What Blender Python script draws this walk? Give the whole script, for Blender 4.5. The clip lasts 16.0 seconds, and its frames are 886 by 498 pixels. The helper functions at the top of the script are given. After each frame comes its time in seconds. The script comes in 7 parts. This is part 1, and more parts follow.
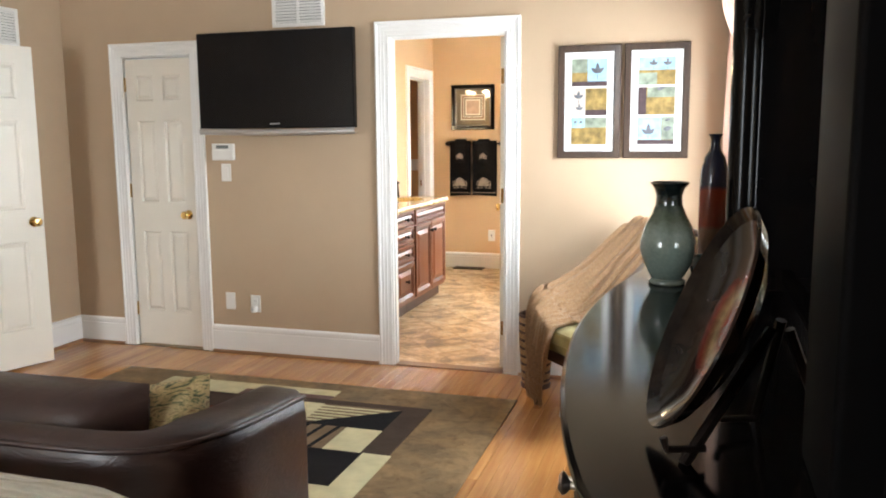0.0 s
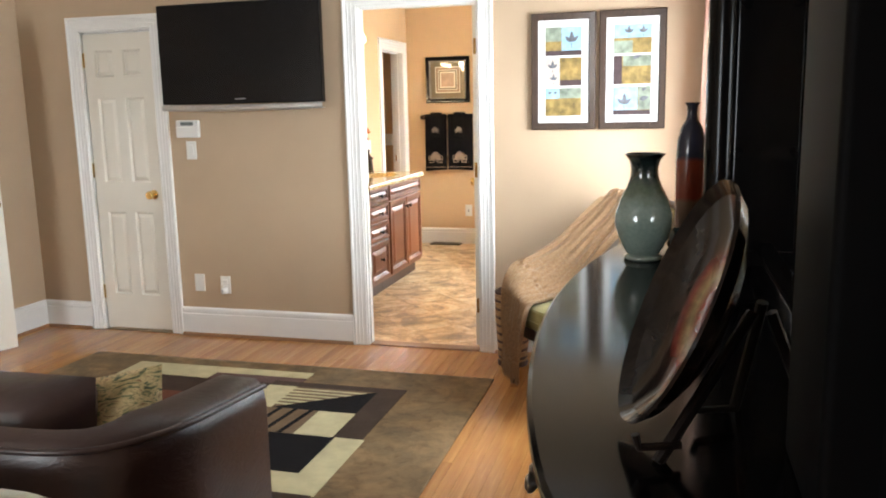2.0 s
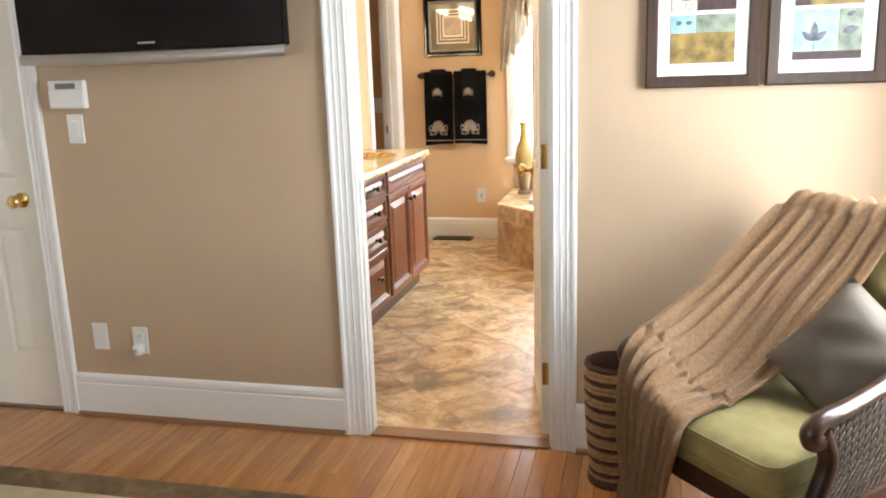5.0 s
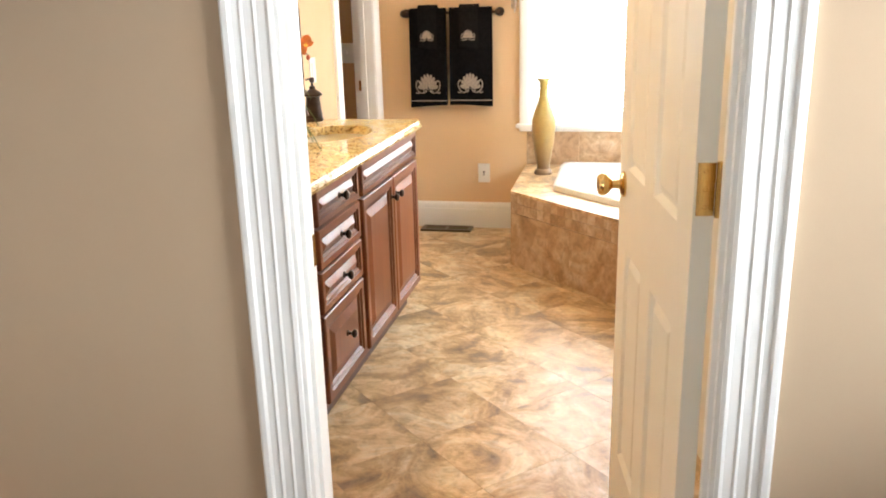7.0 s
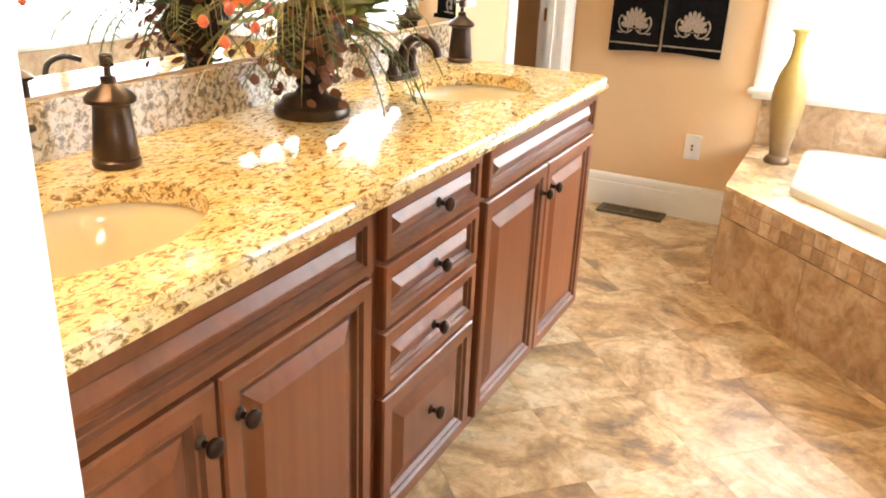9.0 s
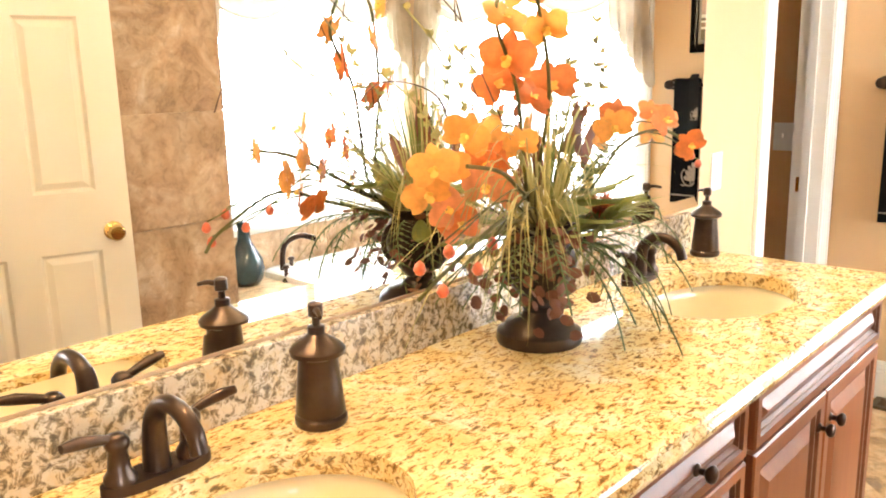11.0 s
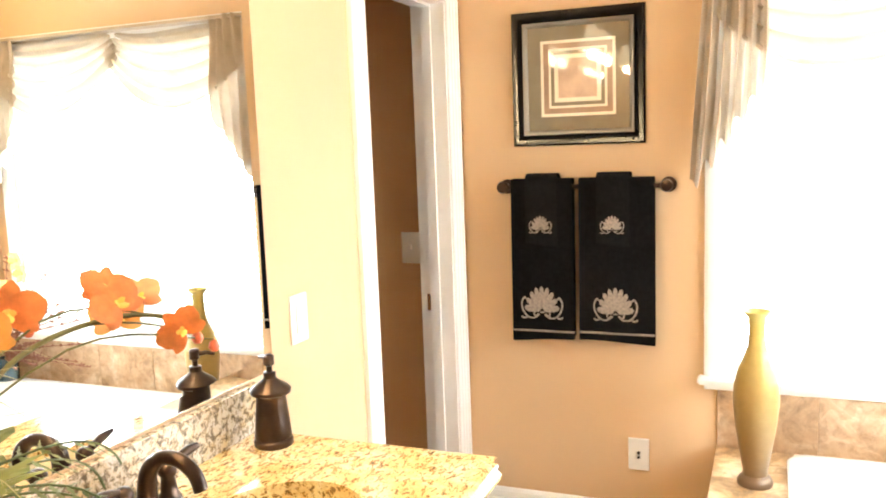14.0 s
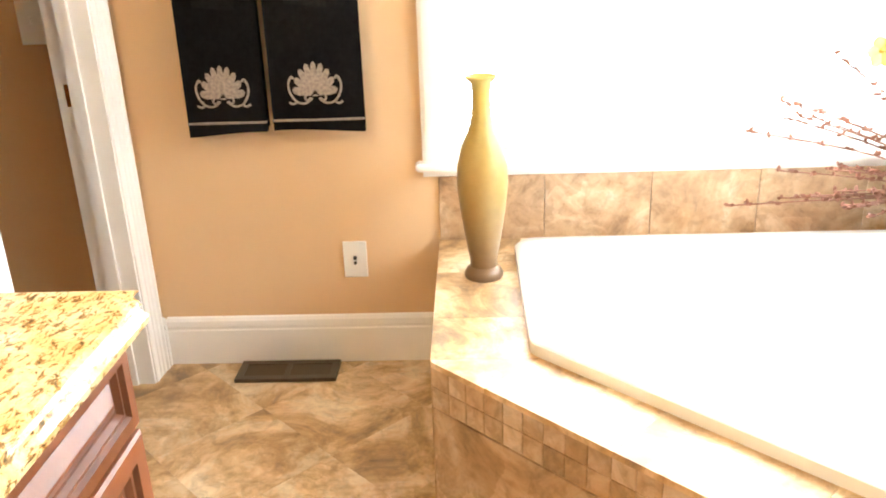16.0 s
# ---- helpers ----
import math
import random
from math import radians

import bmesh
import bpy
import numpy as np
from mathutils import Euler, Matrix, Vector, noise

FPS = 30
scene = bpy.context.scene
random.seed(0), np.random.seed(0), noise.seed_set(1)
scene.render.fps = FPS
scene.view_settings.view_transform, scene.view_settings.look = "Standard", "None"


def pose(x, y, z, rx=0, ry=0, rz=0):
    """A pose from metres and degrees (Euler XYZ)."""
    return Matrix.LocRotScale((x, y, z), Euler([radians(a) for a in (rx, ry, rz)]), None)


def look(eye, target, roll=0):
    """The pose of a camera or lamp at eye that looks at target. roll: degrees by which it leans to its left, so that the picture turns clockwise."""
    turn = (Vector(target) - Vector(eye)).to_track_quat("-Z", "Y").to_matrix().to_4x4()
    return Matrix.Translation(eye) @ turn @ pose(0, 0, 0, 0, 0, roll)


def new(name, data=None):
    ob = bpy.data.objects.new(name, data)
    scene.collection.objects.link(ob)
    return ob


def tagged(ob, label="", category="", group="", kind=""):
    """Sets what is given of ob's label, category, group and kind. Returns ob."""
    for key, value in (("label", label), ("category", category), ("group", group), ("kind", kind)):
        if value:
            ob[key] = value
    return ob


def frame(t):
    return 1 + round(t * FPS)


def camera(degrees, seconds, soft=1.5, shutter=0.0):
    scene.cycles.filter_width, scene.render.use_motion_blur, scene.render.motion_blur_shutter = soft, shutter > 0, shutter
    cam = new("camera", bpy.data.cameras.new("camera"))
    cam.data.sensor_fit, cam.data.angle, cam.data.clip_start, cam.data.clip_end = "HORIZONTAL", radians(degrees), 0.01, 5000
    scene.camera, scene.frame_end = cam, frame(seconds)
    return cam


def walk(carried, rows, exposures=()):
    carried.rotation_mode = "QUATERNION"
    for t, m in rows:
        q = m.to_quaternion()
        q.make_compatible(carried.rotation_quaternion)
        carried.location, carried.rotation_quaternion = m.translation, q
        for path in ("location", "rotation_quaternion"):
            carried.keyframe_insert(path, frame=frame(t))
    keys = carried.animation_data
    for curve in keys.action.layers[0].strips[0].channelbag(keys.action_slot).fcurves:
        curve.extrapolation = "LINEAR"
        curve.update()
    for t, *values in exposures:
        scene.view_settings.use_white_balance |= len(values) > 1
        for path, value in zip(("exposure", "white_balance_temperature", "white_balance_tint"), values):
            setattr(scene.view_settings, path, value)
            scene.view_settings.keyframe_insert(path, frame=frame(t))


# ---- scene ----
cam = camera(57.0, 16.0, soft=1.9)
PATH = [
    (0, (0.41, -0.378, 1.469), (-0.167, 1.517, 1.19), -0.4),
    (0.5, (0.438, -0.38, 1.509), (-0.064, 1.529, 1.184), -0.8),
    (1, (0.48, -0.397, 1.493), (0.009, 1.518, 1.158), -0.9),
    (1.5, (0.461, -0.388, 1.465), (-0.018, 1.526, 1.134), -1.2),
    (2, (0.419, -0.249, 1.462), (-0.112, 1.649, 1.121), -1.2),
    (2.5, (0.337, -0.078, 1.506), (-0.242, 1.799, 1.128), -1.3),
    (3, (0.186, 0.17, 1.498), (-0.397, 2.042, 1.102), -2.1),
    (3.5, (0.029, 0.428, 1.442), (-0.517, 2.314, 1.063), -2.7),
    (4, (-0.113, 0.801, 1.455), (-0.651, 2.683, 1.049), -2.9),
    (4.5, (-0.231, 1.177, 1.451), (-0.737, 3.063, 1.018), -2.4),
    (4.7, (-0.275, 1.33, 1.41), (-0.766, 3.222, 0.986), -2.1),
    (6.8, (-0.799, 2.958, 1.415), (-1.202, 4.839, 0.868), -2.1),
    (7, (-0.837, 3.123, 1.39), (-1.243, 4.999, 0.825), -1.5),
    (7.5, (-0.849, 3.448, 1.387), (-1.27, 5.304, 0.772), -0.4),
    (8, (-0.904, 3.777, 1.361), (-1.396, 5.596, 0.691), 0.8),
    (8.5, (-0.961, 4.041, 1.351), (-1.58, 5.797, 0.622), 2.1),
    (9, (-1.031, 4.243, 1.335), (-1.844, 5.912, 0.591), 2.5),
    (9.5, (-1.099, 4.355, 1.356), (-2.094, 5.92, 0.607), 3.6),
    (9.7, (-1.114, 4.374, 1.366), (-2.178, 5.896, 0.624), 3.6),
    (12, (-1.261, 4.572, 1.563), (-2.598, 6.045, 1.357), -3.0),
    (12.5, (-1.206, 4.633, 1.62), (-2.468, 6.174, 1.434), -3.2),
    (13, (-1.192, 4.789, 1.612), (-2.27, 6.462, 1.412), -2.3),
    (13.5, (-1.209, 5.049, 1.578), (-2.112, 6.819, 1.351), -2.1),
    (14, (-1.229, 5.313, 1.538), (-1.97, 7.153, 1.28), -2.1),
    (14.5, (-1.245, 5.578, 1.494), (-1.871, 7.452, 1.189), -2.0),
    (15, (-1.261, 5.728, 1.449), (-1.738, 7.62, 1.006), -2.2),
    (15.5, (-1.285, 5.818, 1.408), (-1.573, 7.694, 0.776), -2.3),
    (16, (-1.293, 5.839, 1.329), (-1.362, 7.702, 0.612), -2.0),
]
EXPOSURES = [(0.0, 0.32), (3.0, 0.28), (4.5, 0.15), (7.0, 0.18), (8.0, 0.32), (9.0, 0.38), (12.0, 0.58), (16.0, 0.5)]
walk(cam, [(t, look(eye, target, roll)) for t, eye, target, roll in PATH], EXPOSURES)

# ---------- light ----------
world = bpy.data.worlds.new("sky")
scene.world = world
world.use_nodes = True
wn = world.node_tree
sky = wn.nodes.new("ShaderNodeTexSky")
sky.sky_type = "NISHITA"
sky.sun_disc = False
sky.sun_elevation = radians(70)
sky.sun_rotation = radians(60)
wn.links.new(sky.outputs[0], wn.nodes["Background"].inputs[0])
wn.nodes["Background"].inputs[1].default_value = 0.12


def sun_lamp():
    data = bpy.data.lights.new("sun", "SUN")
    data.energy, data.angle, data.color = 1.0, radians(12), (1.0, 0.96, 0.90)
    ob = new("sun", data)
    ob.matrix_world = look((4, 6, 12), (0, 5, 0))
    return ob


def window_lamp(name, eye, target, w, h, watts, color):
    data = bpy.data.lights.new(name, "AREA")
    data.shape, data.size, data.size_y, data.energy, data.color = "RECTANGLE", w, h, watts, color
    ob = new(name, data)
    ob.matrix_world = look(eye, target)
    return ob


def bulb(name, at, watts, color, r=0.04):
    data = bpy.data.lights.new(name, "POINT")
    data.energy, data.color, data.shadow_soft_size = watts, color, r
    ob = new(name, data)
    ob.location = ROOM[0] @ Vector(at)
    return ob


sun_lamp()
DAY, WARM = (0.81, 0.915, 1.0), (1.0, 0.74, 0.43)
# daylight in the openings: two bathroom windows, the bedroom window by the chair, an assumed one behind
window_lamp("end_window_light", (-0.67, 8.351, 1.378), (-0.67, 5.033, 0.954), 1.38, 1.27, 52, DAY)
window_lamp("side_window_light", (0.252, 7.312, 1.378), (-3.108, 7.153, 0.954), 1.38, 1.27, 64, DAY)
window_lamp("bedroom_window_light", (0.80, 3.72, 1.30), (-3.0, 3.9, 1.0), 0.85, 1.45, 75, DAY)
# unseen window behind the viewpoint, added to light the bedroom from the rear
window_lamp("unseen_rear_light", (-2.75, -2.94, 1.5), (-2.3, 4.0, 1.0), 1.5, 1.5, 68, DAY)


# ---------- materials ----------
def nodes_of(name):
    m = bpy.data.materials.new(name)
    m.use_nodes = True
    t = m.node_tree
    return m, t, t.nodes["Principled BSDF"]


def ramp(t, fac, stops):
    r = t.nodes.new("ShaderNodeValToRGB")
    els = r.color_ramp.elements
    while len(els) < len(stops):
        els.new(0.5)
    for e, (p, c) in zip(els, stops):
        e.position, e.color = p, (*c, 1)
    t.links.new(fac, r.inputs[0])
    return r.outputs[0]


def coords(t, scale=(1, 1, 1), rot=(0, 0, 0), kind="Object"):
    c = t.nodes.new("ShaderNodeTexCoord")
    m = t.nodes.new("ShaderNodeMapping")
    m.inputs["Scale"].default_value = scale
    m.inputs["Rotation"].default_value = [radians(a) for a in rot]
    t.links.new(c.outputs[kind], m.inputs[0])
    return m.outputs[0]


def world_coords(t, scale=(1, 1, 1), rot=(0, 0, 0)):
    g = t.nodes.new("ShaderNodeNewGeometry")
    m = t.nodes.new("ShaderNodeMapping")
    m.inputs["Scale"].default_value = scale
    m.inputs["Rotation"].default_value = [radians(a) for a in rot]
    t.links.new(g.outputs["Position"], m.inputs[0])
    return m.outputs[0]


def noise_tex(t, vec, scale, detail=4, rough=0.55, dist=0.0):
    n = t.nodes.new("ShaderNodeTexNoise")
    n.inputs["Scale"].default_value = scale
    n.inputs["Detail"].default_value = detail
    n.inputs["Roughness"].default_value = rough
    n.inputs["Distortion"].default_value = dist
    t.links.new(vec, n.inputs["Vector"])
    return n.outputs[0]


def bump(t, bsdf, height, strength=0.2, dist=0.002):
    b = t.nodes.new("ShaderNodeBump")
    b.inputs["Strength"].default_value = strength
    b.inputs["Distance"].default_value = dist
    t.links.new(height, b.inputs["Height"])
    t.links.new(b.outputs[0], bsdf.inputs["Normal"])


def mix(t, a, b, fac, mode="MIX"):
    m = t.nodes.new("ShaderNodeMix")
    m.data_type, m.blend_type = "RGBA", mode
    for sock, v in ((m.inputs[6], a), (m.inputs[7], b)):
        if isinstance(v, tuple):
            sock.default_value = (*v, 1)
        else:
            t.links.new(v, sock)
    if isinstance(fac, float):
        m.inputs[0].default_value = fac
    else:
        t.links.new(fac, m.inputs[0])
    return m.outputs[2]


def plain(name, color, rough=0.5, metal=0.0, vary=0.06, scale=6.0, grain=120.0, relief=0.1, depth=0.001, spec=0.5, coat=0.0):
    """A surface with slow colour drift, fine grain and a little relief."""
    m, t, b = nodes_of(name)
    v = coords(t)
    dark = tuple(c * (1 - vary) for c in color)
    light = tuple(min(1, c * (1 + vary)) for c in color)
    b.inputs["Base Color"].default_value = (*color, 1)
    t.links.new(ramp(t, noise_tex(t, v, scale), [(0.3, dark), (0.7, light)]), b.inputs["Base Color"])
    b.inputs["Roughness"].default_value = rough
    b.inputs["Metallic"].default_value = metal
    b.inputs["Specular IOR Level"].default_value = spec
    b.inputs["Coat Weight"].default_value = coat
    b.inputs["Coat Roughness"].default_value = 0.1
    if relief:
        bump(t, b, noise_tex(t, v, grain, 3), relief, depth)
    return m


def emitter(name, color, strength):
    m, t, b = nodes_of(name)
    b.inputs["Base Color"].default_value = (0.8, 0.8, 0.8, 1)
    b.inputs["Emission Color"].default_value = (*color, 1)
    b.inputs["Emission Strength"].default_value = strength
    return m


def glass_mat(name, color=(1, 1, 1), rough=0.0):
    m, t, b = nodes_of(name)
    b.inputs["Base Color"].default_value = (*color, 1)
    b.inputs["Roughness"].default_value = rough
    b.inputs["Transmission Weight"].default_value = 1.0
    b.inputs["IOR"].default_value = 1.45
    return m


def slate_mat(name, stops, rough=0.45, scale=3.0, relief=0.35):
    """Mottled slate-look tile: clouds, veins and fine pits, each tile offset by chance."""
    m, t, b = nodes_of(name)
    g = t.nodes.new("ShaderNodeNewGeometry")
    o = t.nodes.new("ShaderNodeObjectInfo")
    add = t.nodes.new("ShaderNodeVectorMath")
    mul = t.nodes.new("ShaderNodeMath")
    mul.operation = "MULTIPLY"
    mul.inputs[1].default_value = 37.0
    t.links.new(o.outputs["Random"], mul.inputs[0])
    t.links.new(g.outputs["Position"], add.inputs[0])
    t.links.new(mul.outputs[0], add.inputs[1])
    n1 = noise_tex(t, add.outputs[0], scale, 8, 0.66, 1.6)
    n2 = noise_tex(t, add.outputs[0], scale * 7, 6, 0.66, 0.8)
    base = ramp(t, n1, stops)
    fine = ramp(t, n2, [(0.32, (0.58, 0.54, 0.48)), (0.52, (0.92, 0.9, 0.88)), (0.66, (1.0, 1.0, 1.0))])
    col = mix(t, base, fine, 0.85, "MULTIPLY")
    # cleft flakes with sharp, crooked rims
    wob = t.nodes.new("ShaderNodeTexNoise")
    wob.inputs["Scale"].default_value = scale * 1.6
    wob.inputs["Detail"].default_value = 5
    t.links.new(add.outputs[0], wob.inputs["Vector"])
    shift = t.nodes.new("ShaderNodeVectorMath")
    shift.operation = "MULTIPLY_ADD"
    shift.inputs[1].default_value = (0.5, 0.5, 0.5)
    t.links.new(wob.outputs["Color"], shift.inputs[0])
    t.links.new(add.outputs[0], shift.inputs[2])
    vor = t.nodes.new("ShaderNodeTexVoronoi")
    vor.inputs["Scale"].default_value = scale * 1.5
    t.links.new(shift.outputs[0], vor.inputs["Vector"])
    flake = ramp(t, vor.outputs["Color"], [(0.15, (0.74, 0.70, 0.63)), (0.5, (0.90, 0.87, 0.82)), (0.85, (1.0, 1.0, 1.0))])
    col = mix(t, col, flake, 0.8, "MULTIPLY")
    t.links.new(col, b.inputs["Base Color"])
    b.inputs["Roughness"].default_value = rough
    bump(t, b, n2, relief, 0.003)
    return m


def granite_mat():
    m, t, b = nodes_of("golden_granite")
    v = world_coords(t)
    n1 = noise_tex(t, v, 14, 5, 0.6, 0.6)
    n2 = noise_tex(t, world_coords(t, (1, 0.5, 1), (0, 0, 35)), 92, 3, 0.7, 0.8)
    n3 = noise_tex(t, v, 130, 2, 0.6)
    base = ramp(t, n1, [(0.3, (0.80, 0.54, 0.22)), (0.5, (0.84, 0.68, 0.34)), (0.68, (0.86, 0.79, 0.55))])
    spots = ramp(t, n2, [(0.35, (0.10, 0.065, 0.04)), (0.425, (0.52, 0.33, 0.16)), (0.49, (1, 1, 1))])
    col = mix(t, base, spots, 0.9, "MULTIPLY")
    grain = ramp(t, n3, [(0.3, (0.72, 0.68, 0.6)), (0.6, (1, 1, 1))])
    t.links.new(mix(t, col, grain, 0.6, "MULTIPLY"), b.inputs["Base Color"])
    b.inputs["Roughness"].default_value = 0.07
    return m


def granite_edge_mat():
    m, t, b = nodes_of("grey_gold_granite")
    v = world_coords(t)
    n1 = noise_tex(t, v, 20, 5, 0.65, 0.6)
    n2 = noise_tex(t, v, 62, 4, 0.7, 0.6)
    base = ramp(t, n1, [(0.3, (0.62, 0.46, 0.25)), (0.5, (0.62, 0.54, 0.41)), (0.68, (0.66, 0.61, 0.53))])
    spots = ramp(t, n2, [(0.38, (0.13, 0.115, 0.10)), (0.47, (0.50, 0.45, 0.38)), (0.53, (1, 1, 1))])
    t.links.new(mix(t, base, spots, 0.9, "MULTIPLY"), b.inputs["Base Color"])
    b.inputs["Roughness"].default_value = 0.16
    return m


def wood_mat(name, dark, light, axis="Z", rough=0.35, scale=1.0, coat=0.2, per_object=True):
    """Straight grain along an axis, with tone by chance from piece to piece."""
    m, t, b = nodes_of(name)
    st = {"X": (2, 40, 40), "Y": (40, 2, 40), "Z": (40, 40, 2)}[axis]
    v = coords(t, tuple(s * scale for s in st))
    o = t.nodes.new("ShaderNodeObjectInfo")
    n = noise_tex(t, v, 1.0, 5, 0.6, 0.8)
    slow = noise_tex(t, coords(t), 3.0, 3)
    col = ramp(t, n, [(0.25, dark), (0.75, light)])
    tone = ramp(t, slow, [(0.3, (0.86, 0.84, 0.82)), (0.7, (1, 1, 1))])
    col = mix(t, col, tone, 1.0, "MULTIPLY")
    if per_object:
        r = ramp(t, o.outputs["Random"], [(0.0, (0.62, 0.58, 0.52)), (0.35, (0.84, 0.80, 0.74)), (1.0, (1.0, 1.0, 1.0))])
        col = mix(t, col, r, 0.8, "MULTIPLY")
    t.links.new(col, b.inputs["Base Color"])
    b.inputs["Roughness"].default_value = rough
    b.inputs["Coat Weight"].default_value = coat
    b.inputs["Coat Roughness"].default_value = 0.15
    bump(t, b, n, 0.08, 0.0006)
    return m


M_WALL = plain("tan_wall_paint", (0.495, 0.366, 0.245), 0.75, vary=0.03, scale=2.5, grain=260, relief=0.12)
M_BATH = plain("apricot_wall_paint", (0.68, 0.47, 0.27), 0.72, vary=0.03, scale=2.5, grain=260, relief=0.12)
M_WC = plain("brown_wall_paint", (0.60, 0.36, 0.18), 0.75, vary=0.03, scale=2.5, grain=260, relief=0.12)
M_CEIL = plain("white_ceiling_paint", (0.78, 0.76, 0.72), 0.85, vary=0.02, grain=200)
M_TRIM = plain("white_trim_paint", (0.84, 0.83, 0.80), 0.35, vary=0.02, grain=90, relief=0.04)
M_DOOR = plain("cream_door_paint", (0.80, 0.755, 0.66), 0.38, vary=0.02, grain=90, relief=0.05)
M_BRASS = plain("polished_brass", (0.72, 0.50, 0.20), 0.2, 1.0, vary=0.1, relief=0.02)
M_BRONZE = plain("oil_rubbed_bronze", (0.055, 0.035, 0.026), 0.28, 0.75, vary=0.35, scale=18, relief=0.05)
M_BLACK = plain("black_lacquer", (0.004, 0.0035, 0.0035), 0.12, vary=0.2, relief=0.01, spec=0.12)
M_BLACKM = plain("black_stain", (0.004, 0.0035, 0.0035), 0.6, vary=0.2, relief=0.05, spec=0.04)
M_PLASTIC = plain("white_plastic", (0.78, 0.77, 0.73), 0.4, vary=0.02, relief=0.02)
M_SLOT = plain("dark_slot", (0.03, 0.025, 0.02), 0.6)
M_PORC = plain("bone_porcelain", (0.84, 0.74, 0.52), 0.08, vary=0.02, relief=0.0)
M_TUB = plain("white_acrylic", (0.82, 0.80, 0.75), 0.12, vary=0.02, relief=0.0)
M_SILVER = plain("silver_trim", (0.55, 0.55, 0.55), 0.3, 0.9, vary=0.05)
M_SCREEN = plain("black_screen", (0.004, 0.004, 0.005), 0.16, vary=0.1, relief=0.0, spec=0.25)
M_CAB = wood_mat("cherry_cabinet", (0.22, 0.070, 0.027), (0.31, 0.112, 0.045), "Z", 0.38, 0.6, 0.05)
M_CABD = plain("dark_plinth_brown", (0.07, 0.025, 0.014), 0.4)
M_OAK = wood_mat("oak_strip_floor", (0.42, 0.17, 0.048), (0.66, 0.33, 0.11), "Y", 0.27, 0.9, 0.3)
M_WALNUT = wood_mat("dark_walnut", (0.035, 0.016, 0.010), (0.085, 0.042, 0.026), "Z", 0.3, 1.0, 0.3)
M_MIRROR, _t, _b = nodes_of("mirror_silver")
_b.inputs["Metallic"].default_value, _b.inputs["Roughness"].default_value = 1.0, 0.005
_b.inputs["Base Color"].default_value = (0.93, 0.95, 0.94, 1)
M_TILE = slate_mat("slate_look_tile", [(0.36, (0.33, 0.235, 0.145)), (0.45, (0.60, 0.40, 0.20)), (0.53, (0.78, 0.57, 0.33)), (0.62, (0.88, 0.74, 0.52))], 0.40)
M_GROUT = plain("tan_grout", (0.56, 0.42, 0.27), 0.9, vary=0.1, scale=20)
M_GRANITE = granite_mat()
M_GRANITE2 = granite_edge_mat()
M_DAY = emitter("daylight", (0.93, 0.97, 1.0), 7.0)


# ---------- helpers ----------
def bm_box(bm, x0, x1, y0, y1, z0, z1, bevel=0.0, seg=2):
    vs = [bm.verts.new((x, y, z)) for x in (x0, x1) for y in (y0, y1) for z in (z0, z1)]
    fs = [bm.faces.new([vs[i] for i in q]) for q in ((0, 1, 3, 2), (4, 6, 7, 5), (0, 4, 5, 1), (2, 3, 7, 6), (0, 2, 6, 4), (1, 5, 7, 3))]
    if bevel:
        es = list({e for f in fs for e in f.edges})
        bmesh.ops.bevel(bm, geom=es, offset=bevel, segments=seg, profile=0.6, affect="EDGES")
    return bm


def box(x0, x1, y0, y1, z0, z1, bevel=0.0, seg=2):
    return bm_box(bmesh.new(), x0, x1, y0, y1, z0, z1, bevel, seg)


def lathe(profile, n=32, bm=None, at=(0, 0, 0), sx=1.0, sy=1.0):
    """A turned body from (radius, height) pairs, from the bottom up."""
    bm = bm or bmesh.new()
    rings = []
    for r, z in profile:
        if r < 1e-5:
            rings.append([bm.verts.new((at[0], at[1], at[2] + z))])
        else:
            rings.append([bm.verts.new((at[0] + sx * r * math.cos(a), at[1] + sy * r * math.sin(a), at[2] + z)) for a in (math.tau * i / n for i in range(n))])
    for a, b in zip(rings, rings[1:]):
        for i in range(n):
            j = (i + 1) % n
            if len(a) == 1 and len(b) == 1:
                continue
            if len(a) == 1:
                bm.faces.new((a[0], b[j], b[i]))
            elif len(b) == 1:
                bm.faces.new((a[i], a[j], b[0]))
            else:
                bm.faces.new((a[i], a[j], b[j], b[i]))
    return bm


def smooth_curve(pts, per=6):
    """Catmull-Rom points through pts."""
    pts = [Vector(p) for p in pts]
    out = []
    for i in range(len(pts) - 1):
        p0, p1, p2, p3 = pts[max(i - 1, 0)], pts[i], pts[i + 1], pts[min(i + 2, len(pts) - 1)]
        for k in range(per):
            t = k / per
            out.append(0.5 * (2 * p1 + (p2 - p0) * t + (2 * p0 - 5 * p1 + 4 * p2 - p3) * t * t + (3 * p1 - p0 - 3 * p2 + p3) * t ** 3))
    return out + [pts[-1]]


def tube(pts, radius, n=8, bm=None, close=True):
    """A round bar along points; radius is one number or one a point."""
    bm = bm or bmesh.new()
    pts = [Vector(p) for p in pts]
    radii = radius if isinstance(radius, (list, tuple)) else [radius] * len(pts)
    rings, side = [], None
    for i, p in enumerate(pts):
        d = (pts[min(i + 1, len(pts) - 1)] - pts[max(i - 1, 0)]).normalized()
        if side is None:
            side = d.orthogonal().normalized()
        side = (side - d * side.dot(d)).normalized()
        up = d.cross(side)
        rings.append([bm.verts.new(p + radii[i] * (side * math.cos(a) + up * math.sin(a))) for a in (math.tau * k / n for k in range(n))])
    for a, b in zip(rings, rings[1:]):
        for k in range(n):
            bm.faces.new((a[k], a[(k + 1) % n], b[(k + 1) % n], b[k]))
    if close:
        bm.faces.new(rings[0][::-1])
        bm.faces.new(rings[-1])
    return bm


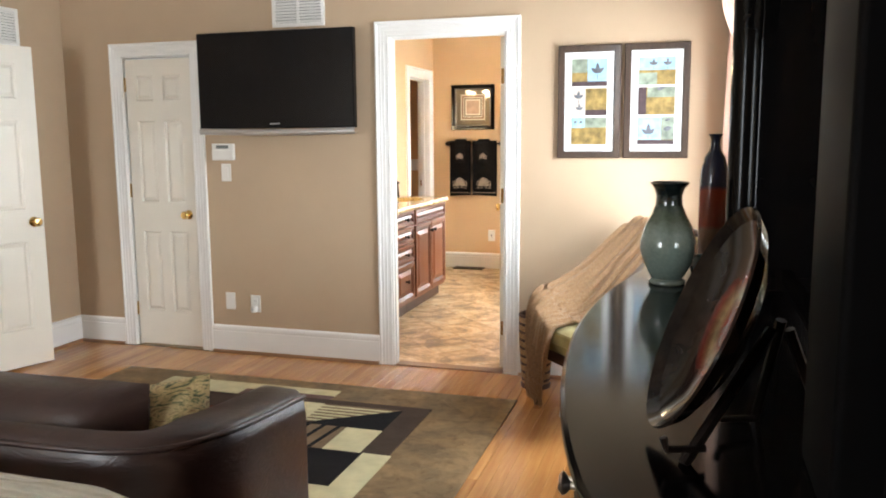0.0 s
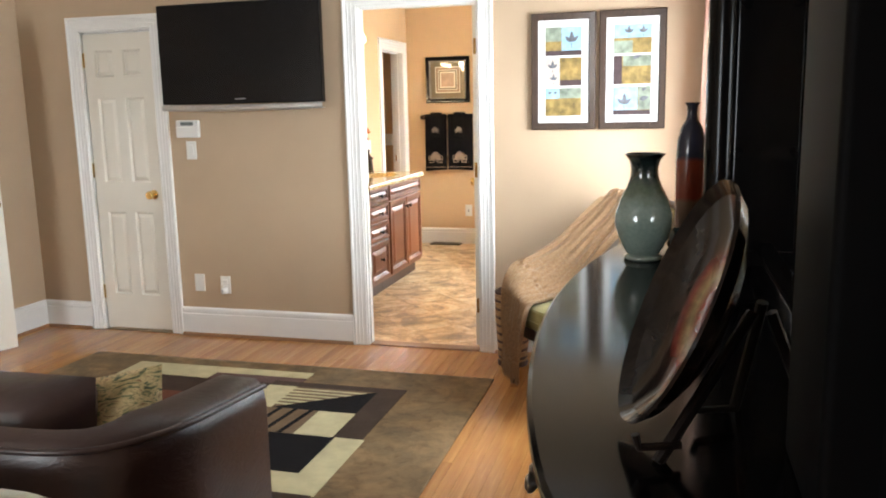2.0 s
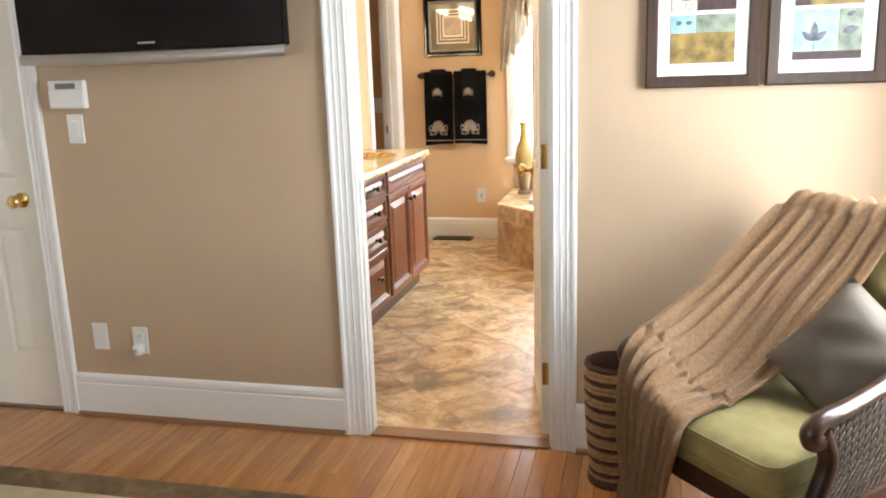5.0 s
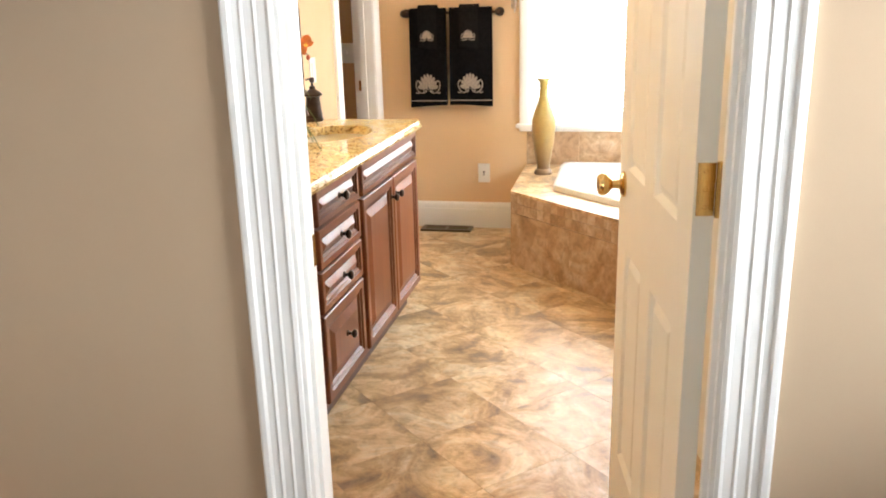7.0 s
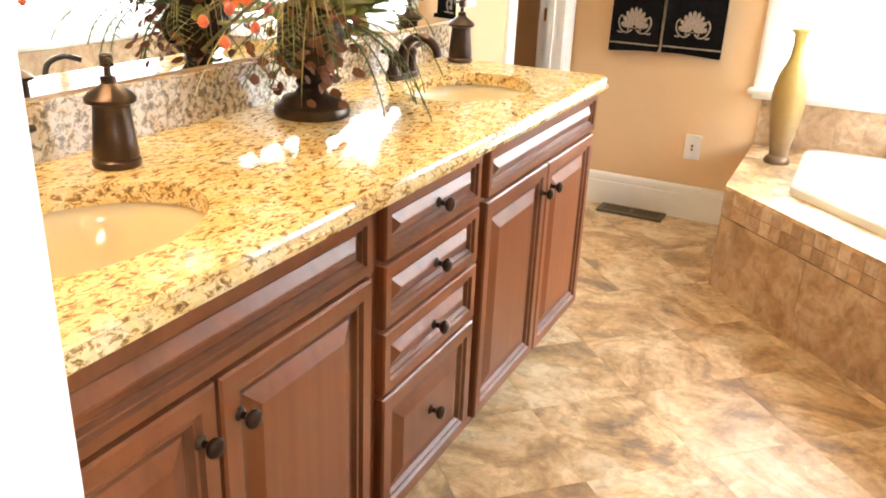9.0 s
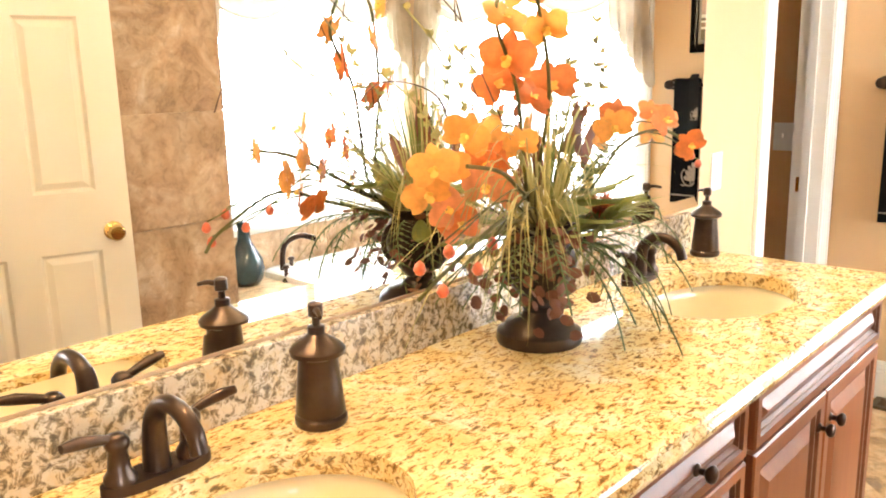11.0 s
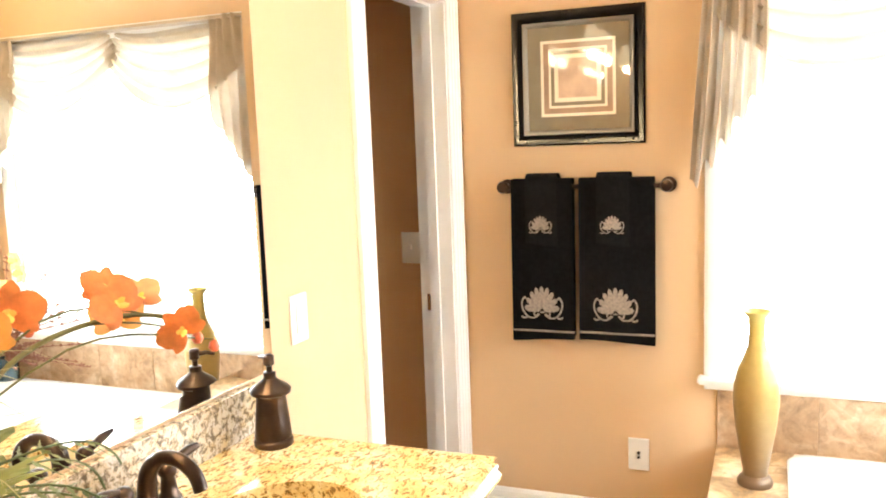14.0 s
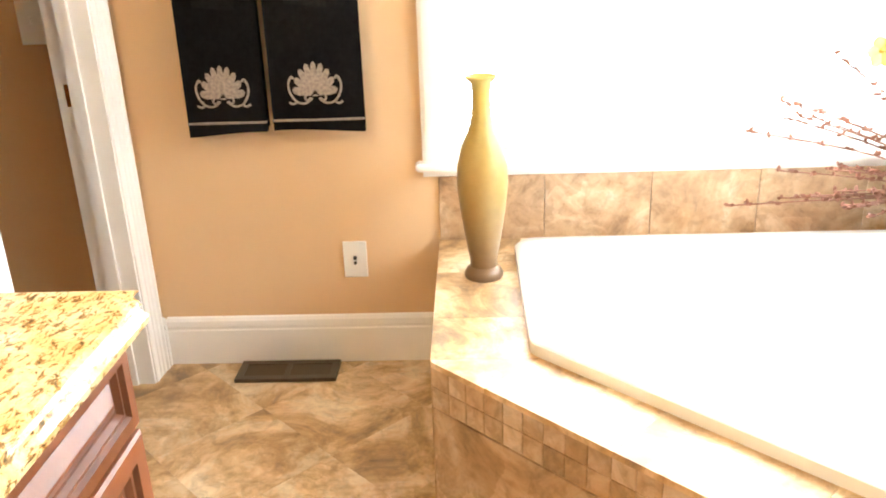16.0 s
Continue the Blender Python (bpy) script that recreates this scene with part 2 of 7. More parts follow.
def sheet(rows, bm=None):
    """A grid surface from rows of points."""
    bm = bm or bmesh.new()
    vs = [[bm.verts.new(p) for p in row] for row in rows]
    for a, b in zip(vs, vs[1:]):
        for i in range(len(a) - 1):
            bm.faces.new((a[i], a[i + 1], b[i + 1], b[i]))
    return bm


def prism(outline, z0, z1, bm=None):
    """An upright prism on a flat outline of (x, y)."""
    bm = bm or bmesh.new()
    lo = [bm.verts.new((x, y, z0)) for x, y in outline]
    hi = [bm.verts.new((x, y, z1)) for x, y in outline]
    n = len(lo)
    for i in range(n):
        bm.faces.new((lo[i], lo[(i + 1) % n], hi[(i + 1) % n], hi[i]))
    bm.faces.new(lo[::-1])
    bm.faces.new(hi)
    return bm


def finish(bm, name, material, smooth=None):
    bmesh.ops.recalc_face_normals(bm, faces=bm.faces)
    me = bpy.data.meshes.new(name)
    bm.to_mesh(me)
    bm.free()
    for m in material if isinstance(material, (list, tuple)) else [material]:
        me.materials.append(m)
    if smooth:
        me.shade_smooth()
        if smooth < 180:
            me.set_sharp_from_angle(angle=radians(smooth))
    return me


def part(name, bm, material, parent, label="", smooth=None, at=None):
    ob = new(name, finish(bm, name, material, smooth))
    ob.parent = parent
    if at is not None:
        ob.matrix_local = at
    if label:
        ob["label"] = label
    return ob


# the bathroom is laid out in its own units, which this turns into the house's
BEDROOM = Matrix.Identity(4)
BATH = Matrix.Translation((-1.2, 4.45, 0)) @ Matrix.Scale(1.06, 4) @ Matrix.Translation((1.2, -4.45, 0))
ROOM = [BEDROOM]


def thing(name, label, category, at=None, group="", kind=""):
    ob = new(name)
    ob.empty_display_size = 0.05
    ob.matrix_world = ROOM[0] @ (at or Matrix.Identity(4))
    return tagged(ob, label, category, group, kind)


def solid(name, bm, material, label, category, at=None, group="", kind="", smooth=None):
    ob = new(name, finish(bm, name, material, smooth))
    ob.matrix_world = ROOM[0] @ (at or Matrix.Identity(4))
    return tagged(ob, label, category, group, kind)


def structure(name, bm, material, label, category, smooth=None):
    return solid(name, bm, material, label, category, kind="structure", smooth=smooth)


# ---------- the rooms ----------
W0, W1 = 4.41, 4.495          # wall between bedroom and bathroom
END = 8.06                   # bathroom end wall
LEFT, RIGHT = -3.80, 0.74    # bedroom side walls
REAR = -3.0
MX = -2.265                  # bathroom mirror wall
BX = 0.10                    # bathroom window wall
CEIL_BED, CEIL_BATH = 2.74, 2.46
DO0, DO1, DOZ = -1.385, -0.653, 2.06   # bathroom doorway
CD0, CD1, CDZ = -3.325, -2.785, 2.0    # closet doorway
WC0, WC1, WCZ = 7.32, 7.93, 1.93       # water-closet doorway in the mirror wall
EW0, EW1, EWZ0, EWZ1 = -1.36, -0.03, 0.645, 1.93   # end window opening
SW0, SW1 = 6.52, 7.86                              # side window opening (y)
BW0, BW1, BWZ0, BWZ1 = 3.30, 4.14, 0.55, 2.12      # bedroom window opening (y)


def wall_with_holes(x0, x1, y0, y1, z1, holes, axis):
    """An upright wall in pieces round its openings; holes are (from, to, z from, z to) along the axis."""
    bm = bmesh.new()

    def piece(a, b, za, zb):
        if b - a > 1e-4 and zb - za > 1e-4:
            if axis == "x":
                bm_box(bm, a, b, y0, y1, za, zb)
            else:
                bm_box(bm, x0, x1, a, b, za, zb)

    at, end = (x0, x1) if axis == "x" else (y0, y1)
    for a, b, za, zb in sorted(holes):
        piece(at, a, 0, z1)
        piece(a, b, 0, za)
        piece(a, b, zb, z1)
        at = b
    piece(at, end, 0, z1)
    bmesh.ops.remove_doubles(bm, verts=bm.verts, dist=1e-5)
    return bm


MID = (W0 + W1) / 2
structure("wall_tv", wall_with_holes(LEFT - 0.1, RIGHT + 0.12, W0, MID, CEIL_BED, [(DO0, DO1, 0, DOZ), (CD0, CD1, 0, CDZ)], "x"), M_WALL, "tan painted bedroom wall with two white-cased doorways", "wall")
structure("wall_bath_front", wall_with_holes(MX - 0.25, BX + 0.25, MID, W1 + 0.004, CEIL_BED, [(DO0, DO1, 0, DOZ)], "x"), M_BATH, "apricot painted bathroom wall round the doorway", "wall")
structure("wall_left", box(LEFT - 0.12, LEFT, REAR, W0, 0, CEIL_BED), M_WALL, "tan painted bedroom side wall", "wall")
structure("wall_right", wall_with_holes(RIGHT, RIGHT + 0.12, REAR, W0, CEIL_BED, [(BW0, BW1, BWZ0, BWZ1)], "y"), M_WALL, "tan painted bedroom wall with a curtained window", "wall")
structure("wall_rear", wall_with_holes(LEFT - 0.12, RIGHT + 0.12, REAR - 0.12, REAR, CEIL_BED, [(-3.5, -2.0, 0.75, 2.25)], "x"), M_WALL, "tan painted rear bedroom wall with an assumed window opening", "wall")
structure("ceiling_bedroom", box(LEFT - 0.12, RIGHT + 0.12, REAR - 0.12, MID, CEIL_BED, CEIL_BED + 0.1), M_CEIL, "white painted bedroom ceiling", "ceiling")
structure("floor_base", box(LEFT - 0.12, RIGHT + 0.12, REAR - 0.12, MID, -0.12, -0.016), M_OAK, "oak floor underlay of the bedroom", "floor")
ROOM[0] = BATH
structure("wall_bath_end", wall_with_holes(MX - 0.02, BX + 0.12, END, END + 0.14, CEIL_BATH, [(EW0, EW1, EWZ0, EWZ1)], "x"), M_BATH, "apricot painted bathroom end wall with a window", "wall")
structure("wall_bath_side", wall_with_holes(BX, BX + 0.14, W1, END, CEIL_BATH, [(SW0, SW1, EWZ0, EWZ1)], "y"), M_BATH, "apricot painted bathroom side wall with a window", "wall")
structure("wall_bath_mirror", wall_with_holes(MX - 0.12, MX, W1, END, CEIL_BATH, [(WC0, WC1, 0, WCZ)], "y"), M_BATH, "apricot painted wall behind the vanity mirror", "wall")
structure("ceiling_bath", box(MX - 0.12, BX + 0.14, W1, END + 0.14, CEIL_BATH, CEIL_BATH + 0.1), M_CEIL, "white painted bathroom ceiling", "ceiling")
structure("floor_bath_base", box(MX - 1.3, BX + 0.14, MID, END + 0.14, -0.12, -0.008), M_GROUT, "tan grout bed of the bathroom floor", "floor")
# the water closet behind the mirror wall
structure("wall_closet_end", box(MX - 1.3, MX - 0.12, END - 0.055, END + 0.06, 0, CEIL_BATH), M_WC, "brown painted end wall of the toilet room", "wall")
structure("wall_closet_back", box(MX - 1.4, MX - 1.3, 6.4, END, 0, CEIL_BATH), M_WC, "brown painted back wall of the toilet room", "wall")
structure("wall_closet_near", box(MX - 1.3, MX - 0.12, 6.3, 6.4, 0, CEIL_BATH), M_WC, "brown painted near wall of the toilet room", "wall")
structure("ceiling_closet", box(MX - 1.4, MX - 0.12, 6.3, END + 0.1, CEIL_BATH, CEIL_BATH + 0.08), M_CEIL, "white ceiling of the toilet room", "ceiling")
ROOM[0] = BEDROOM
# dark closet behind the panelled door
structure("wall_wardrobe", box(CD0 - 0.1, CD1 + 0.1, MID + 0.5, MID + 0.55, 0, CEIL_BED), M_WALL, "tan back wall of the small closet", "wall")
# ground outside
structure("ground", box(-60, 60, -60, 60, -0.9, -0.8), plain("lawn", (0.08, 0.11, 0.04), 0.9, vary=0.3), "green lawn round the house", "ground")


# ---------- trim, doors and windows ----------
CASING = [(0, 0), (0, 0.013), (0.008, 0.018), (0.016, 0.014), (0.034, 0.014), (0.039, 0.019), (0.045, 0.015), (0.062, 0.016), (0.068, 0.022), (0.074, 0.018), (0.088, 0.020), (0.094, 0.030), (0.106, 0.030), (0.112, 0.024), (0.112, 0)]


def casing_bm(a, b, top, place, profile=CASING, scale=1.0, thick=1.0, scale_b=None):
    """Moulded casing round three sides of an opening; place(s, depth, z) gives a point."""
    bm = bmesh.new()
    lines = []
    for u, d in profile:
        v = u * (scale_b or scale)
        u, d = u * scale, d * thick
        lines.append([bm.verts.new(place(*p)) for p in ((a - u, d, 0), (a - u, d, top + u), (b + v, d, top + u), (b + v, d, 0))])
    for p, q in zip(lines, lines[1:]):
        for i in range(3):
            bm.faces.new((p[i], p[i + 1], q[i + 1], q[i]))
    bm.faces.new([l[0] for l in lines])
    bm.faces.new([l[3] for l in lines][::-1])
    return bm


structure("trim_bath_door", casing_bm(DO0, DO1, DOZ, lambda s, d, z: (s, W0 - d, z), scale=0.80, scale_b=0.78, thick=0.52), M_TRIM, "white moulded door casing", "trim")
structure("trim_bath_door_inner", casing_bm(DO0, DO1, DOZ, lambda s, d, z: (s, W1 + d, z), thick=0.5), M_TRIM, "white moulded door casing on the bathroom side", "trim")
structure("trim_closet_door", casing_bm(CD0, CD1, CDZ, lambda s, d, z: (s, W0 - d, z), scale=0.78, thick=0.6), M_TRIM, "white moulded closet door casing", "trim")
ROOM[0] = BATH
structure("trim_toilet_door", casing_bm(WC0, WC1, WCZ, lambda s, d, z: (MX + d, s, z), scale=0.85, thick=0.55), M_TRIM, "white moulded casing of the toilet-room doorway", "trim")
ROOM[0] = BEDROOM


def lining(name, a, b, top, place, stop):
    """Side and head boards of a doorway with a door stop; place(s, depth 0..1, z)."""
    bm = bmesh.new()
    for s0, s1, z0, z1 in ((a - 0.001, a + 0.008, 0, top), (b - 0.008, b + 0.001, 0, top), (a, b, top - 0.008, top + 0.001)):
        p, q = place(s0, -0.02, z0), place(s1, 1.02, z1)
        bm_box(bm, *[v for i in range(3) for v in sorted((p[i], q[i]))])
    for s0, s1, z0, z1 in ((a + 0.008, a + 0.017, 0, top - 0.008), (b - 0.017, b - 0.008, 0, top - 0.008), (a + 0.017, b - 0.017, top - 0.017, top - 0.008)):
        p, q = place(s0, stop[0], z0), place(s1, stop[1], z1)
        bm_box(bm, *[v for i in range(3) for v in sorted((p[i], q[i]))])
    return structure(name, bm, M_TRIM, "white painted door lining with a stop", "trim")


lining("trim_bath_lining", DO0, DO1, DOZ, lambda s, d, z: (s, W0 + d * (W1 - W0), z), (0.25, 0.62))
lining("trim_closet_lining", CD0, CD1, CDZ, lambda s, d, z: (s, W0 + d * (W1 - W0), z), (0.5, 0.8))
ROOM[0] = BATH
lining("trim_toilet_lining", WC0, WC1, WCZ, lambda s, d, z: (MX - 0.12 + d * 0.12, s, z), (0.3, 0.6))


ROOM[0] = BEDROOM


def baseboard(name, p, q, out, label, height=0.19):
    """A capped baseboard from p to q on the floor; out is the side that faces the room."""
    prof = [(0, 0), (0.016, 0), (0.016, height - 0.045), (0.013, height - 0.040), (0.013, height - 0.034), (0.017, height - 0.030), (0.015, height - 0.012), (0.008, height - 0.004), (0, height)]
    bm = bmesh.new()
    ends = [[bm.verts.new((c[0] + out[0] * d, c[1] + out[1] * d, z)) for d, z in prof] for c in (p, q)]
    n = len(prof)
    for i in range(n):
        bm.faces.new((ends[0][i], ends[0][(i + 1) % n], ends[1][(i + 1) % n], ends[1][i]))
    bm.faces.new(ends[0])
    bm.faces.new(ends[1][::-1])
    return structure(name, bm, M_TRIM, label, "baseboard")


def shoe(name, p, q, out):
    bm = bmesh.new()
    prof = [(0.016, 0), (0.033, 0), (0.030, 0.010), (0.024, 0.016), (0.016, 0.019)]
    ends = [[bm.verts.new((c[0] + out[0] * d, c[1] + out[1] * d, z)) for d, z in prof] for c in (p, q)]
    for i in range(5):
        bm.faces.new((ends[0][i], ends[0][(i + 1) % 5], ends[1][(i + 1) % 5], ends[1][i]))
    return structure(name, bm, M_OAKX, "oak shoe moulding along the baseboard", "trim")


M_OAKX = wood_mat("oak_moulding", (0.28, 0.12, 0.05), (0.44, 0.23, 0.10), "X", 0.3, 0.9, 0.3)
BB = "white capped baseboard"
for i, (p, q, o) in enumerate([((LEFT, W0), (-3.413, W0), (0, -1)), ((-2.697, W0), (-1.475, W0), (0, -1)), ((-0.566, W0), (RIGHT, W0), (0, -1)), ((LEFT, REAR), (LEFT, W0 - 0.016), (1, 0)), ((RIGHT, REAR), (RIGHT, W0 - 0.016), (-1, 0))]):
    baseboard(f"baseboard_{i + 1}", p, q, o, BB)
    shoe(f"trim_shoe_{i + 1}", p, q, o)
ROOM[0] = BATH
baseboard("baseboard_bath_end", (MX + 0.016, END), (-1.376, END), (0, -1), "white capped bathroom baseboard", 0.160)
baseboard("baseboard_bath_corner", (MX, 8.03), (MX, END), (1, 0), "white capped bathroom baseboard", 0.160)
ROOM[0] = BEDROOM
structure("trim_threshold", box(DO0 + 0.016, DO1 - 0.016, W0 - 0.01, W0 + 0.075, -0.004, 0.009, 0.004), M_OAKX, "oak threshold strip of the bathroom doorway", "trim")


def crown(name, p, q, out, z):
    prof = [(0, 0), (0.012, 0), (0.016, 0.02), (0.035, 0.035), (0.06, 0.07), (0.075, 0.078), (0.08, 0.10), (0, 0.10)]
    bm = bmesh.new()
    ends = [[bm.verts.new((c[0] + out[0] * d, c[1] + out[1] * d, z - 0.10 + h)) for d, h in prof] for c in (p, q)]
    for i in range(8):
        bm.faces.new((ends[0][i], ends[0][(i + 1) % 8], ends[1][(i + 1) % 8], ends[1][i]))
    return structure(name, bm, M_TRIM, "white crown moulding under the ceiling", "trim")


ROOM[0] = BATH
crown("trim_crown_end", (MX, END), (BX, END), (0, -1), CEIL_BATH)
crown("trim_crown_side", (BX, 4.53), (BX, END), (-1, 0), CEIL_BATH)
crown("trim_crown_mirror", (MX, 4.53), (MX, END), (1, 0), CEIL_BATH)
crown("trim_crown_front", (MX, W1), (BX, W1), (0, 1), CEIL_BATH)


ROOM[0] = BEDROOM


def knob_bm(side):
    """A round door knob on its rose, pointing along y."""
    bm = lathe([(0, 0), (0.032, 0), (0.032, 0.004), (0.024, 0.009), (0.011, 0.012), (0.010, 0.030), (0.018, 0.036), (0.027, 0.046), (0.028, 0.056), (0.022, 0.065), (0, 0.068)], 24)
    bmesh.ops.rotate(bm, verts=bm.verts, matrix=Matrix.Rotation(radians(-90 * side), 3, "X"))
    return bm


def six_panel_door(name, w, h, at, label, knob_x, hinge_x, sides=(1, -1), t=0.035, knob_z=0.92):
    """A six-panel leaf. Local x across, y through the thickness (0 to t), z up."""
    d = thing(name, label, "door", at, kind="structure")
    st, mid = 0.105 * w / 0.7, 0.10 * w / 0.7
    cols = [(st, (w - mid) / 2), ((w + mid) / 2, w - st)]
    rows = [(0.235, 0.80), (1.0, 1.555), (1.69, h - 0.105)]
    bm = bmesh.new()
    bm_box(bm, 0, st, 0, t, 0, h)
    bm_box(bm, w - st, w, 0, t, 0, h)
    bm_box(bm, cols[0][1], cols[1][0], 0, t, 0, h)
    zs = [0] + [z for r in rows for z in r] + [h]
    for a, b in zip(zs[0::2], zs[1::2]):
        for x0, x1 in cols:
            bm_box(bm, x0, x1, 0, t, a, b)
    bmesh.ops.remove_doubles(bm, verts=bm.verts, dist=1e-5)
    part("leaf_frame", bm, M_DOOR, d)
    for x0, x1 in cols:
        for z0, z1 in rows:
            bm = bmesh.new()
            bm_box(bm, x0, x1, 0.013, t - 0.013, z0, z1)
            for y_in, y_out in ((0.013, 0.003), (t - 0.013, t - 0.003)):
                m0, m1 = 0.014, 0.034
                lo = [bm.verts.new((x, y_in, z)) for x, z in ((x0 + m0, z0 + m0), (x1 - m0, z0 + m0), (x1 - m0, z1 - m0), (x0 + m0, z1 - m0))]
                hi = [bm.verts.new((x, y_out, z)) for x, z in ((x0 + m1, z0 + m1), (x1 - m1, z0 + m1), (x1 - m1, z1 - m1), (x0 + m1, z1 - m1))]
                for i in range(4):
                    bm.faces.new((lo[i], lo[(i + 1) % 4], hi[(i + 1) % 4], hi[i]))
                bm.faces.new(hi)
                # sticking round the panel
                for f in range(4):
                    (xa, za), (xb, zb) = [((x0, z0), (x1, z0), (x1, z1), (x0, z1))[k % 4] for k in (f, f + 1)]
                    cx, cz = (x0 + x1) / 2, (z0 + z1) / 2
                    e = 0.010
                    ia = (xa + e * (1 if xa < cx else -1), za + e * (1 if za < cz else -1))
                    ib = (xb + e * (1 if xb < cx else -1), zb + e * (1 if zb < cz else -1))
                    y_top = 0 if y_in < t / 2 else t
                    vs = [bm.verts.new((xa, y_top, za)), bm.verts.new((xb, y_top, zb)), bm.verts.new((ib[0], y_in, ib[1])), bm.verts.new((ia[0], y_in, ia[1]))]
                    bm.faces.new(vs)
            part("panel", bm, M_DOOR, d)
    for s in sides:
        part("knob", knob_bm(s), M_BRASS, d, "polished brass knob", 40, pose(knob_x, t if s > 0 else 0, knob_z))
    for z in (0.25, 1.08, 1.80):
        s = 1 if hinge_x < w / 2 else -1
        bm = box(hinge_x - 0.002, hinge_x + 0.001, 0.001, t - 0.004, z - 0.045, z + 0.045, 0.0008)
        tube([(hinge_x - 0.004 * s, -0.005, z - 0.047), (hinge_x - 0.004 * s, -0.005, z + 0.047)], 0.006, 10, bm)
        for dz in (-0.03, 0, 0.03):
            lathe([(0, 0.0), (0.004, 0.0), (0.003, 0.0012), (0, 0.0012)], 8, bm, (0, 0, 0))
            bmesh.ops.transform(bm, matrix=pose(hinge_x - 0.002 * s, t * 0.5, z + dz, 0, -90 * s, 0), verts=[v for v in bm.verts if v.co.length < 0.006])
        part("hinge", bm, M_BRASS, d, "brass butt hinge")
    return d


# closet door, closed, hinged on its far side from the doorway
six_panel_door("door_1", CD1 - CD0 - 0.038, CDZ - 0.036, pose(CD0 + 0.019, W0 + 0.012, 0.016), "closed white six-panel closet door with a brass knob", CD1 - CD0 - 0.095, 0.0, sides=(-1,))
# bathroom door, swung into the bathroom
bath_door = six_panel_door("door_2", 0.70, 2.03, pose(DO1 - 0.020, W1 + 0.014, 0.012, 0, 0, 99.5), "open cream six-panel bathroom door with brass hardware", 0.640, 0.0, knob_z=0.955)
# extra leaf along the tiled wall, added so the vanity mirror shows a door
ROOM[0] = BATH
six_panel_door("door_4", 0.68, 1.945, pose(-0.468, 5.160, 0.012, 0, 0, 105), "cream six-panel door leaf added along the tiled wall for the mirror view", 0.620, 0.0, knob_z=0.86)
ROOM[0] = BEDROOM
# bedroom side door, standing open against the side wall
six_panel_door("door_3", 0.74, 2.01, pose(-3.60, 3.885, 0.015, 0, 0, 252), "open white six-panel door near the side wall", 0.065, 0.735)
strike = solid("strike_plate", box(-0.002, 0.0, -0.014, 0.014, -0.03, 0.03, 0.0008), M_BRASS, "brass strike plate on the doorway lining", "strike plate", pose(DO0 + 0.0105, W0 + 0.068, 0.968, 0, 0, 0))
solid("strike_plate", box(-0.014, 0.014, -0.002, 0.0, -0.03, 0.03, 0.0008), M_BRASS, "brass strike plate on the toilet-room lining", "strike plate", BATH @ pose(MX - 0.085, WC1 - 0.0085, 0.885))

for z in (0.262, 1.092, 1.812):
    solid("hinge_leaf", box(-0.0015, 0.0, -0.016, 0.016, -0.045, 0.045, 0.0006), M_BRASS, "brass hinge leaf on the doorway lining", "hinge", pose(DO1 - 0.008, W1 - 0.020, z), group="doorway hinges")


def window_unit(name, a, b, z0, z1, place, twin, label):
    """A sash window in its opening: frame, glass, sill and casing; place(s, depth, z), depth grows outwards."""
    w = thing(name, label, "window", kind="structure")

    def bx(bm, s0, s1, d0, d1, za, zb):
        p, q = place(s0, d0, za), place(s1, d1, zb)
        return bm_box(bm, *[v for i in range(3) for v in sorted((p[i], q[i]))])

    bays = [(a, (a + b) / 2 - 0.035), ((a + b) / 2 + 0.035, b)] if twin else [(a, b)]
    bm = bmesh.new()
    for s0, s1, za, zb in ((a, a + 0.02, z0, z1), (b - 0.02, b, z0, z1), (a + 0.02, b - 0.02, z0, z0 + 0.02), (a + 0.02, b - 0.02, z1 - 0.02, z1)):
        bx(bm, s0, s1, 0.002, 0.13, za, zb)
    if twin:
        bx(bm, bays[0][1], bays[1][0], 0.02, 0.12, z0 + 0.02, z1 - 0.02)
    part("window_frame", bm, M_TRIM, w)
    zm = (z0 + z1) / 2
    for s0, s1 in bays:
        for za, zb, d in ((z0 + 0.02, zm + 0.02, 0.075), (zm - 0.02, z1 - 0.02, 0.10)):
            bm = bmesh.new()
            e = 0.035
            lo, hi = s0 + 0.02, s1 - 0.02
            for q in ((lo, lo + e, za, zb), (hi - e, hi, za, zb), (lo + e, hi - e, za, za + e), (lo + e, hi - e, zb - e, zb)):
                bx(bm, q[0], q[1], d, d + 0.024, q[2], q[3])
            sash = part("sash", bm, M_TRIM, w)
            g = part("pane", bx(bmesh.new(), lo + e, hi - e, d + 0.010, d + 0.014, za + e, zb - e), M_PANE, sash, "clear glass pane")
            g.visible_shadow = False
    bm = bmesh.new()
    c = 0.062
    for s0, s1, za, zb in ((a - c, a, z0, z1), (b, b + c, z0, z1), (a - c, b + c, z1, z1 + c)):
        bx(bm, s0, s1, -0.018, 0.0, za, zb)
        bx(bm, s0 + 0.012, s1 - 0.012, -0.023, -0.018, za, zb - (0.012 if zb > z1 else 0))
    part("window_casing", bm, M_TRIM, w)
    bm = bx(bmesh.new(), a - c - 0.02, b + c + 0.02, -0.045, 0.07, z0 - 0.024, z0)
    bmesh.ops.bevel(bm, geom=list(bm.edges), offset=0.005, segments=2, affect="EDGES")
    bx(bm, a - c, b + c, -0.014, -0.001, z0 - 0.045, z0 - 0.024)
    part("window_sill", bm, M_TRIM, w, "white projecting window sill")
    return w


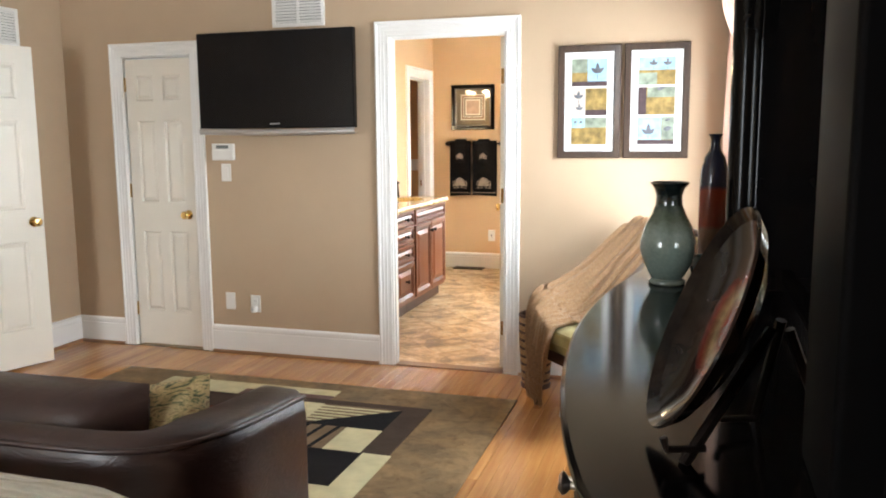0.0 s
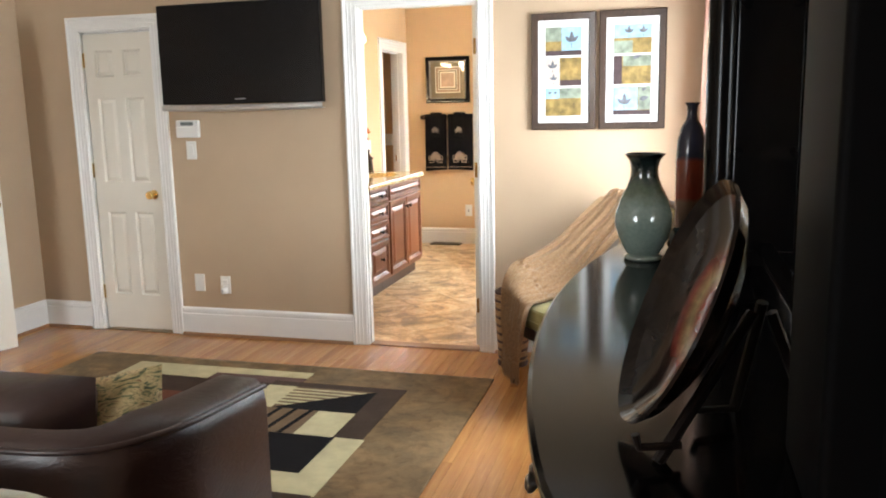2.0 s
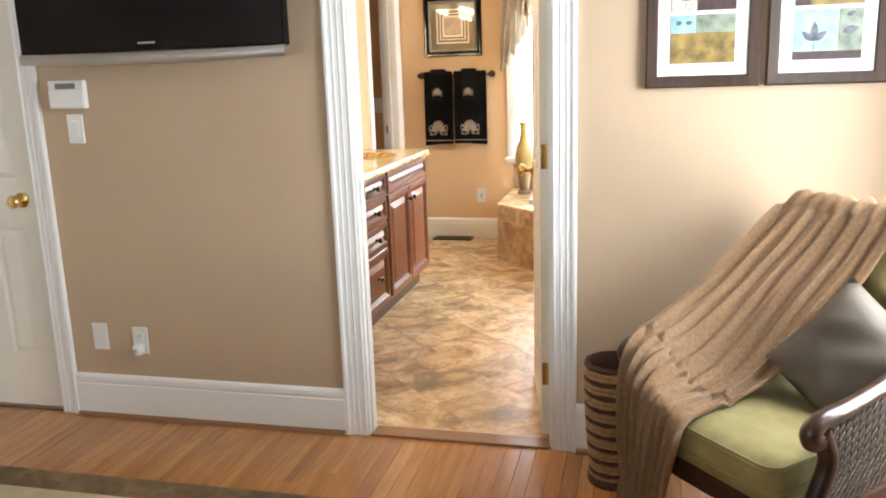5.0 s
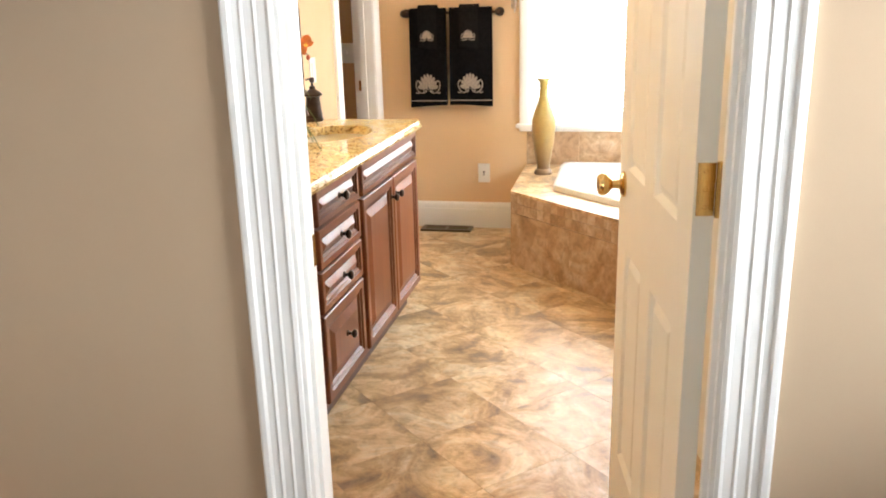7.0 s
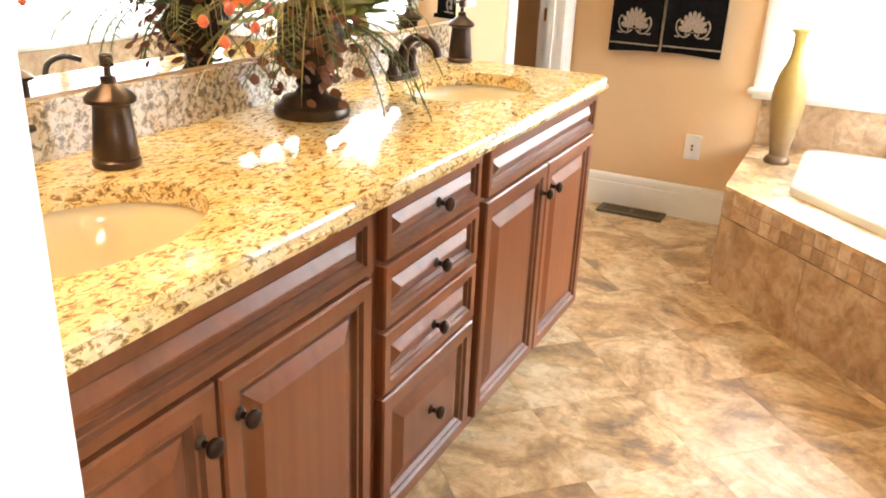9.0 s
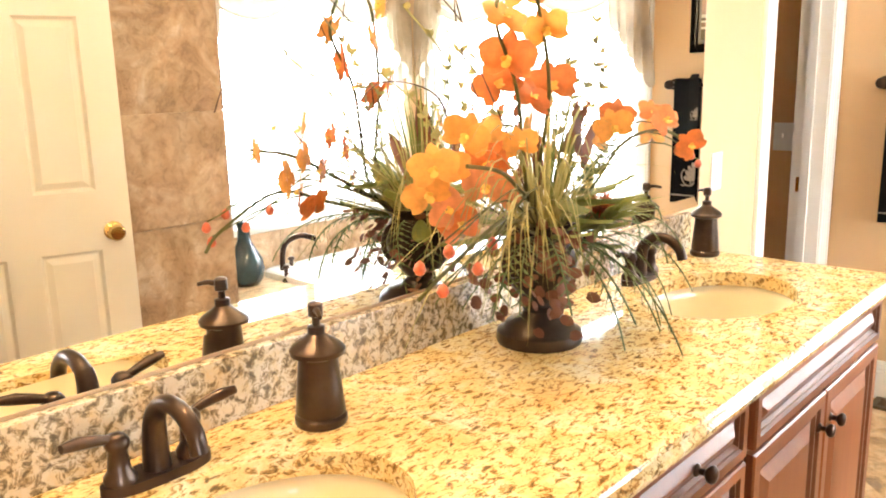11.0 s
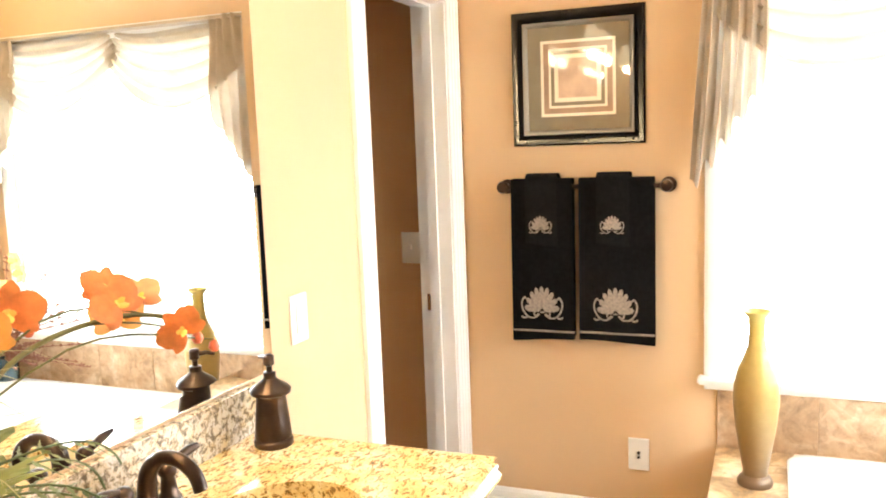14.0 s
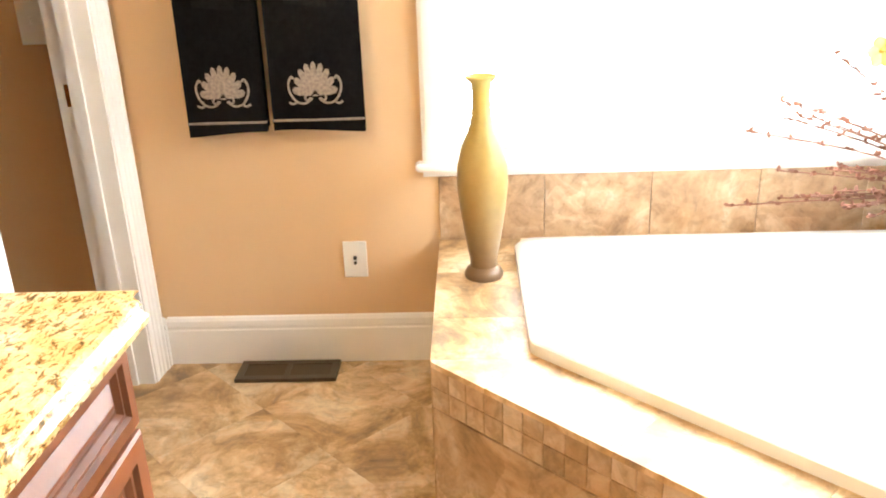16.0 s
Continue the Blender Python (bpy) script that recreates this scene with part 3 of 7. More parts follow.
M_PANE = glass_mat("window_glass")
ROOM[0] = BATH
window_unit("window_1", EW0, EW1, EWZ0, EWZ1, lambda s, d, z: (s, END + d, z), True, "white twin sash window above the tub, bright with daylight")
window_unit("window_2", SW0, SW1, EWZ0, EWZ1, lambda s, d, z: (BX + d, s, z), True, "white twin sash window beside the tub, bright with daylight")
ROOM[0] = BEDROOM
window_unit("window_3", BW0, BW1, BWZ0, BWZ1, lambda s, d, z: (RIGHT + d, s, z), False, "white sash window behind the bedroom curtains")


ROOM[0] = BATH


def blind(name, a, b, z0, z1, place, label):
    """A drawn venetian blind of thin tilted slats."""
    w = thing(name, label, "blind")
    n = int((z1 - z0) / 0.024)
    for half in range(1):
        bm = bmesh.new()
        for i in range(n):
            z = z0 + 0.012 + i * 0.024
            p = [place(a, 0.030, z - 0.008), place(b, 0.030, z - 0.008), place(b, 0.048, z + 0.008), place(a, 0.048, z + 0.008)]
            bm.faces.new([bm.verts.new(v) for v in p])
        ob = part("slats", bm, M_BLIND, w)
    p, q = place(a, 0.026, z1 - 0.03), place(b, 0.056, z1)
    part("head_rail", bm_box(bmesh.new(), *[v for i in range(3) for v in sorted((p[i], q[i]))]), M_PLASTIC, w)
    p, q = place(a, 0.030, z0), place(b, 0.050, z0 + 0.014)
    part("bottom_rail", bm_box(bmesh.new(), *[v for i in range(3) for v in sorted((p[i], q[i]))]), M_PLASTIC, w)
    return w


M_BLIND, _t, _b = nodes_of("blind_vinyl")
_b.inputs["Base Color"].default_value = (0.85, 0.86, 0.86, 1)
_b.inputs["Roughness"].default_value = 0.5
_tr = _t.nodes.new("ShaderNodeBsdfTranslucent")
_tr.inputs[0].default_value = (0.85, 0.88, 0.9, 1)
_mx = _t.nodes.new("ShaderNodeMixShader")
_mx.inputs[0].default_value = 0.6
_t.links.new(_b.outputs[0], _mx.inputs[1])
_t.links.new(_tr.outputs[0], _mx.inputs[2])
_t.links.new(_mx.outputs[0], _t.nodes["Material Output"].inputs[0])
MIDW = (EW0 + EW1) / 2
for nm, a, b in (("venetian_blind", EW0 + 0.025, MIDW - 0.037), ("venetian_blind", MIDW + 0.037, EW1 - 0.025)):
    blind(nm, a, b, EWZ0 + 0.022, EWZ1 - 0.022, lambda s, d, z: (s, END + d, z), "white venetian blind drawn over the end window")
MIDS = (SW0 + SW1) / 2
for nm, a, b in (("venetian_blind", SW0 + 0.025, MIDS - 0.037), ("venetian_blind", MIDS + 0.037, SW1 - 0.025)):
    blind(nm, a, b, EWZ0 + 0.022, EWZ1 - 0.022, lambda s, d, z: (BX + d, s, z), "white venetian blind drawn over the side window")
# glare of the overcast sky beyond the glass
structure("backdrop_end", box(-2.6, 1.3, END + 0.9, END + 0.92, -0.3, 3.2), M_DAY, "pale bright sky beyond the end window", "backdrop")
structure("backdrop_side", box(BX + 0.9, BX + 0.92, 5.4, 8.9, -0.3, 3.2), M_DAY, "pale bright sky beyond the side window", "backdrop")
ROOM[0] = BEDROOM
structure("backdrop_bedroom", box(RIGHT + 0.9, RIGHT + 0.92, 2.4, 5.0, -0.3, 3.4), M_DAY, "pale bright sky beyond the bedroom window", "backdrop")
# glowing panel outside the assumed rear window
structure("backdrop_rear", box(-3.6, 0.4, REAR - 1.02, REAR - 1.0, -0.3, 3.4), M_DAY, "pale bright sky beyond the assumed rear window", "backdrop")


def plate(name, at, label, w=0.072, h=0.116, kind_="outlet", gangs=1):
    """A wall plate facing local -y with its origin in the middle."""
    p = thing(name, label, "wall plate", at)
    part("cover", box(-w / 2, w / 2, -0.006, 0, -h / 2, h / 2, 0.003), M_PLASTIC, p)
    for g in range(gangs):
        x = (g - (gangs - 1) / 2) * 0.046
        if kind_ == "outlet":
            for z in (-0.02, 0.02):
                part("socket", box(x - 0.016, x + 0.016, -0.009, -0.005, z - 0.014, z + 0.014, 0.003), M_PLASTIC, p)
                part("slots", bm_box(box(x - 0.008, x - 0.006, -0.0095, -0.008, z - 0.004, z + 0.006), x + 0.005, x + 0.007, -0.0095, -0.008, z - 0.004, z + 0.006), M_SLOT, p)
        elif kind_ == "jack":
            part("jack", lathe([(0, 0), (0.006, 0), (0.006, 0.006), (0, 0.006)], 10), M_SLOT, p, "", 40, pose(x, -0.005, 0.006, 90))
            part("jack", lathe([(0, 0), (0.005, 0), (0.005, 0.006), (0, 0.006)], 10), M_SLOT, p, "", 40, pose(x, -0.005, -0.010, 90))
        elif kind_ == "switch":
            part("toggle", box(x - 0.005, x + 0.005, -0.016, -0.005, -0.004, 0.014, 0.002), M_PLASTIC, p)
        elif kind_ == "rocker":
            part("rocker", box(x - 0.017, x + 0.017, -0.010, -0.005, -0.034, 0.034, 0.003), M_PLASTIC, p)
    return p


plate("wall_plate", pose(-2.556, W0, 0.358), "blank white wall plate low on the tan wall", kind_="blank")
plate("wall_outlet", pose(-2.366, W0, 0.348), "white wall outlet with a plugged night light", kind_="outlet")
night = thing("night_light", "small white plug-in night light on the outlet", "night light", pose(-2.366, W0 - 0.009, 0.315))
part("housing", lathe([(0, -0.02), (0.02, -0.02), (0.024, -0.01), (0.024, 0.012), (0.018, 0.02), (0, 0.022)], 20, at=(0, -0.016, 0)), M_PLASTIC, night, "", 50)
part("sensor", lathe([(0, 0), (0.008, 0), (0.008, 0.003), (0, 0.004)], 12), M_SILVER, night, "", 40, pose(0, -0.039, 0.002, 90))
plate("light_switch", pose(-2.548, W0, 1.226), "white rocker light switch under the thermostat", kind_="rocker")
plate("cable_outlet", BATH @ pose(-1.640, END, 0.343), "white cable outlet on the apricot wall", kind_="jack")
plate("light_switch", BATH @ pose(-2.435, END - 0.055, 1.07), "white double toggle switch inside the toilet room", 0.118, 0.116, "switch", 2)
plate("light_switch", BATH @ pose(MX, 6.90, 1.05, 0, 0, 90), "white rocker switch beside the mirror", kind_="rocker")
th = thing("thermostat", "white wall thermostat with a small grey display", "thermostat", pose(-2.555, W0, 1.362))
part("body", box(-0.080, 0.080, -0.028, 0, -0.055, 0.055, 0.006), M_PLASTIC, th)
part("cover", box(-0.077, 0.077, -0.033, -0.027, -0.052, 0.012, 0.004), M_PLASTIC, th)
part("display", box(-0.045, 0.045, -0.0292, -0.027, 0.022, 0.044), plain("lcd_grey", (0.16, 0.18, 0.17), 0.3), th, "grey liquid-crystal display")


def grille(name, w, h, at, label, slats, frame_mat, slat_mat, tilt=35):
    g = thing(name, label, "vent", at)
    bm = bmesh.new()
    e = 0.022
    for q in ((-w / 2, -w / 2 + e, -h / 2, h / 2), (w / 2 - e, w / 2, -h / 2, h / 2), (-w / 2 + e, w / 2 - e, -h / 2, -h / 2 + e), (-w / 2 + e, w / 2 - e, h / 2 - e, h / 2), (-0.008, 0.008, -h / 2 + e, h / 2 - e)):
        bm_box(bm, q[0], q[1], -0.012, 0, q[2], q[3])
    part("frame", bm, frame_mat, g)
    part("backing", box(-w / 2 + e, w / 2 - e, -0.002, -0.0005, -h / 2 + e, h / 2 - e), M_SLOT, g)
    for i in range(slats):
        z = -h / 2 + e + (h - 2 * e) * (i + 0.5) / slats
        part("slat", box(-w / 2 + e, w / 2 - e, -0.0012, 0.0012, -0.008, 0.008), slat_mat, g, at=pose(0, -0.007, z, tilt))
    return g


grille("wall_vent", 0.36, 0.30, pose(-1.985, W0, 2.295), "white louvred return-air grille high on the wall", 14, M_TRIM, M_TRIM)
grille("wall_vent", 0.30, 0.24, pose(LEFT, 3.87, 2.165, 0, 0, 90), "white louvred grille above the side door", 11, M_TRIM, M_TRIM)
M_VENT = plain("bronze_register", (0.10, 0.075, 0.045), 0.45, 0.4)
grille("floor_register", 0.31, 0.115, BATH @ pose(-1.862, END - 0.085, 0.001, -90), "bronze floor register in the bathroom tiles", 9, M_VENT, M_VENT, 15)


# ---------- bathroom ----------
ROOM[0] = BATH


def raised_panel(bm, s0, s1, z0, z1, x_back, t=0.02, place=None):
    """A cabinet front with a moulded rim, a deep glazed groove and a raised field, towards +x."""
    steps = [(0.0, 0.0), (0.0, t - 0.004), (0.004, t), (0.030, t), (0.036, t - 0.006), (0.042, t - 0.006), (0.050, t - 0.013), (0.056, t - 0.013), (0.085, t - 0.002)]
    k = min(1.0, (min(s1 - s0, z1 - z0) / 2) / 0.088)
    rings = []
    for m, d in steps:
        m *= k
        rings.append([bm.verts.new((x_back + d, y, z)) for y, z in ((s0 + m, z0 + m), (s1 - m, z0 + m), (s1 - m, z1 - m), (s0 + m, z1 - m))])
    for k, (a, b) in enumerate(zip(rings, rings[1:])):
        for i in range(4):
            f = bm.faces.new((a[i], a[(i + 1) % 4], b[(i + 1) % 4], b[i]))
            f.material_index = 1 if k in (3, 5, 6) else 0
    bm.faces.new(rings[-1])
    bm.faces.new(rings[0][::-1])
    return bm


def cab_knob(parent, x, y, z):
    bm = lathe([(0, 0), (0.011, 0), (0.010, 0.003), (0.0055, 0.006), (0.0055, 0.014), (0.009, 0.017), (0.0145, 0.022), (0.0150, 0.027), (0.011, 0.032), (0, 0.034)], 20)
    return part("knob", bm, M_BRONZE, parent, "round bronze knob", 45, pose(x, y, z, 0, 90, 0))


M_CABG = plain("glazed_groove", (0.13, 0.044, 0.020), 0.4, vary=0.2, scale=20)
FX = -1.728   # carcass front


def vanity_unit(y0, y1, fronts, label):
    """One base unit: carcass, recessed plinth and its fronts (y0, y1, z0, z1, knob y, knob z)."""
    u = thing("vanity_cabinet", label, "cabinet", group="vanity cabinets")
    bm = bmesh.new()
    for q in ((FX - 0.02, FX, y0 + 0.001, y1 - 0.001, 0.10, 0.815), (MX + 0.004, FX - 0.02, y0 + 0.001, y0 + 0.02, 0.10, 0.815), (MX + 0.004, FX - 0.02, y1 - 0.02, y1 - 0.001, 0.10, 0.815), (MX + 0.004, FX - 0.02, y0 + 0.02, y1 - 0.02, 0.10, 0.12)):
        bm_box(bm, *q)
    part("body", bm, M_CAB, u)
    # plinth set back from the fronts, in a much darker brown
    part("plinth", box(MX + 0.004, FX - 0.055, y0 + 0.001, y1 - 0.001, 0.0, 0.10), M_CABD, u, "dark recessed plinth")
    for name, a, b, z0, z1, ky, kz in fronts:
        d = part(name, raised_panel(bmesh.new(), a, b, z0, z1, FX + 0.0005), [M_CAB, M_CABG], u)
        if ky is not None:
            cab_knob(d, FX + 0.019, ky, kz)
    return u


vanity_unit(W1 + 0.006, 5.385, [("false_front", 4.575, 5.355, 0.695, 0.808, None, 0), ("door", 4.575, 4.960, 0.125, 0.685, 4.925, 0.612), ("door", 4.968, 5.355, 0.125, 0.685, 5.003, 0.612)], "cherry vanity sink base with two raised-panel doors")
vanity_unit(5.385, 5.815, [("drawer", 5.398, 5.800, 0.70, 0.810, 5.60, 0.755), ("drawer", 5.398, 5.800, 0.565, 0.690, 5.60, 0.628), ("drawer", 5.398, 5.800, 0.425, 0.555, 5.60, 0.490), ("drawer", 5.398, 5.800, 0.125, 0.415, 5.60, 0.285)], "cherry vanity drawer stack with four bronze-knobbed drawers")
vanity_unit(5.815, 6.655, [("false_front", 5.840, 6.630, 0.695, 0.808, None, 0), ("door", 5.840, 6.232, 0.125, 0.685, 6.200, 0.612), ("door", 6.240, 6.630, 0.125, 0.685, 6.272, 0.612)], "cherry vanity sink base with two raised-panel doors")

# counter with two oval basins cut through
SINKS = [4.965, 6.265]
SX, SRX, SRY = -1.965, 0.160, 0.225


def counter():
    c = thing("vanity_counter", "polished golden granite vanity counter with moulded edge", "countertop")
    x0, x1, y0, y1, zt, zb = MX + 0.003, -1.693, W1 + 0.003, 6.70, 0.850, 0.815
    N = 40
    bm = bmesh.new()
    cells = [(y0, (SINKS[0] + SINKS[1]) / 2, SINKS[0]), ((SINKS[0] + SINKS[1]) / 2, y1, SINKS[1])]
    xe, ye = x1 - 0.012, y1 - 0.012

    def rim(a, ya, yb, cy):
        """Where a ray at angle a from the basin's middle leaves its half of the counter."""
        dx, dy = math.cos(a), math.sin(a)
        ts = []
        if dx > 1e-9: ts.append((xe - SX) / dx)
        if dx < -1e-9: ts.append((x0 - SX) / dx)
        if dy > 1e-9: ts.append((yb - cy) / dy)
        if dy < -1e-9: ts.append((ya - cy) / dy)
        t = min(ts)
        return SX + t * dx, cy + t * dy

    for ya, yb, cy in cells:
        yb2 = ye if yb == y1 else yb
        ang = sorted([math.tau * i / N for i in range(N)] + [math.atan2(y - cy, x - SX) % math.tau for x in (x0, xe) for y in (ya, yb2)])
        inner = [(SX + SRX * math.cos(a), cy + SRY * math.sin(a)) for a in ang]
        outer = [rim(a, ya, yb2, cy) for a in ang]
        vi = [bm.verts.new((x, y, zt)) for x, y in inner]
        vo = [bm.verts.new((x, y, zt)) for x, y in outer]
        vb = [bm.verts.new((x, y, zb)) for x, y in inner]
        n = len(ang)
        for i in range(n):
            j = (i + 1) % n
            bm.faces.new((vi[i], vo[i], vo[j], vi[j]))
            bm.faces.new((vi[i], vi[j], vb[j], vb[i]))
    bmesh.ops.remove_doubles(bm, verts=bm.verts, dist=1e-4)
    part("slab_top", bm, M_GRANITE, c)
    # moulded edge along the front, a clipped corner and the free end
    prof = [(-0.012, zt), (-0.004, zt - 0.003), (-0.001, zt - 0.009), (-0.006, zt - 0.013), (-0.002, zt - 0.017), (0.004, zt - 0.024), (0.002, zt - 0.034), (-0.006, zt - 0.038), (-0.03, zt - 0.038)]
    path = [((x1, y0), (1, 0)), ((x1, y1 - 0.035), (1, 0.41)), ((x1 - 0.035, y1), (0.41, 1)), ((x0, y1), (0, 1))]
    bm = bmesh.new()
    rows = []
    for (px, py), (nx, ny) in path:
        rows.append([bm.verts.new((px + nx * d, py + ny * d, z)) for d, z in prof])
    for a, b in zip(rows, rows[1:]):
        for i in range(len(prof) - 1):
            bm.faces.new((a[i], a[i + 1], b[i + 1], b[i]))
    part("moulded_edge", bm, M_GRANITE, c, "double ogee granite edge")
    part("backsplash", box(MX + 0.002, MX + 0.022, y0, 6.70, zt, 0.953, 0.002), M_GRANITE2, c, "grey and gold granite backsplash")
    part("side_splash", box(MX + 0.022, x1 - 0.02, y0, y0 + 0.02, zt, 0.953, 0.002), M_GRANITE2, c)
    return c


counter()
for cy in SINKS:
    s = thing("sink_basin", "bone porcelain undermount oval sink basin", "sink", pose(SX, cy, 0.816), group="vanity sinks")
    prof = [(1.04, 0.0), (1.0, -0.004), (0.97, -0.03), (0.90, -0.08), (0.72, -0.125), (0.40, -0.145), (0.13, -0.150), (0.12, -0.152)]
    bm = lathe(prof, 48, sx=SRX + 0.004, sy=SRY + 0.004)
    part("bowl", bm, M_PORC, s, "", 60)
    part("drain", lathe([(0, -0.146), (0.018, -0.146), (0.024, -0.148), (0.026, -0.153), (0, -0.155)], 20), M_BRONZE, s, "bronze drain", 45)


def faucet(y):
    f = thing("faucet", "oil-rubbed bronze centerset faucet with two levers", "faucet", pose(MX + 0.095, y, 0.850), group="vanity faucets")
    part("base_plate", prism([(0.026 * math.cos(a) + 0, 0.078 * (1 if math.sin(a) > 0 else -1) * abs(math.sin(a)) ** 0.7) for a in (math.tau * i / 28 for i in range(28))], 0, 0.014), M_BRONZE, f, "", 30)
    path = smooth_curve([(0, 0, 0.012), (0, 0, 0.05), (0.008, 0, 0.088), (0.035, 0, 0.112), (0.072, 0, 0.112), (0.100, 0, 0.092), (0.110, 0, 0.066)], 6)
    n = len(path)
    part("spout", tube(path, [0.019 - 0.007 * min(1, i / (n * 0.5)) for i in range(n)], 14), M_BRONZE, f, "", 60)
    for sgn in (-1, 1):
        part("valve", lathe([(0, 0), (0.021, 0), (0.021, 0.010), (0.015, 0.018), (0.012, 0.045), (0.016, 0.050), (0.016, 0.058), (0.010, 0.066), (0, 0.068)], 18, at=(0, sgn * 0.051, 0.012)), M_BRONZE, f, "", 45)
        lp = [(-0.002, sgn * 0.051, 0.070), (0.0, sgn * 0.075, 0.078), (0.004, sgn * 0.100, 0.084), (0.008, sgn * 0.122, 0.086)]
        part("lever", tube(lp, [0.006, 0.0075, 0.009, 0.006], 10), M_BRONZE, f, "", 60)
    return f


for cy in SINKS:
    faucet(cy)


def soap_dispenser(x, y, turn):
    s = thing("soap_dispenser", "bronze pump soap dispenser on the counter", "soap dispenser", pose(x, y, 0.850, 0, 0, turn), group="soap dispensers")
    body = [(0, 0), (0.038, 0), (0.040, 0.004), (0.040, 0.012), (0.036, 0.016), (0.038, 0.020), (0.034, 0.060), (0.030, 0.100), (0.031, 0.106), (0.041, 0.110), (0.042, 0.117), (0.036, 0.124), (0.018, 0.136), (0.012, 0.142), (0, 0.142)]
    part("bottle", lathe(body, 32), M_BRONZE, s, "", 40)
    part("pump", lathe([(0, 0.140), (0.013, 0.140), (0.013, 0.152), (0.006, 0.154), (0.006, 0.166), (0.011, 0.168), (0.011, 0.186), (0.008, 0.189), (0, 0.190)], 18), M_BRONZE, s, "", 40)
    part("nozzle", tube([(0, 0, 0.178), (0.025, 0, 0.180), (0.042, 0, 0.176)], [0.006, 0.0045, 0.0035], 8), M_BRONZE, s, "", 60)
    return s


soap_dispenser(-2.135, 5.215, -30)
soap_dispenser(-2.165, 6.625, 150)

# vanity mirror with a bevelled rim
mirror = thing("vanity_mirror", "broad silvered mirror hanging over the granite vanity counter", "mirror")
MY0, MY1, MZ0, MZ1 = W1 + 0.06, 6.775, 0.960, 1.925
bm = bmesh.new()
rings = [[bm.verts.new((MX + d, y, z)) for y, z in ((MY0 + m, MZ0 + m), (MY1 - m, MZ0 + m), (MY1 - m, MZ1 - m), (MY0 + m, MZ1 - m))] for m, d in ((0.0, 0.001), (0.0, 0.0060), (0.032, 0.0075))]
for a, b in zip(rings, rings[1:]):
    for i in range(4):
        bm.faces.new((a[i], a[(i + 1) % 4], b[(i + 1) % 4], b[i]))
part("bevel", bm, M_MIRROR, mirror, "bevelled glass rim")
part("glass", box(MX + 0.0072, MX + 0.0076, MY0 + 0.032, MY1 - 0.032, MZ0 + 0.032, MZ1 - 0.032), M_MIRROR, mirror)

# vanity lights
M_SHADE, _t, _b = nodes_of("frosted_shade")
_b.inputs["Base Color"].default_value = (0.9, 0.82, 0.66, 1)
_b.inputs["Emission Color"].default_value = (1.0, 0.80, 0.50, 1)
_b.inputs["Emission Strength"].default_value = 6.0


def vanity_light(y):
    v = thing("vanity_light", "three-shade bronze vanity light with lit frosted shades", "wall lamp", pose(MX, y, 2.10), group="vanity lights")
    part("back_plate", box(0, 0.02, -0.07, 0.07, -0.05, 0.05, 0.008), M_BRONZE, v)
    part("bar", tube([(0.06, -0.27, 0), (0.06, 0.27, 0)], 0.009, 10), M_BRONZE, v)
    for yy in (-0.22, 0, 0.22):
        part("arm", tube(smooth_curve([(0.06, yy, 0), (0.10, yy, 0.03), (0.14, yy, 0.0), (0.14, yy, -0.05)]), 0.006, 8), M_BRONZE, v, "", 60)
        part("shade", lathe([(0.024, 0.0), (0.030, -0.02), (0.048, -0.06), (0.062, -0.105), (0.066, -0.135), (0.062, -0.135), (0.044, -0.06), (0.022, -0.004)], 24, at=(0.14, yy, -0.05)), M_SHADE, v, "lit frosted glass shade", 60)
    return v


vanity_light(6.14)
vanity_light(4.97)

# hanging lamp over the tub
lamp = thing("hanging_lamp", "iron scroll hanging lamp with a frosted bowl", "ceiling lamp", pose(-0.29, 7.55, CEIL_BATH))
part("canopy", lathe([(0, -0.03), (0.03, -0.028), (0.06, -0.006), (0.06, 0), (0, 0)], 24), M_BRONZE, lamp, "", 45)
part("rod", tube([(0, 0, -0.02), (0, 0, -0.22)], 0.006, 8), M_BRONZE, lamp)
part("bowl", lathe([(0, -0.235), (0.05, -0.232), (0.10, -0.205), (0.135, -0.16), (0.150, -0.12), (0.145, -0.12), (0.095, -0.198), (0, -0.228)], 28), M_SHADE, lamp, "lit frosted glass bowl", 60)
part("ring", tube([(0.152 * math.cos(a), 0.152 * math.sin(a), -0.12) for a in (math.tau * i / 32 for i in range(33))], 0.005, 6), M_BRONZE, lamp, "", 60)
for r, z in ((0.045, -0.240), (0.035, -0.255)):
    part("coil", tube([(r * math.cos(a), r * math.sin(a), z - a * 0.001) for a in (math.tau * i / 24 for i in range(25))], 0.004, 6), M_BRONZE, lamp, "", 60)
part("finial", tube(smooth_curve([(0, 0, -0.23), (0.004, 0, -0.265), (0.022, 0, -0.290), (0.030, 0, -0.310), (0.018, 0, -0.330), (-0.006, 0, -0.325), (-0.010, 0, -0.308), (0.004, 0, -0.303)], 5), 0.0045, 8), M_BRONZE, lamp, "curled iron finial", 60)
bulb("tub_lamp_bulb", (-0.29, 7.55, CEIL_BATH - 0.08), 19, WARM)
for y in (6.14, 4.97):
    for yy in (-0.22, 0, 0.22):
        bulb("vanity_bulb", (MX + 0.14, y + yy, 1.895), 6.5, WARM, 0.03)

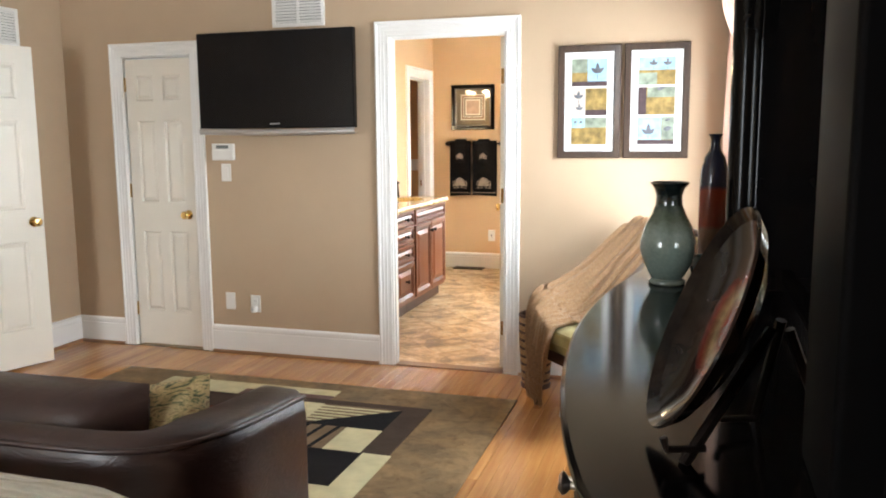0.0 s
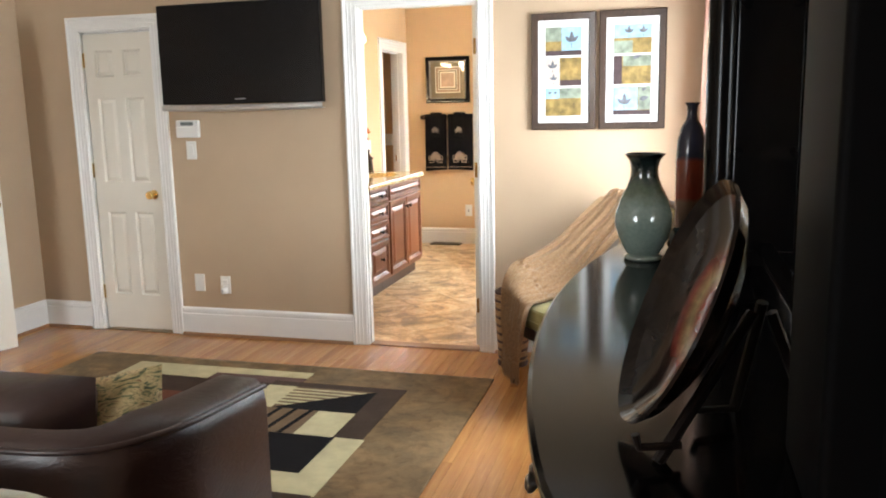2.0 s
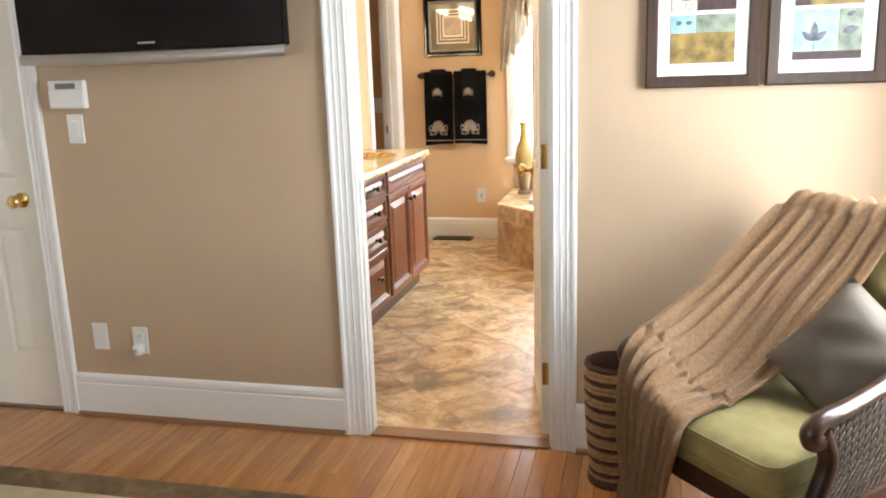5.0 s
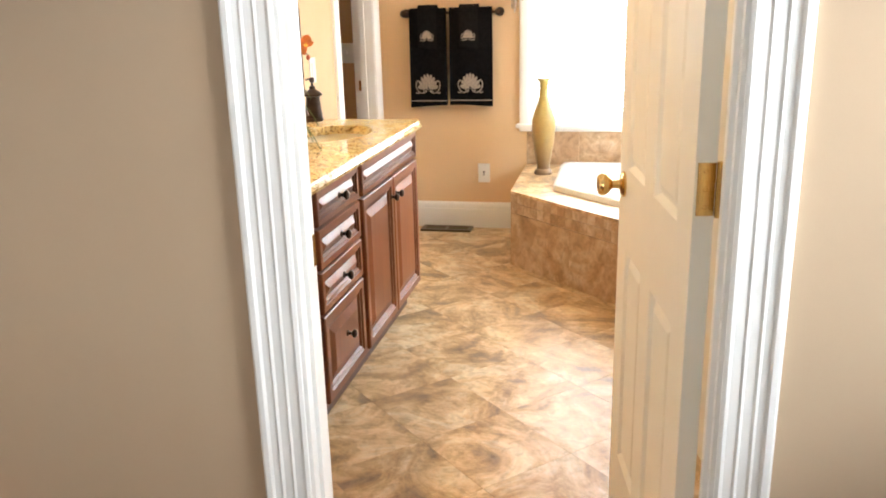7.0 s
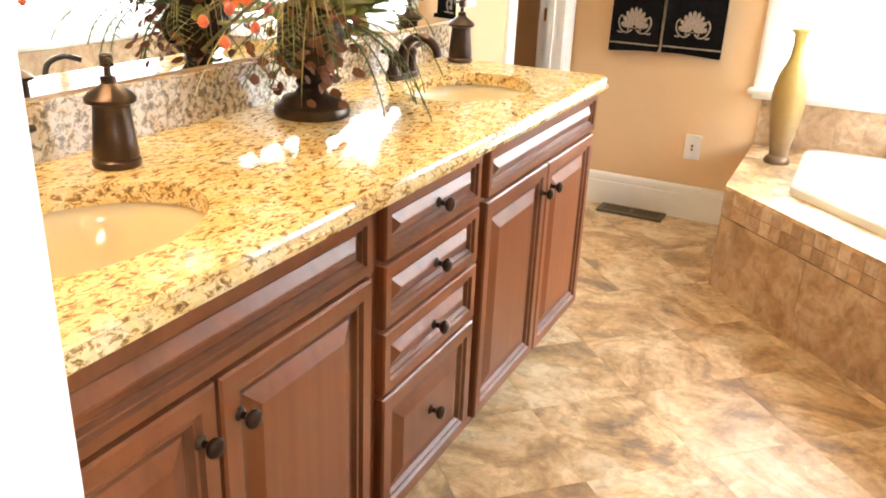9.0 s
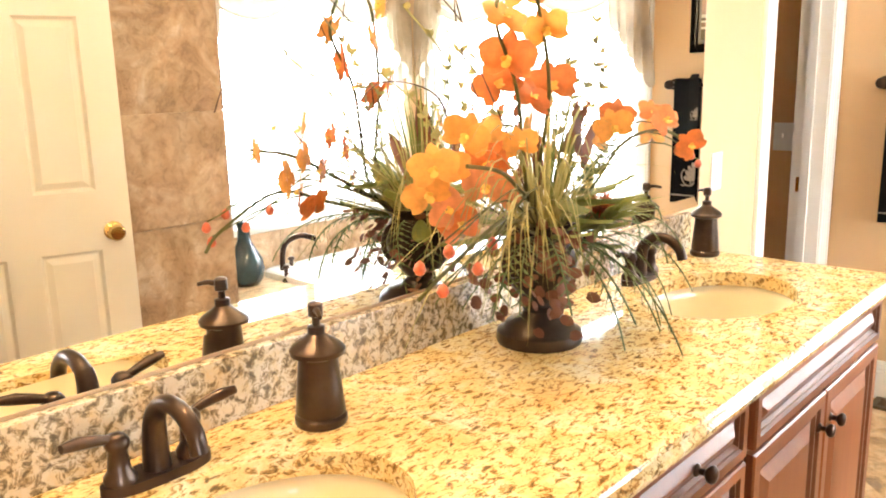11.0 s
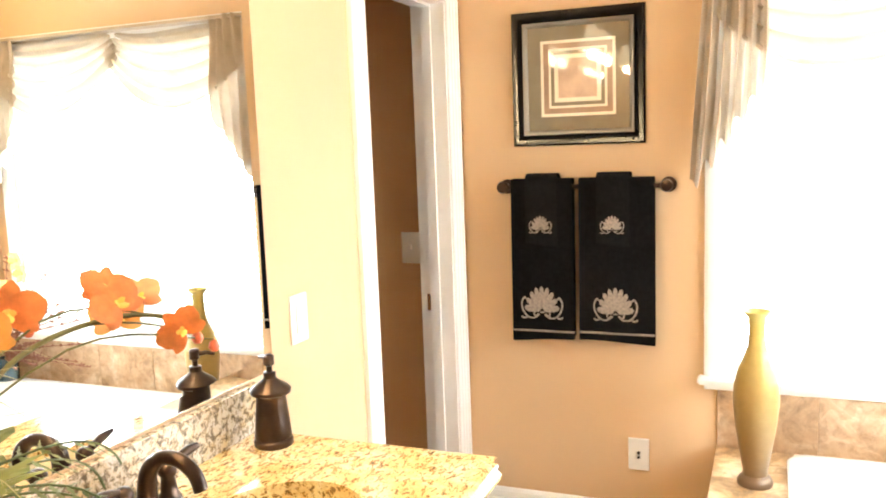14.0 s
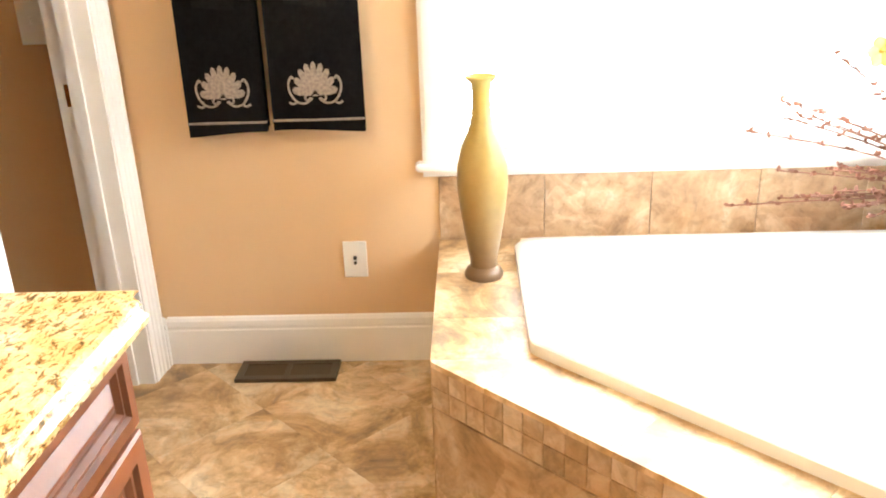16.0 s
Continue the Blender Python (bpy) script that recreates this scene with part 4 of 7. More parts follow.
# picture over the towels
M_MAT1 = plain("olive_mat", (0.16, 0.13, 0.075), 0.5, coat=1.0, vary=0.12, scale=9)
M_MAT2 = plain("cream_mat", (0.78, 0.72, 0.58), 0.5, coat=1.0, vary=0.03)
M_MAT3 = plain("brown_mat", (0.28, 0.18, 0.11), 0.5, coat=1.0, vary=0.2, scale=14)
M_MAT4 = plain("print_centre", (0.48, 0.34, 0.24), 0.5, coat=1.0, vary=0.3, scale=11)


for _m in (M_MAT1, M_MAT2, M_MAT3, M_MAT4):
    _m.node_tree.nodes["Principled BSDF"].inputs["Coat Roughness"].default_value = 0.015


def frame_bm(w, h, e, d0, d1, lip=0.4):
    """A picture frame's moulding, facing -y, centred; e wide, from depth d0 to d1."""
    bm = bmesh.new()
    prof = [(0, 0), (0, d0 * 0.8), (e * 0.15, d0), (e * 0.5, d0 * 0.9), (e * 0.9, d1), (e, d1 * 0.8), (e, 0)]
    rings = [[bm.verts.new((x, -d, z)) for x, z in ((-w / 2 + m, -h / 2 + m), (w / 2 - m, -h / 2 + m), (w / 2 - m, h / 2 - m), (-w / 2 + m, h / 2 - m))] for m, d in prof]
    for a, b in zip(rings, rings[1:]):
        for i in range(4):
            bm.faces.new((a[i], a[(i + 1) % 4], b[(i + 1) % 4], b[i]))
    return bm


pic = thing("framed_picture", "square black framed print of nested cream squares", "picture", pose(-1.836, END, 1.654))
S = 0.452
part("frame", frame_bm(S, S, 0.036, 0.026, 0.018), M_BLACK, pic, "black lacquer frame", 25)
part("inner_frame", frame_bm(S - 0.072, S - 0.072, 0.016, 0.017, 0.011), plain("pewter_bead", (0.22, 0.21, 0.19), 0.4, 0.7), pic, "silver inner bead", 25)
part("backing", box(-S / 2 + 0.01, S / 2 - 0.01, -0.004, -0.0005, -S / 2 + 0.01, S / 2 - 0.01), M_BLACK, pic)
for i, (half, m) in enumerate(((0.175, M_MAT1), (0.128, M_MAT2), (0.118, M_MAT3), (0.100, M_MAT2), (0.092, M_MAT1), (0.080, M_MAT2), (0.066, M_MAT4))):
    part("mat", box(-half, half, -0.0055 - i * 0.0008, -0.0035, -half, half), m, pic)

# towel bar and towels
BARZ, BARY = 1.288, END - 0.062
bar = thing("towel_bar", "bronze towel bar with ball ends on the wall", "towel bar")
part("rail", tube([(-2.095, BARY, BARZ), (-1.537, BARY, BARZ)], 0.008, 12), M_BRONZE, bar)
for x in (-2.095, -1.537):
    part("post", lathe([(0, 0), (0.026, 0), (0.026, 0.006), (0.012, 0.012), (0.010, 0.045), (0.016, 0.052), (0.022, 0.062), (0.018, 0.074), (0, 0.080)], 20), M_BRONZE, bar, "", 45, pose(x, END, BARZ, 90))
M_TOWEL = plain("black_terry", (0.006, 0.0055, 0.006), 0.95, vary=0.3, scale=60, grain=900, relief=0.8, depth=0.004, spec=0.1)
M_TOWEL2 = plain("black_terry_hand", (0.008, 0.0073, 0.0073), 0.9, vary=0.3, scale=60, grain=900, relief=0.8, depth=0.004, spec=0.12)
M_EMB = plain("silver_thread", (0.27, 0.22, 0.175), 0.55, vary=0.35, scale=120, grain=600, relief=0.6, depth=0.002)


def draped(x0, x1, top_y, top_z, drop_front, drop_back, thick, seed, gap=0.010):
    """A folded towel hung over a bar: a closed slab with soft waves."""
    rnd = random.Random(seed)
    ph = rnd.uniform(0, 6)
    r = gap + thick / 2
    prof = [(-r, -drop_front)]
    prof += [(-r, -drop_front * k) for k in (0.85, 0.6, 0.4, 0.2, 0.06)]
    prof += [(-r * math.cos(a), r * math.sin(a)) for a in (0.0, 0.6, 1.2, 1.8, 2.4, 3.1)]
    prof += [(r * 0.8, -drop_back * k) for k in (0.1, 0.5, 1.0)]
    nx = 14
    bm = bmesh.new()
    for off in (0.5, -0.5):
        rows = []
        for k, (dy, dz) in enumerate(prof):
            row = []
            for i in range(nx + 1):
                s = i / nx
                wave = 0.0025 * math.sin(ph + 7 * s) * min(1, abs(dz) / 0.15)
                spread = 1 + 0.03 * min(1, abs(dz) / 0.5) * (1 if dy < 0 else 0)
                x = (x0 + x1) / 2 + (s - 0.5) * (x1 - x0) * spread
                nrm = -1 if dy < 0 else 1
                z = dz + (0.006 * math.sin(ph + 3.1 * s) if dz < -0.1 else 0)
                row.append((x, top_y + dy + wave + off * thick * nrm * (1 if abs(dy) > 0.004 else 0), top_z + z + (off * thick if dz > 0 else 0)))
            rows.append(row)
        sheet(rows, bm)
    return bm


def shell(parent, cx, cz, s, y):
    """An embroidered scallop shell with scrolls."""
    bm = bmesh.new()
    petals = []
    for i in range(9):
        pb = bmesh.new()
        a = radians(8 + i * 20.5)
        c, sn = math.cos(a), math.sin(a)
        pts = []
        for k in range(10):
            b = math.tau * k / 10
            u, v = 0.31 * s * math.cos(b), (0.030 + 0.098 * (math.cos(b) + 1) / 2) * s * math.sin(b)
            u += 0.36 * s
            pts.append(pb.verts.new((cx + u * c - v * sn, y - 0.001 - 0.0007 * (i % 3), cz + (u * sn + v * c) * 1.40)))
        pb.faces.new(pts)
        petals.append(pb)
    for sg in (-1, 1):
        path = smooth_curve([(cx + sg * s * u, y - 0.001, cz + s * v) for u, v in ((0.10, -0.12), (0.30, -0.26), (0.54, -0.22), (0.72, 0.02), (0.76, 0.30), (0.66, 0.50), (0.60, 0.44))], 5)
        tube(path, 0.035 * s, 6, bm)
        path = smooth_curve([(cx + sg * s * u, y - 0.001, cz + s * v) for u, v in ((0.12, -0.02), (0.26, -0.02), (0.30, -0.14), (0.20, -0.18), (0.16, -0.10))], 4)
        tube(path, 0.03 * s, 6, bm)
        path = smooth_curve([(cx + sg * s * u, y - 0.001, cz + s * v) for u, v in ((0.52, -0.20), (0.66, -0.28), (0.78, -0.22))], 4)
        tube(path, 0.035 * s, 6, bm)
    lathe([(0, 0), (0.10 * s, 0), (0, 0.004)], 10, bm, (cx, y, cz - 0.05 * s))
    scroll = part("embroidery", bm, M_EMB, parent, "silver embroidered scallop shell")
    for pb in petals:
        part("stitched_rib", pb, M_EMB, scroll)


for i, (x0, x1, z_end) in enumerate(((-2.058, -1.846, 0.752), (-1.822, -1.576, 0.755))):
    t = thing("bath_towel", "folded black bath towel with a silver shell, hung on the bar", "towel", group="bath towels")
    part("cloth", draped(x0, x1, BARY, BARZ + 0.004, BARZ - z_end, 0.53, 0.016, i), M_TOWEL, t, "", 60)
    yf = BARY - 0.0300
    shell(t, (x0 + x1) / 2 - 0.002, z_end + 0.108, 0.094, yf)
    part("woven_band", box(x0 - 0.004, x1 + 0.004, yf - 0.001, yf + 0.006, z_end + 0.034, z_end + 0.040), M_EMB, t, "thin silver woven band")
    hx = (x0 + x1) / 2 + (0.0 if i == 0 else -0.01)
    h = thing("hand_towel", "small black hand towel folded over the bath towel", "towel", group="hand towels")
    part("cloth", draped(hx - 0.052, hx + 0.056, BARY, BARZ + 0.006, 0.200, 0.17, 0.012, i + 7, 0.030), M_TOWEL2, h, "", 60)
    hp = hx + 0.002
    shell(h, hp, BARZ - 0.140, 0.050, BARY - 0.0460)

# tub deck and tub
DZ = 0.400
DECK = [(-1.374, END - 0.002), (-1.374, 7.312), (-0.432, 6.370), (BX - 0.002, 6.370), (BX - 0.002, END - 0.002)]
TUBO = [(-1.165, 7.975), (-1.165, 7.335), (-0.63, 6.80), (0.02, 6.80), (0.02, 7.975)]


def rounded(poly, inset, r, n=6):
    """A convex polygon moved inwards by inset with its corners rounded by r, always n + 1 points a corner."""
    m = len(poly)
    area = sum(poly[i][0] * poly[(i + 1) % m][1] - poly[(i + 1) % m][0] * poly[i][1] for i in range(m))
    sg = 1 if area > 0 else -1
    lines = []
    for i in range(m):
        (x0, y0), (x1, y1) = poly[i], poly[(i + 1) % m]
        d = Vector((x1 - x0, y1 - y0)).normalized()
        nrm = Vector((-d.y, d.x)) * sg
        lines.append((Vector((x0, y0)) + nrm * (inset + r), d, nrm))
    out = []
    for i in range(m):
        (p, d, n0), (q, e, n1) = lines[i - 1], lines[i]
        den = d.x * e.y - d.y * e.x
        t = ((q - p).x * e.y - (q - p).y * e.x) / den
        c = p + d * t
        a0, a1 = math.atan2(-n0.y, -n0.x), math.atan2(-n1.y, -n1.x)
        da = (a1 - a0 + math.pi) % math.tau - math.pi
        for k in range(n + 1):
            a = a0 + da * k / n
            out.append((c.x + r * math.cos(a), c.y + r * math.sin(a)))
    return out


deck = thing("tub_deck", "slate-look tiled tub surround with a mosaic border", "tub surround", kind="structure")
# core of the surround, with a hole for the tub
inner = rounded(TUBO, 0.05, 0.05, 3)
bm = bmesh.new()
lo = [bm.verts.new((x, y, 0)) for x, y in DECK]
hi = [bm.verts.new((x, y, DZ - 0.014)) for x, y in DECK]
for i in range(5):
    bm.faces.new((lo[i], lo[(i + 1) % 5], hi[(i + 1) % 5], hi[i]))
part("core", bm, M_GROUT, deck)
tub = thing("corner_tub", "white acrylic corner whirlpool tub set in tile", "bathtub")
bm = bmesh.new()
rings = []
for inset, r, z in ((0.0, 0.06, DZ), (0.0, 0.06, DZ + 0.026), (0.012, 0.055, DZ + 0.036), (0.06, 0.05, DZ + 0.036), (0.080, 0.08, DZ + 0.026), (0.100, 0.12, DZ - 0.05), (0.14, 0.16, 0.22), (0.19, 0.16, 0.10), (0.26, 0.12, 0.075), (0.40, 0.05, 0.07)):
    rings.append([bm.verts.new((x, y, z)) for x, y in rounded(TUBO, inset, r)])
for a, b in zip(rings, rings[1:]):
    n = len(a)
    for i in range(n):
        bm.faces.new((a[i], a[(i + 1) % n], b[(i + 1) % n], b[i]))
bm.faces.new(rings[-1])
part("shell", bm, M_TUB, tub, "", 40)
M_CHROME = plain("chrome", (0.75, 0.75, 0.76), 0.12, 1.0, vary=0.03)
for x, y, ang in ((-0.56, 7.885, 0), (-0.86, 7.885, 0), (-0.08, 7.45, -90), (-0.08, 7.15, -90)):
    j = part("jet", lathe([(0, 0.004), (0.010, 0.004), (0.012, 0.001), (0.018, 0.001), (0.021, 0.005), (0.024, 0.0)], 18), M_CHROME, tub, "round chrome whirlpool jet", 45, pose(x, y, 0.27, 90, 0, ang))

M_TILE2 = slate_mat("slate_look_wall_tile", [(0.30, (0.28, 0.185, 0.11)), (0.45, (0.50, 0.33, 0.19)), (0.57, (0.60, 0.44, 0.29)), (0.70, (0.72, 0.59, 0.46))], 0.4, 3.2)


def tile_on(parent, origin, u, v, nrm, w, h, t=0.008, gap=0.0015, material=None, name="tile"):
    """One tile as a low bevelled slab; origin is its corner, u and v its sides."""
    o, u, v, nrm = Vector(origin), Vector(u), Vector(v), Vector(nrm)
    bm = bmesh.new()
    g, e = gap / 2, 0.001
    ring = lambda m, d: [bm.verts.new(o + u * a + v * b + nrm * d) for a, b in ((m, m), (w - m, m), (w - m, h - m), (m, h - m))]
    r0, r1, r2 = ring(g, 0), ring(g, t - e), ring(g + e, t)
    for a, b in ((r0, r1), (r1, r2)):
        for i in range(4):
            bm.faces.new((a[i], a[(i + 1) % 4], b[(i + 1) % 4], b[i]))
    bm.faces.new(r2)
    return part(name, bm, material or M_TILE2, parent)


# front of the surround: large tiles with two rows of mosaic above them
fa, fb = Vector((-1.374, 7.312, 0)), Vector((-0.432, 6.370, 0))
fu = (fb - fa).normalized()
fn = Vector((fu.y, -fu.x, 0))
L = (fb - fa).length
k = 0
x = 0.0
while x < L - 0.01:
    w = min(0.45, L - x)
    tile_on(deck, fa + fu * x, fu, (0, 0, 1), fn, w, 0.285)
    x += w
n = int(L / 0.052)
for i in range(n + 1):
    w = min(0.052, L - i * 0.052)
    for j in range(2):
        if w > 0.01:
            tile_on(deck, fa + fu * (i * 0.052) + Vector((0, 0, 0.288 + j * 0.052)), fu, (0, 0, 1), fn, w, 0.052, name="mosaic_tile")
y = 7.312
while y < END - 0.02:
    w = min(0.38, END - 0.004 - y)
    tile_on(deck, (-1.374, y, 0), (0, 1, 0), (0, 0, 1), (-1, 0, 0), w, 0.285)
    y += w
for i in range(14):
    for j in range(2):
        tile_on(deck, (-1.374, 7.312 + i * 0.052, 0.288 + j * 0.052), (0, 1, 0), (0, 0, 1), (-1, 0, 0), 0.052, 0.052, name="mosaic_tile")


def slab_tile(parent, poly, z0, z1, material, name="tile"):
    """A tile of any convex outline with an eased top edge."""
    bm = bmesh.new()
    c = sum((Vector(p) for p in poly), Vector((0, 0))) / len(poly)
    sh = lambda e: [Vector(p) + (c - Vector(p)).normalized() * e for p in poly]
    r0 = [bm.verts.new((*p, z0)) for p in sh(0.0004)]
    r1 = [bm.verts.new((*p, z1 - 0.0005)) for p in sh(0.0004)]
    r2 = [bm.verts.new((*p, z1)) for p in sh(0.0011)]
    n = len(poly)
    for a, b in ((r0, r1), (r1, r2)):
        for i in range(n):
            bm.faces.new((a[i], a[(i + 1) % n], b[(i + 1) % n], b[i]))
    bm.faces.new(r2)
    return part(name, bm, material, parent)


# top of the surround
TT = DZ - 0.014
for poly in ([(-1.382, 8.056), (-1.382, 7.80), (-1.14, 7.80), (-1.14, 8.056)], [(-1.382, 7.80), (-1.382, 7.52), (-1.14, 7.52), (-1.14, 7.80)], [(-1.382, 7.52), (-1.382, 7.315), (-1.14, 7.315), (-1.14, 7.52)]):
    slab_tile(deck, poly, TT, DZ, M_TILE)
a0, b0 = Vector((-1.380, 7.306)), Vector((-0.436, 6.362))
d0 = Vector((fu.x, fu.y))
nrm2 = Vector((-fn.x, -fn.y))
slab_tile(deck, [(-1.380, 7.315), (-1.380, 7.306), (-1.268, 7.194), (-1.14, 7.315)], TT, DZ, M_TILE)
for s0, s1 in ((0.158, 0.47), (0.47, 0.79), (0.79, 1.10), (1.10, 1.335)):
    p, q = a0 + d0 * s0, a0 + d0 * s1
    slab_tile(deck, [tuple(p), tuple(q), tuple(q + nrm2 * 0.185), tuple(p + nrm2 * 0.185)], TT, DZ, M_TILE)
slab_tile(deck, [(-0.43, 6.372), (-0.17, 6.372), (-0.17, 6.82), (-0.62, 6.82), (-0.62, 6.56)], TT, DZ, M_TILE)
slab_tile(deck, [(-0.17, 6.372), (0.095, 6.372), (0.095, 6.82), (-0.17, 6.82)], TT, DZ, M_TILE)
slab_tile(deck, [(-1.14, 7.955), (0.095, 7.955), (0.095, 8.056), (-1.14, 8.056)], TT, DZ, M_TILE)
slab_tile(deck, [(0.0, 6.82), (0.095, 6.82), (0.095, 7.955), (0.0, 7.955)], TT, DZ, M_TILE)

# tiled splash behind the tub
splash = thing("tub_splash", "slate-look wall tiles between the tub deck and windows", "tile wall", kind="structure")
x = -1.380
while x < BX - 0.02:
    w = min(0.31, BX - 0.004 - x)
    tile_on(splash, (x, END, DZ), (1, 0, 0), (0, 0, 1), (0, -1, 0), w, 0.198)
    x += w
y = 6.372
while y < END - 0.02:
    w = min(0.31, END - 0.012 - y)
    tile_on(splash, (BX, y, DZ), (0, 1, 0), (0, 0, 1), (-1, 0, 0), w, 0.198)
    y += w

# shower wall beside the door
shower = thing("shower_wall", "tall shower wall faced with large slate-look tiles", "tile wall", kind="structure")
part("core", box(-0.422, BX, W1, 6.362, 0, CEIL_BATH), M_BATH, shower, "apricot painted wall above the tiles")
z_rows = [(0.0, 0.370), (0.370, 0.805), (0.805, 1.240), (1.240, 1.676), (1.676, 1.995)]
for z0, z1 in z_rows:
    y = 6.362
    while y > W1 + 0.03:
        w = min(0.435, y - W1 - 0.01)
        tile_on(shower, (-0.422, y - w, z0), (0, 1, 0), (0, 0, 1), (-1, 0, 0), w, z1 - z0)
        y -= w
    if z0 >= 0.37:
        tile_on(shower, (-0.43, 6.362, max(z0, DZ)), (1, 0, 0), (0, 0, 1), (0, 1, 0), 0.26, z1 - max(z0, DZ))
        tile_on(shower, (-0.17, 6.362, max(z0, DZ)), (1, 0, 0), (0, 0, 1), (0, 1, 0), 0.265, z1 - max(z0, DZ))
pull = thing("shower_handle", "dark bronze handle on the shower wall", "handle", pose(-0.43, 4.80, 1.05))
part("grip", tube(smooth_curve([(0, 0, -0.10), (-0.04, 0, -0.09), (-0.045, 0, 0), (-0.04, 0, 0.09), (0, 0, 0.10)]), 0.010, 10), M_BRONZE, pull, "", 60)

# vases on the deck and the tub filler
M_YVASE, _t, _b = nodes_of("amber_ombre_glaze")
_c = coords(_t)
_s = _t.nodes.new("ShaderNodeSeparateXYZ")
_t.links.new(_c, _s.inputs[0])
_n = noise_tex(_t, _c, 30, 4)
_col = ramp(_t, _s.outputs["Z"], [(0.0, (0.16, 0.10, 0.06)), (0.10, (0.25, 0.16, 0.07)), (0.30, (0.40, 0.275, 0.09)), (0.50, (0.53, 0.41, 0.11)), (0.56, (0.58, 0.48, 0.15))])
_t.links.new(mix(_t, _col, ramp(_t, _n, [(0.3, (0.8, 0.8, 0.8)), (0.7, (1, 1, 1))]), 0.6, "MULTIPLY"), _b.inputs["Base Color"])
_b.inputs["Roughness"].default_value = 0.35
yv = thing("floor_vase", "slender amber glass vase fading to brown at its base", "vase", pose(-1.255, 7.775, DZ) @ Matrix.Diagonal((1, 1, 0.955, 1)))
part("foot", lathe([(0, 0), (0.050, 0), (0.052, 0.010), (0.046, 0.024), (0.036, 0.034), (0, 0.034)], 36), M_YVASE, yv, "", 60)
part("body", lathe([(0.036, 0.034), (0.036, 0.050), (0.046, 0.110), (0.058, 0.190), (0.066, 0.270), (0.064, 0.320), (0.052, 0.370), (0.034, 0.415), (0.025, 0.450), (0.022, 0.500), (0.024, 0.535), (0.040, 0.553), (0.038, 0.556), (0.018, 0.530), (0.016, 0.45), (0, 0.40)], 36), M_YVASE, yv, "", 60)
M_TEAL = plain("teal_glaze", (0.02, 0.05, 0.065), 0.12, vary=0.35, scale=14, coat=0.6, relief=0.03)
bv = thing("bottle_vase", "dark teal glazed bottle vase on the tub deck", "vase", pose(-0.07, 6.66, DZ))
part("body", lathe([(0, 0), (0.058, 0), (0.078, 0.03), (0.088, 0.075), (0.080, 0.125), (0.052, 0.175), (0.032, 0.215), (0.027, 0.275), (0.034, 0.298), (0.036, 0.304), (0.022, 0.30), (0.018, 0.22), (0, 0.2)], 32), M_TEAL, bv, "", 60)
tf = thing("tub_faucet", "bronze roman tub filler with two handles", "faucet", pose(-0.09, 6.86, DZ))
part("spout", tube(smooth_curve([(0, 0, 0), (0, 0, 0.10), (-0.01, 0.02, 0.17), (-0.05, 0.08, 0.20), (-0.09, 0.14, 0.18)]), 0.014, 12), M_BRONZE, tf, "", 60)
for dx, dy in ((-0.09, -0.05), (0.05, 0.09)):
    part("handle", lathe([(0, 0), (0.022, 0), (0.020, 0.01), (0.010, 0.02), (0.010, 0.06), (0.020, 0.068), (0.012, 0.08), (0, 0.082)], 16, at=(dx, dy, 0)), M_BRONZE, tf, "", 45)


# ---------- bedroom ----------
ROOM[0] = BEDROOM


def wool(name, c):
    return plain(name, c, 0.95, vary=0.14, scale=9, grain=500, relief=0.6, depth=0.004, spec=0.1)


R_BORDER = slate_mat("rug_border_wool", [(0.30, (0.125, 0.09, 0.048)), (0.48, (0.205, 0.135, 0.066)), (0.62, (0.285, 0.18, 0.083)), (0.78, (0.22, 0.165, 0.098))], 0.95, 2.2, 0.5)
R_CREAM, R_DARK, R_BLACK = wool("rug_cream", (0.55, 0.49, 0.30)), wool("rug_dark_brown", (0.060, 0.040, 0.030)), wool("rug_black", (0.010, 0.009, 0.010))
R_RED, R_PLUM, R_BROWN = wool("rug_rust", (0.17, 0.065, 0.042)), wool("rug_plum", (0.125, 0.075, 0.068)), wool("rug_brown", (0.17, 0.115, 0.07))

rug = thing("area_rug", "large modern area rug of cream, black and brown blocks", "rug", pose(0, -0.03, 0))
part("border", box(-2.99, -0.47, 1.30, 3.935, 0.0, 0.010, 0.004), R_BORDER, rug, "mottled brown border")


def block(material, pts, z=0.0145):
    part("colour_block", prism(pts, 0.009, z), material, rug)


def rect(material, x0, x1, y0, y1, z=0.0145):
    block(material, [(x0, y0), (x1, y0), (x1, y1), (x0, y1)], z)


rect(R_CREAM, -2.58, -1.47, 3.705, 3.80)
rect(R_CREAM, -2.58, -2.02, 3.607, 3.705)
rect(R_PLUM, -2.02, -1.47, 3.645, 3.705)
rect(R_PLUM, -2.02, -1.625, 3.600, 3.645)
rect(R_CREAM, -2.58, -2.452, 3.243, 3.607)
rect(R_BLACK, -2.58, -2.455, 2.95, 3.243)
rect(R_DARK, -2.452, -2.27, 3.243, 3.607)
rect(R_DARK, -2.27, -1.625, 3.382, 3.600)
rect(R_RED, -2.27, -1.625, 3.212, 3.382)
rect(R_RED, -1.90, -1.625, 2.98, 3.212)
rect(R_CREAM, -2.455, -2.28, 2.95, 3.243)
rect(R_BROWN, -2.28, -1.90, 2.98, 3.212)
for i in range(7):
    x = -2.275 + i * 0.054
    block(R_CREAM, [(x, 2.982), (x + 0.027, 2.982), (x + 0.045, 3.21), (x + 0.018, 3.21)], 0.0165)
rect(R_CREAM, -2.28, -1.90, 2.90, 2.98)
rect(R_DARK, -1.90, -1.625, 2.45, 2.98)
rect(R_DARK, -1.625, -0.872, 3.577, 3.645)
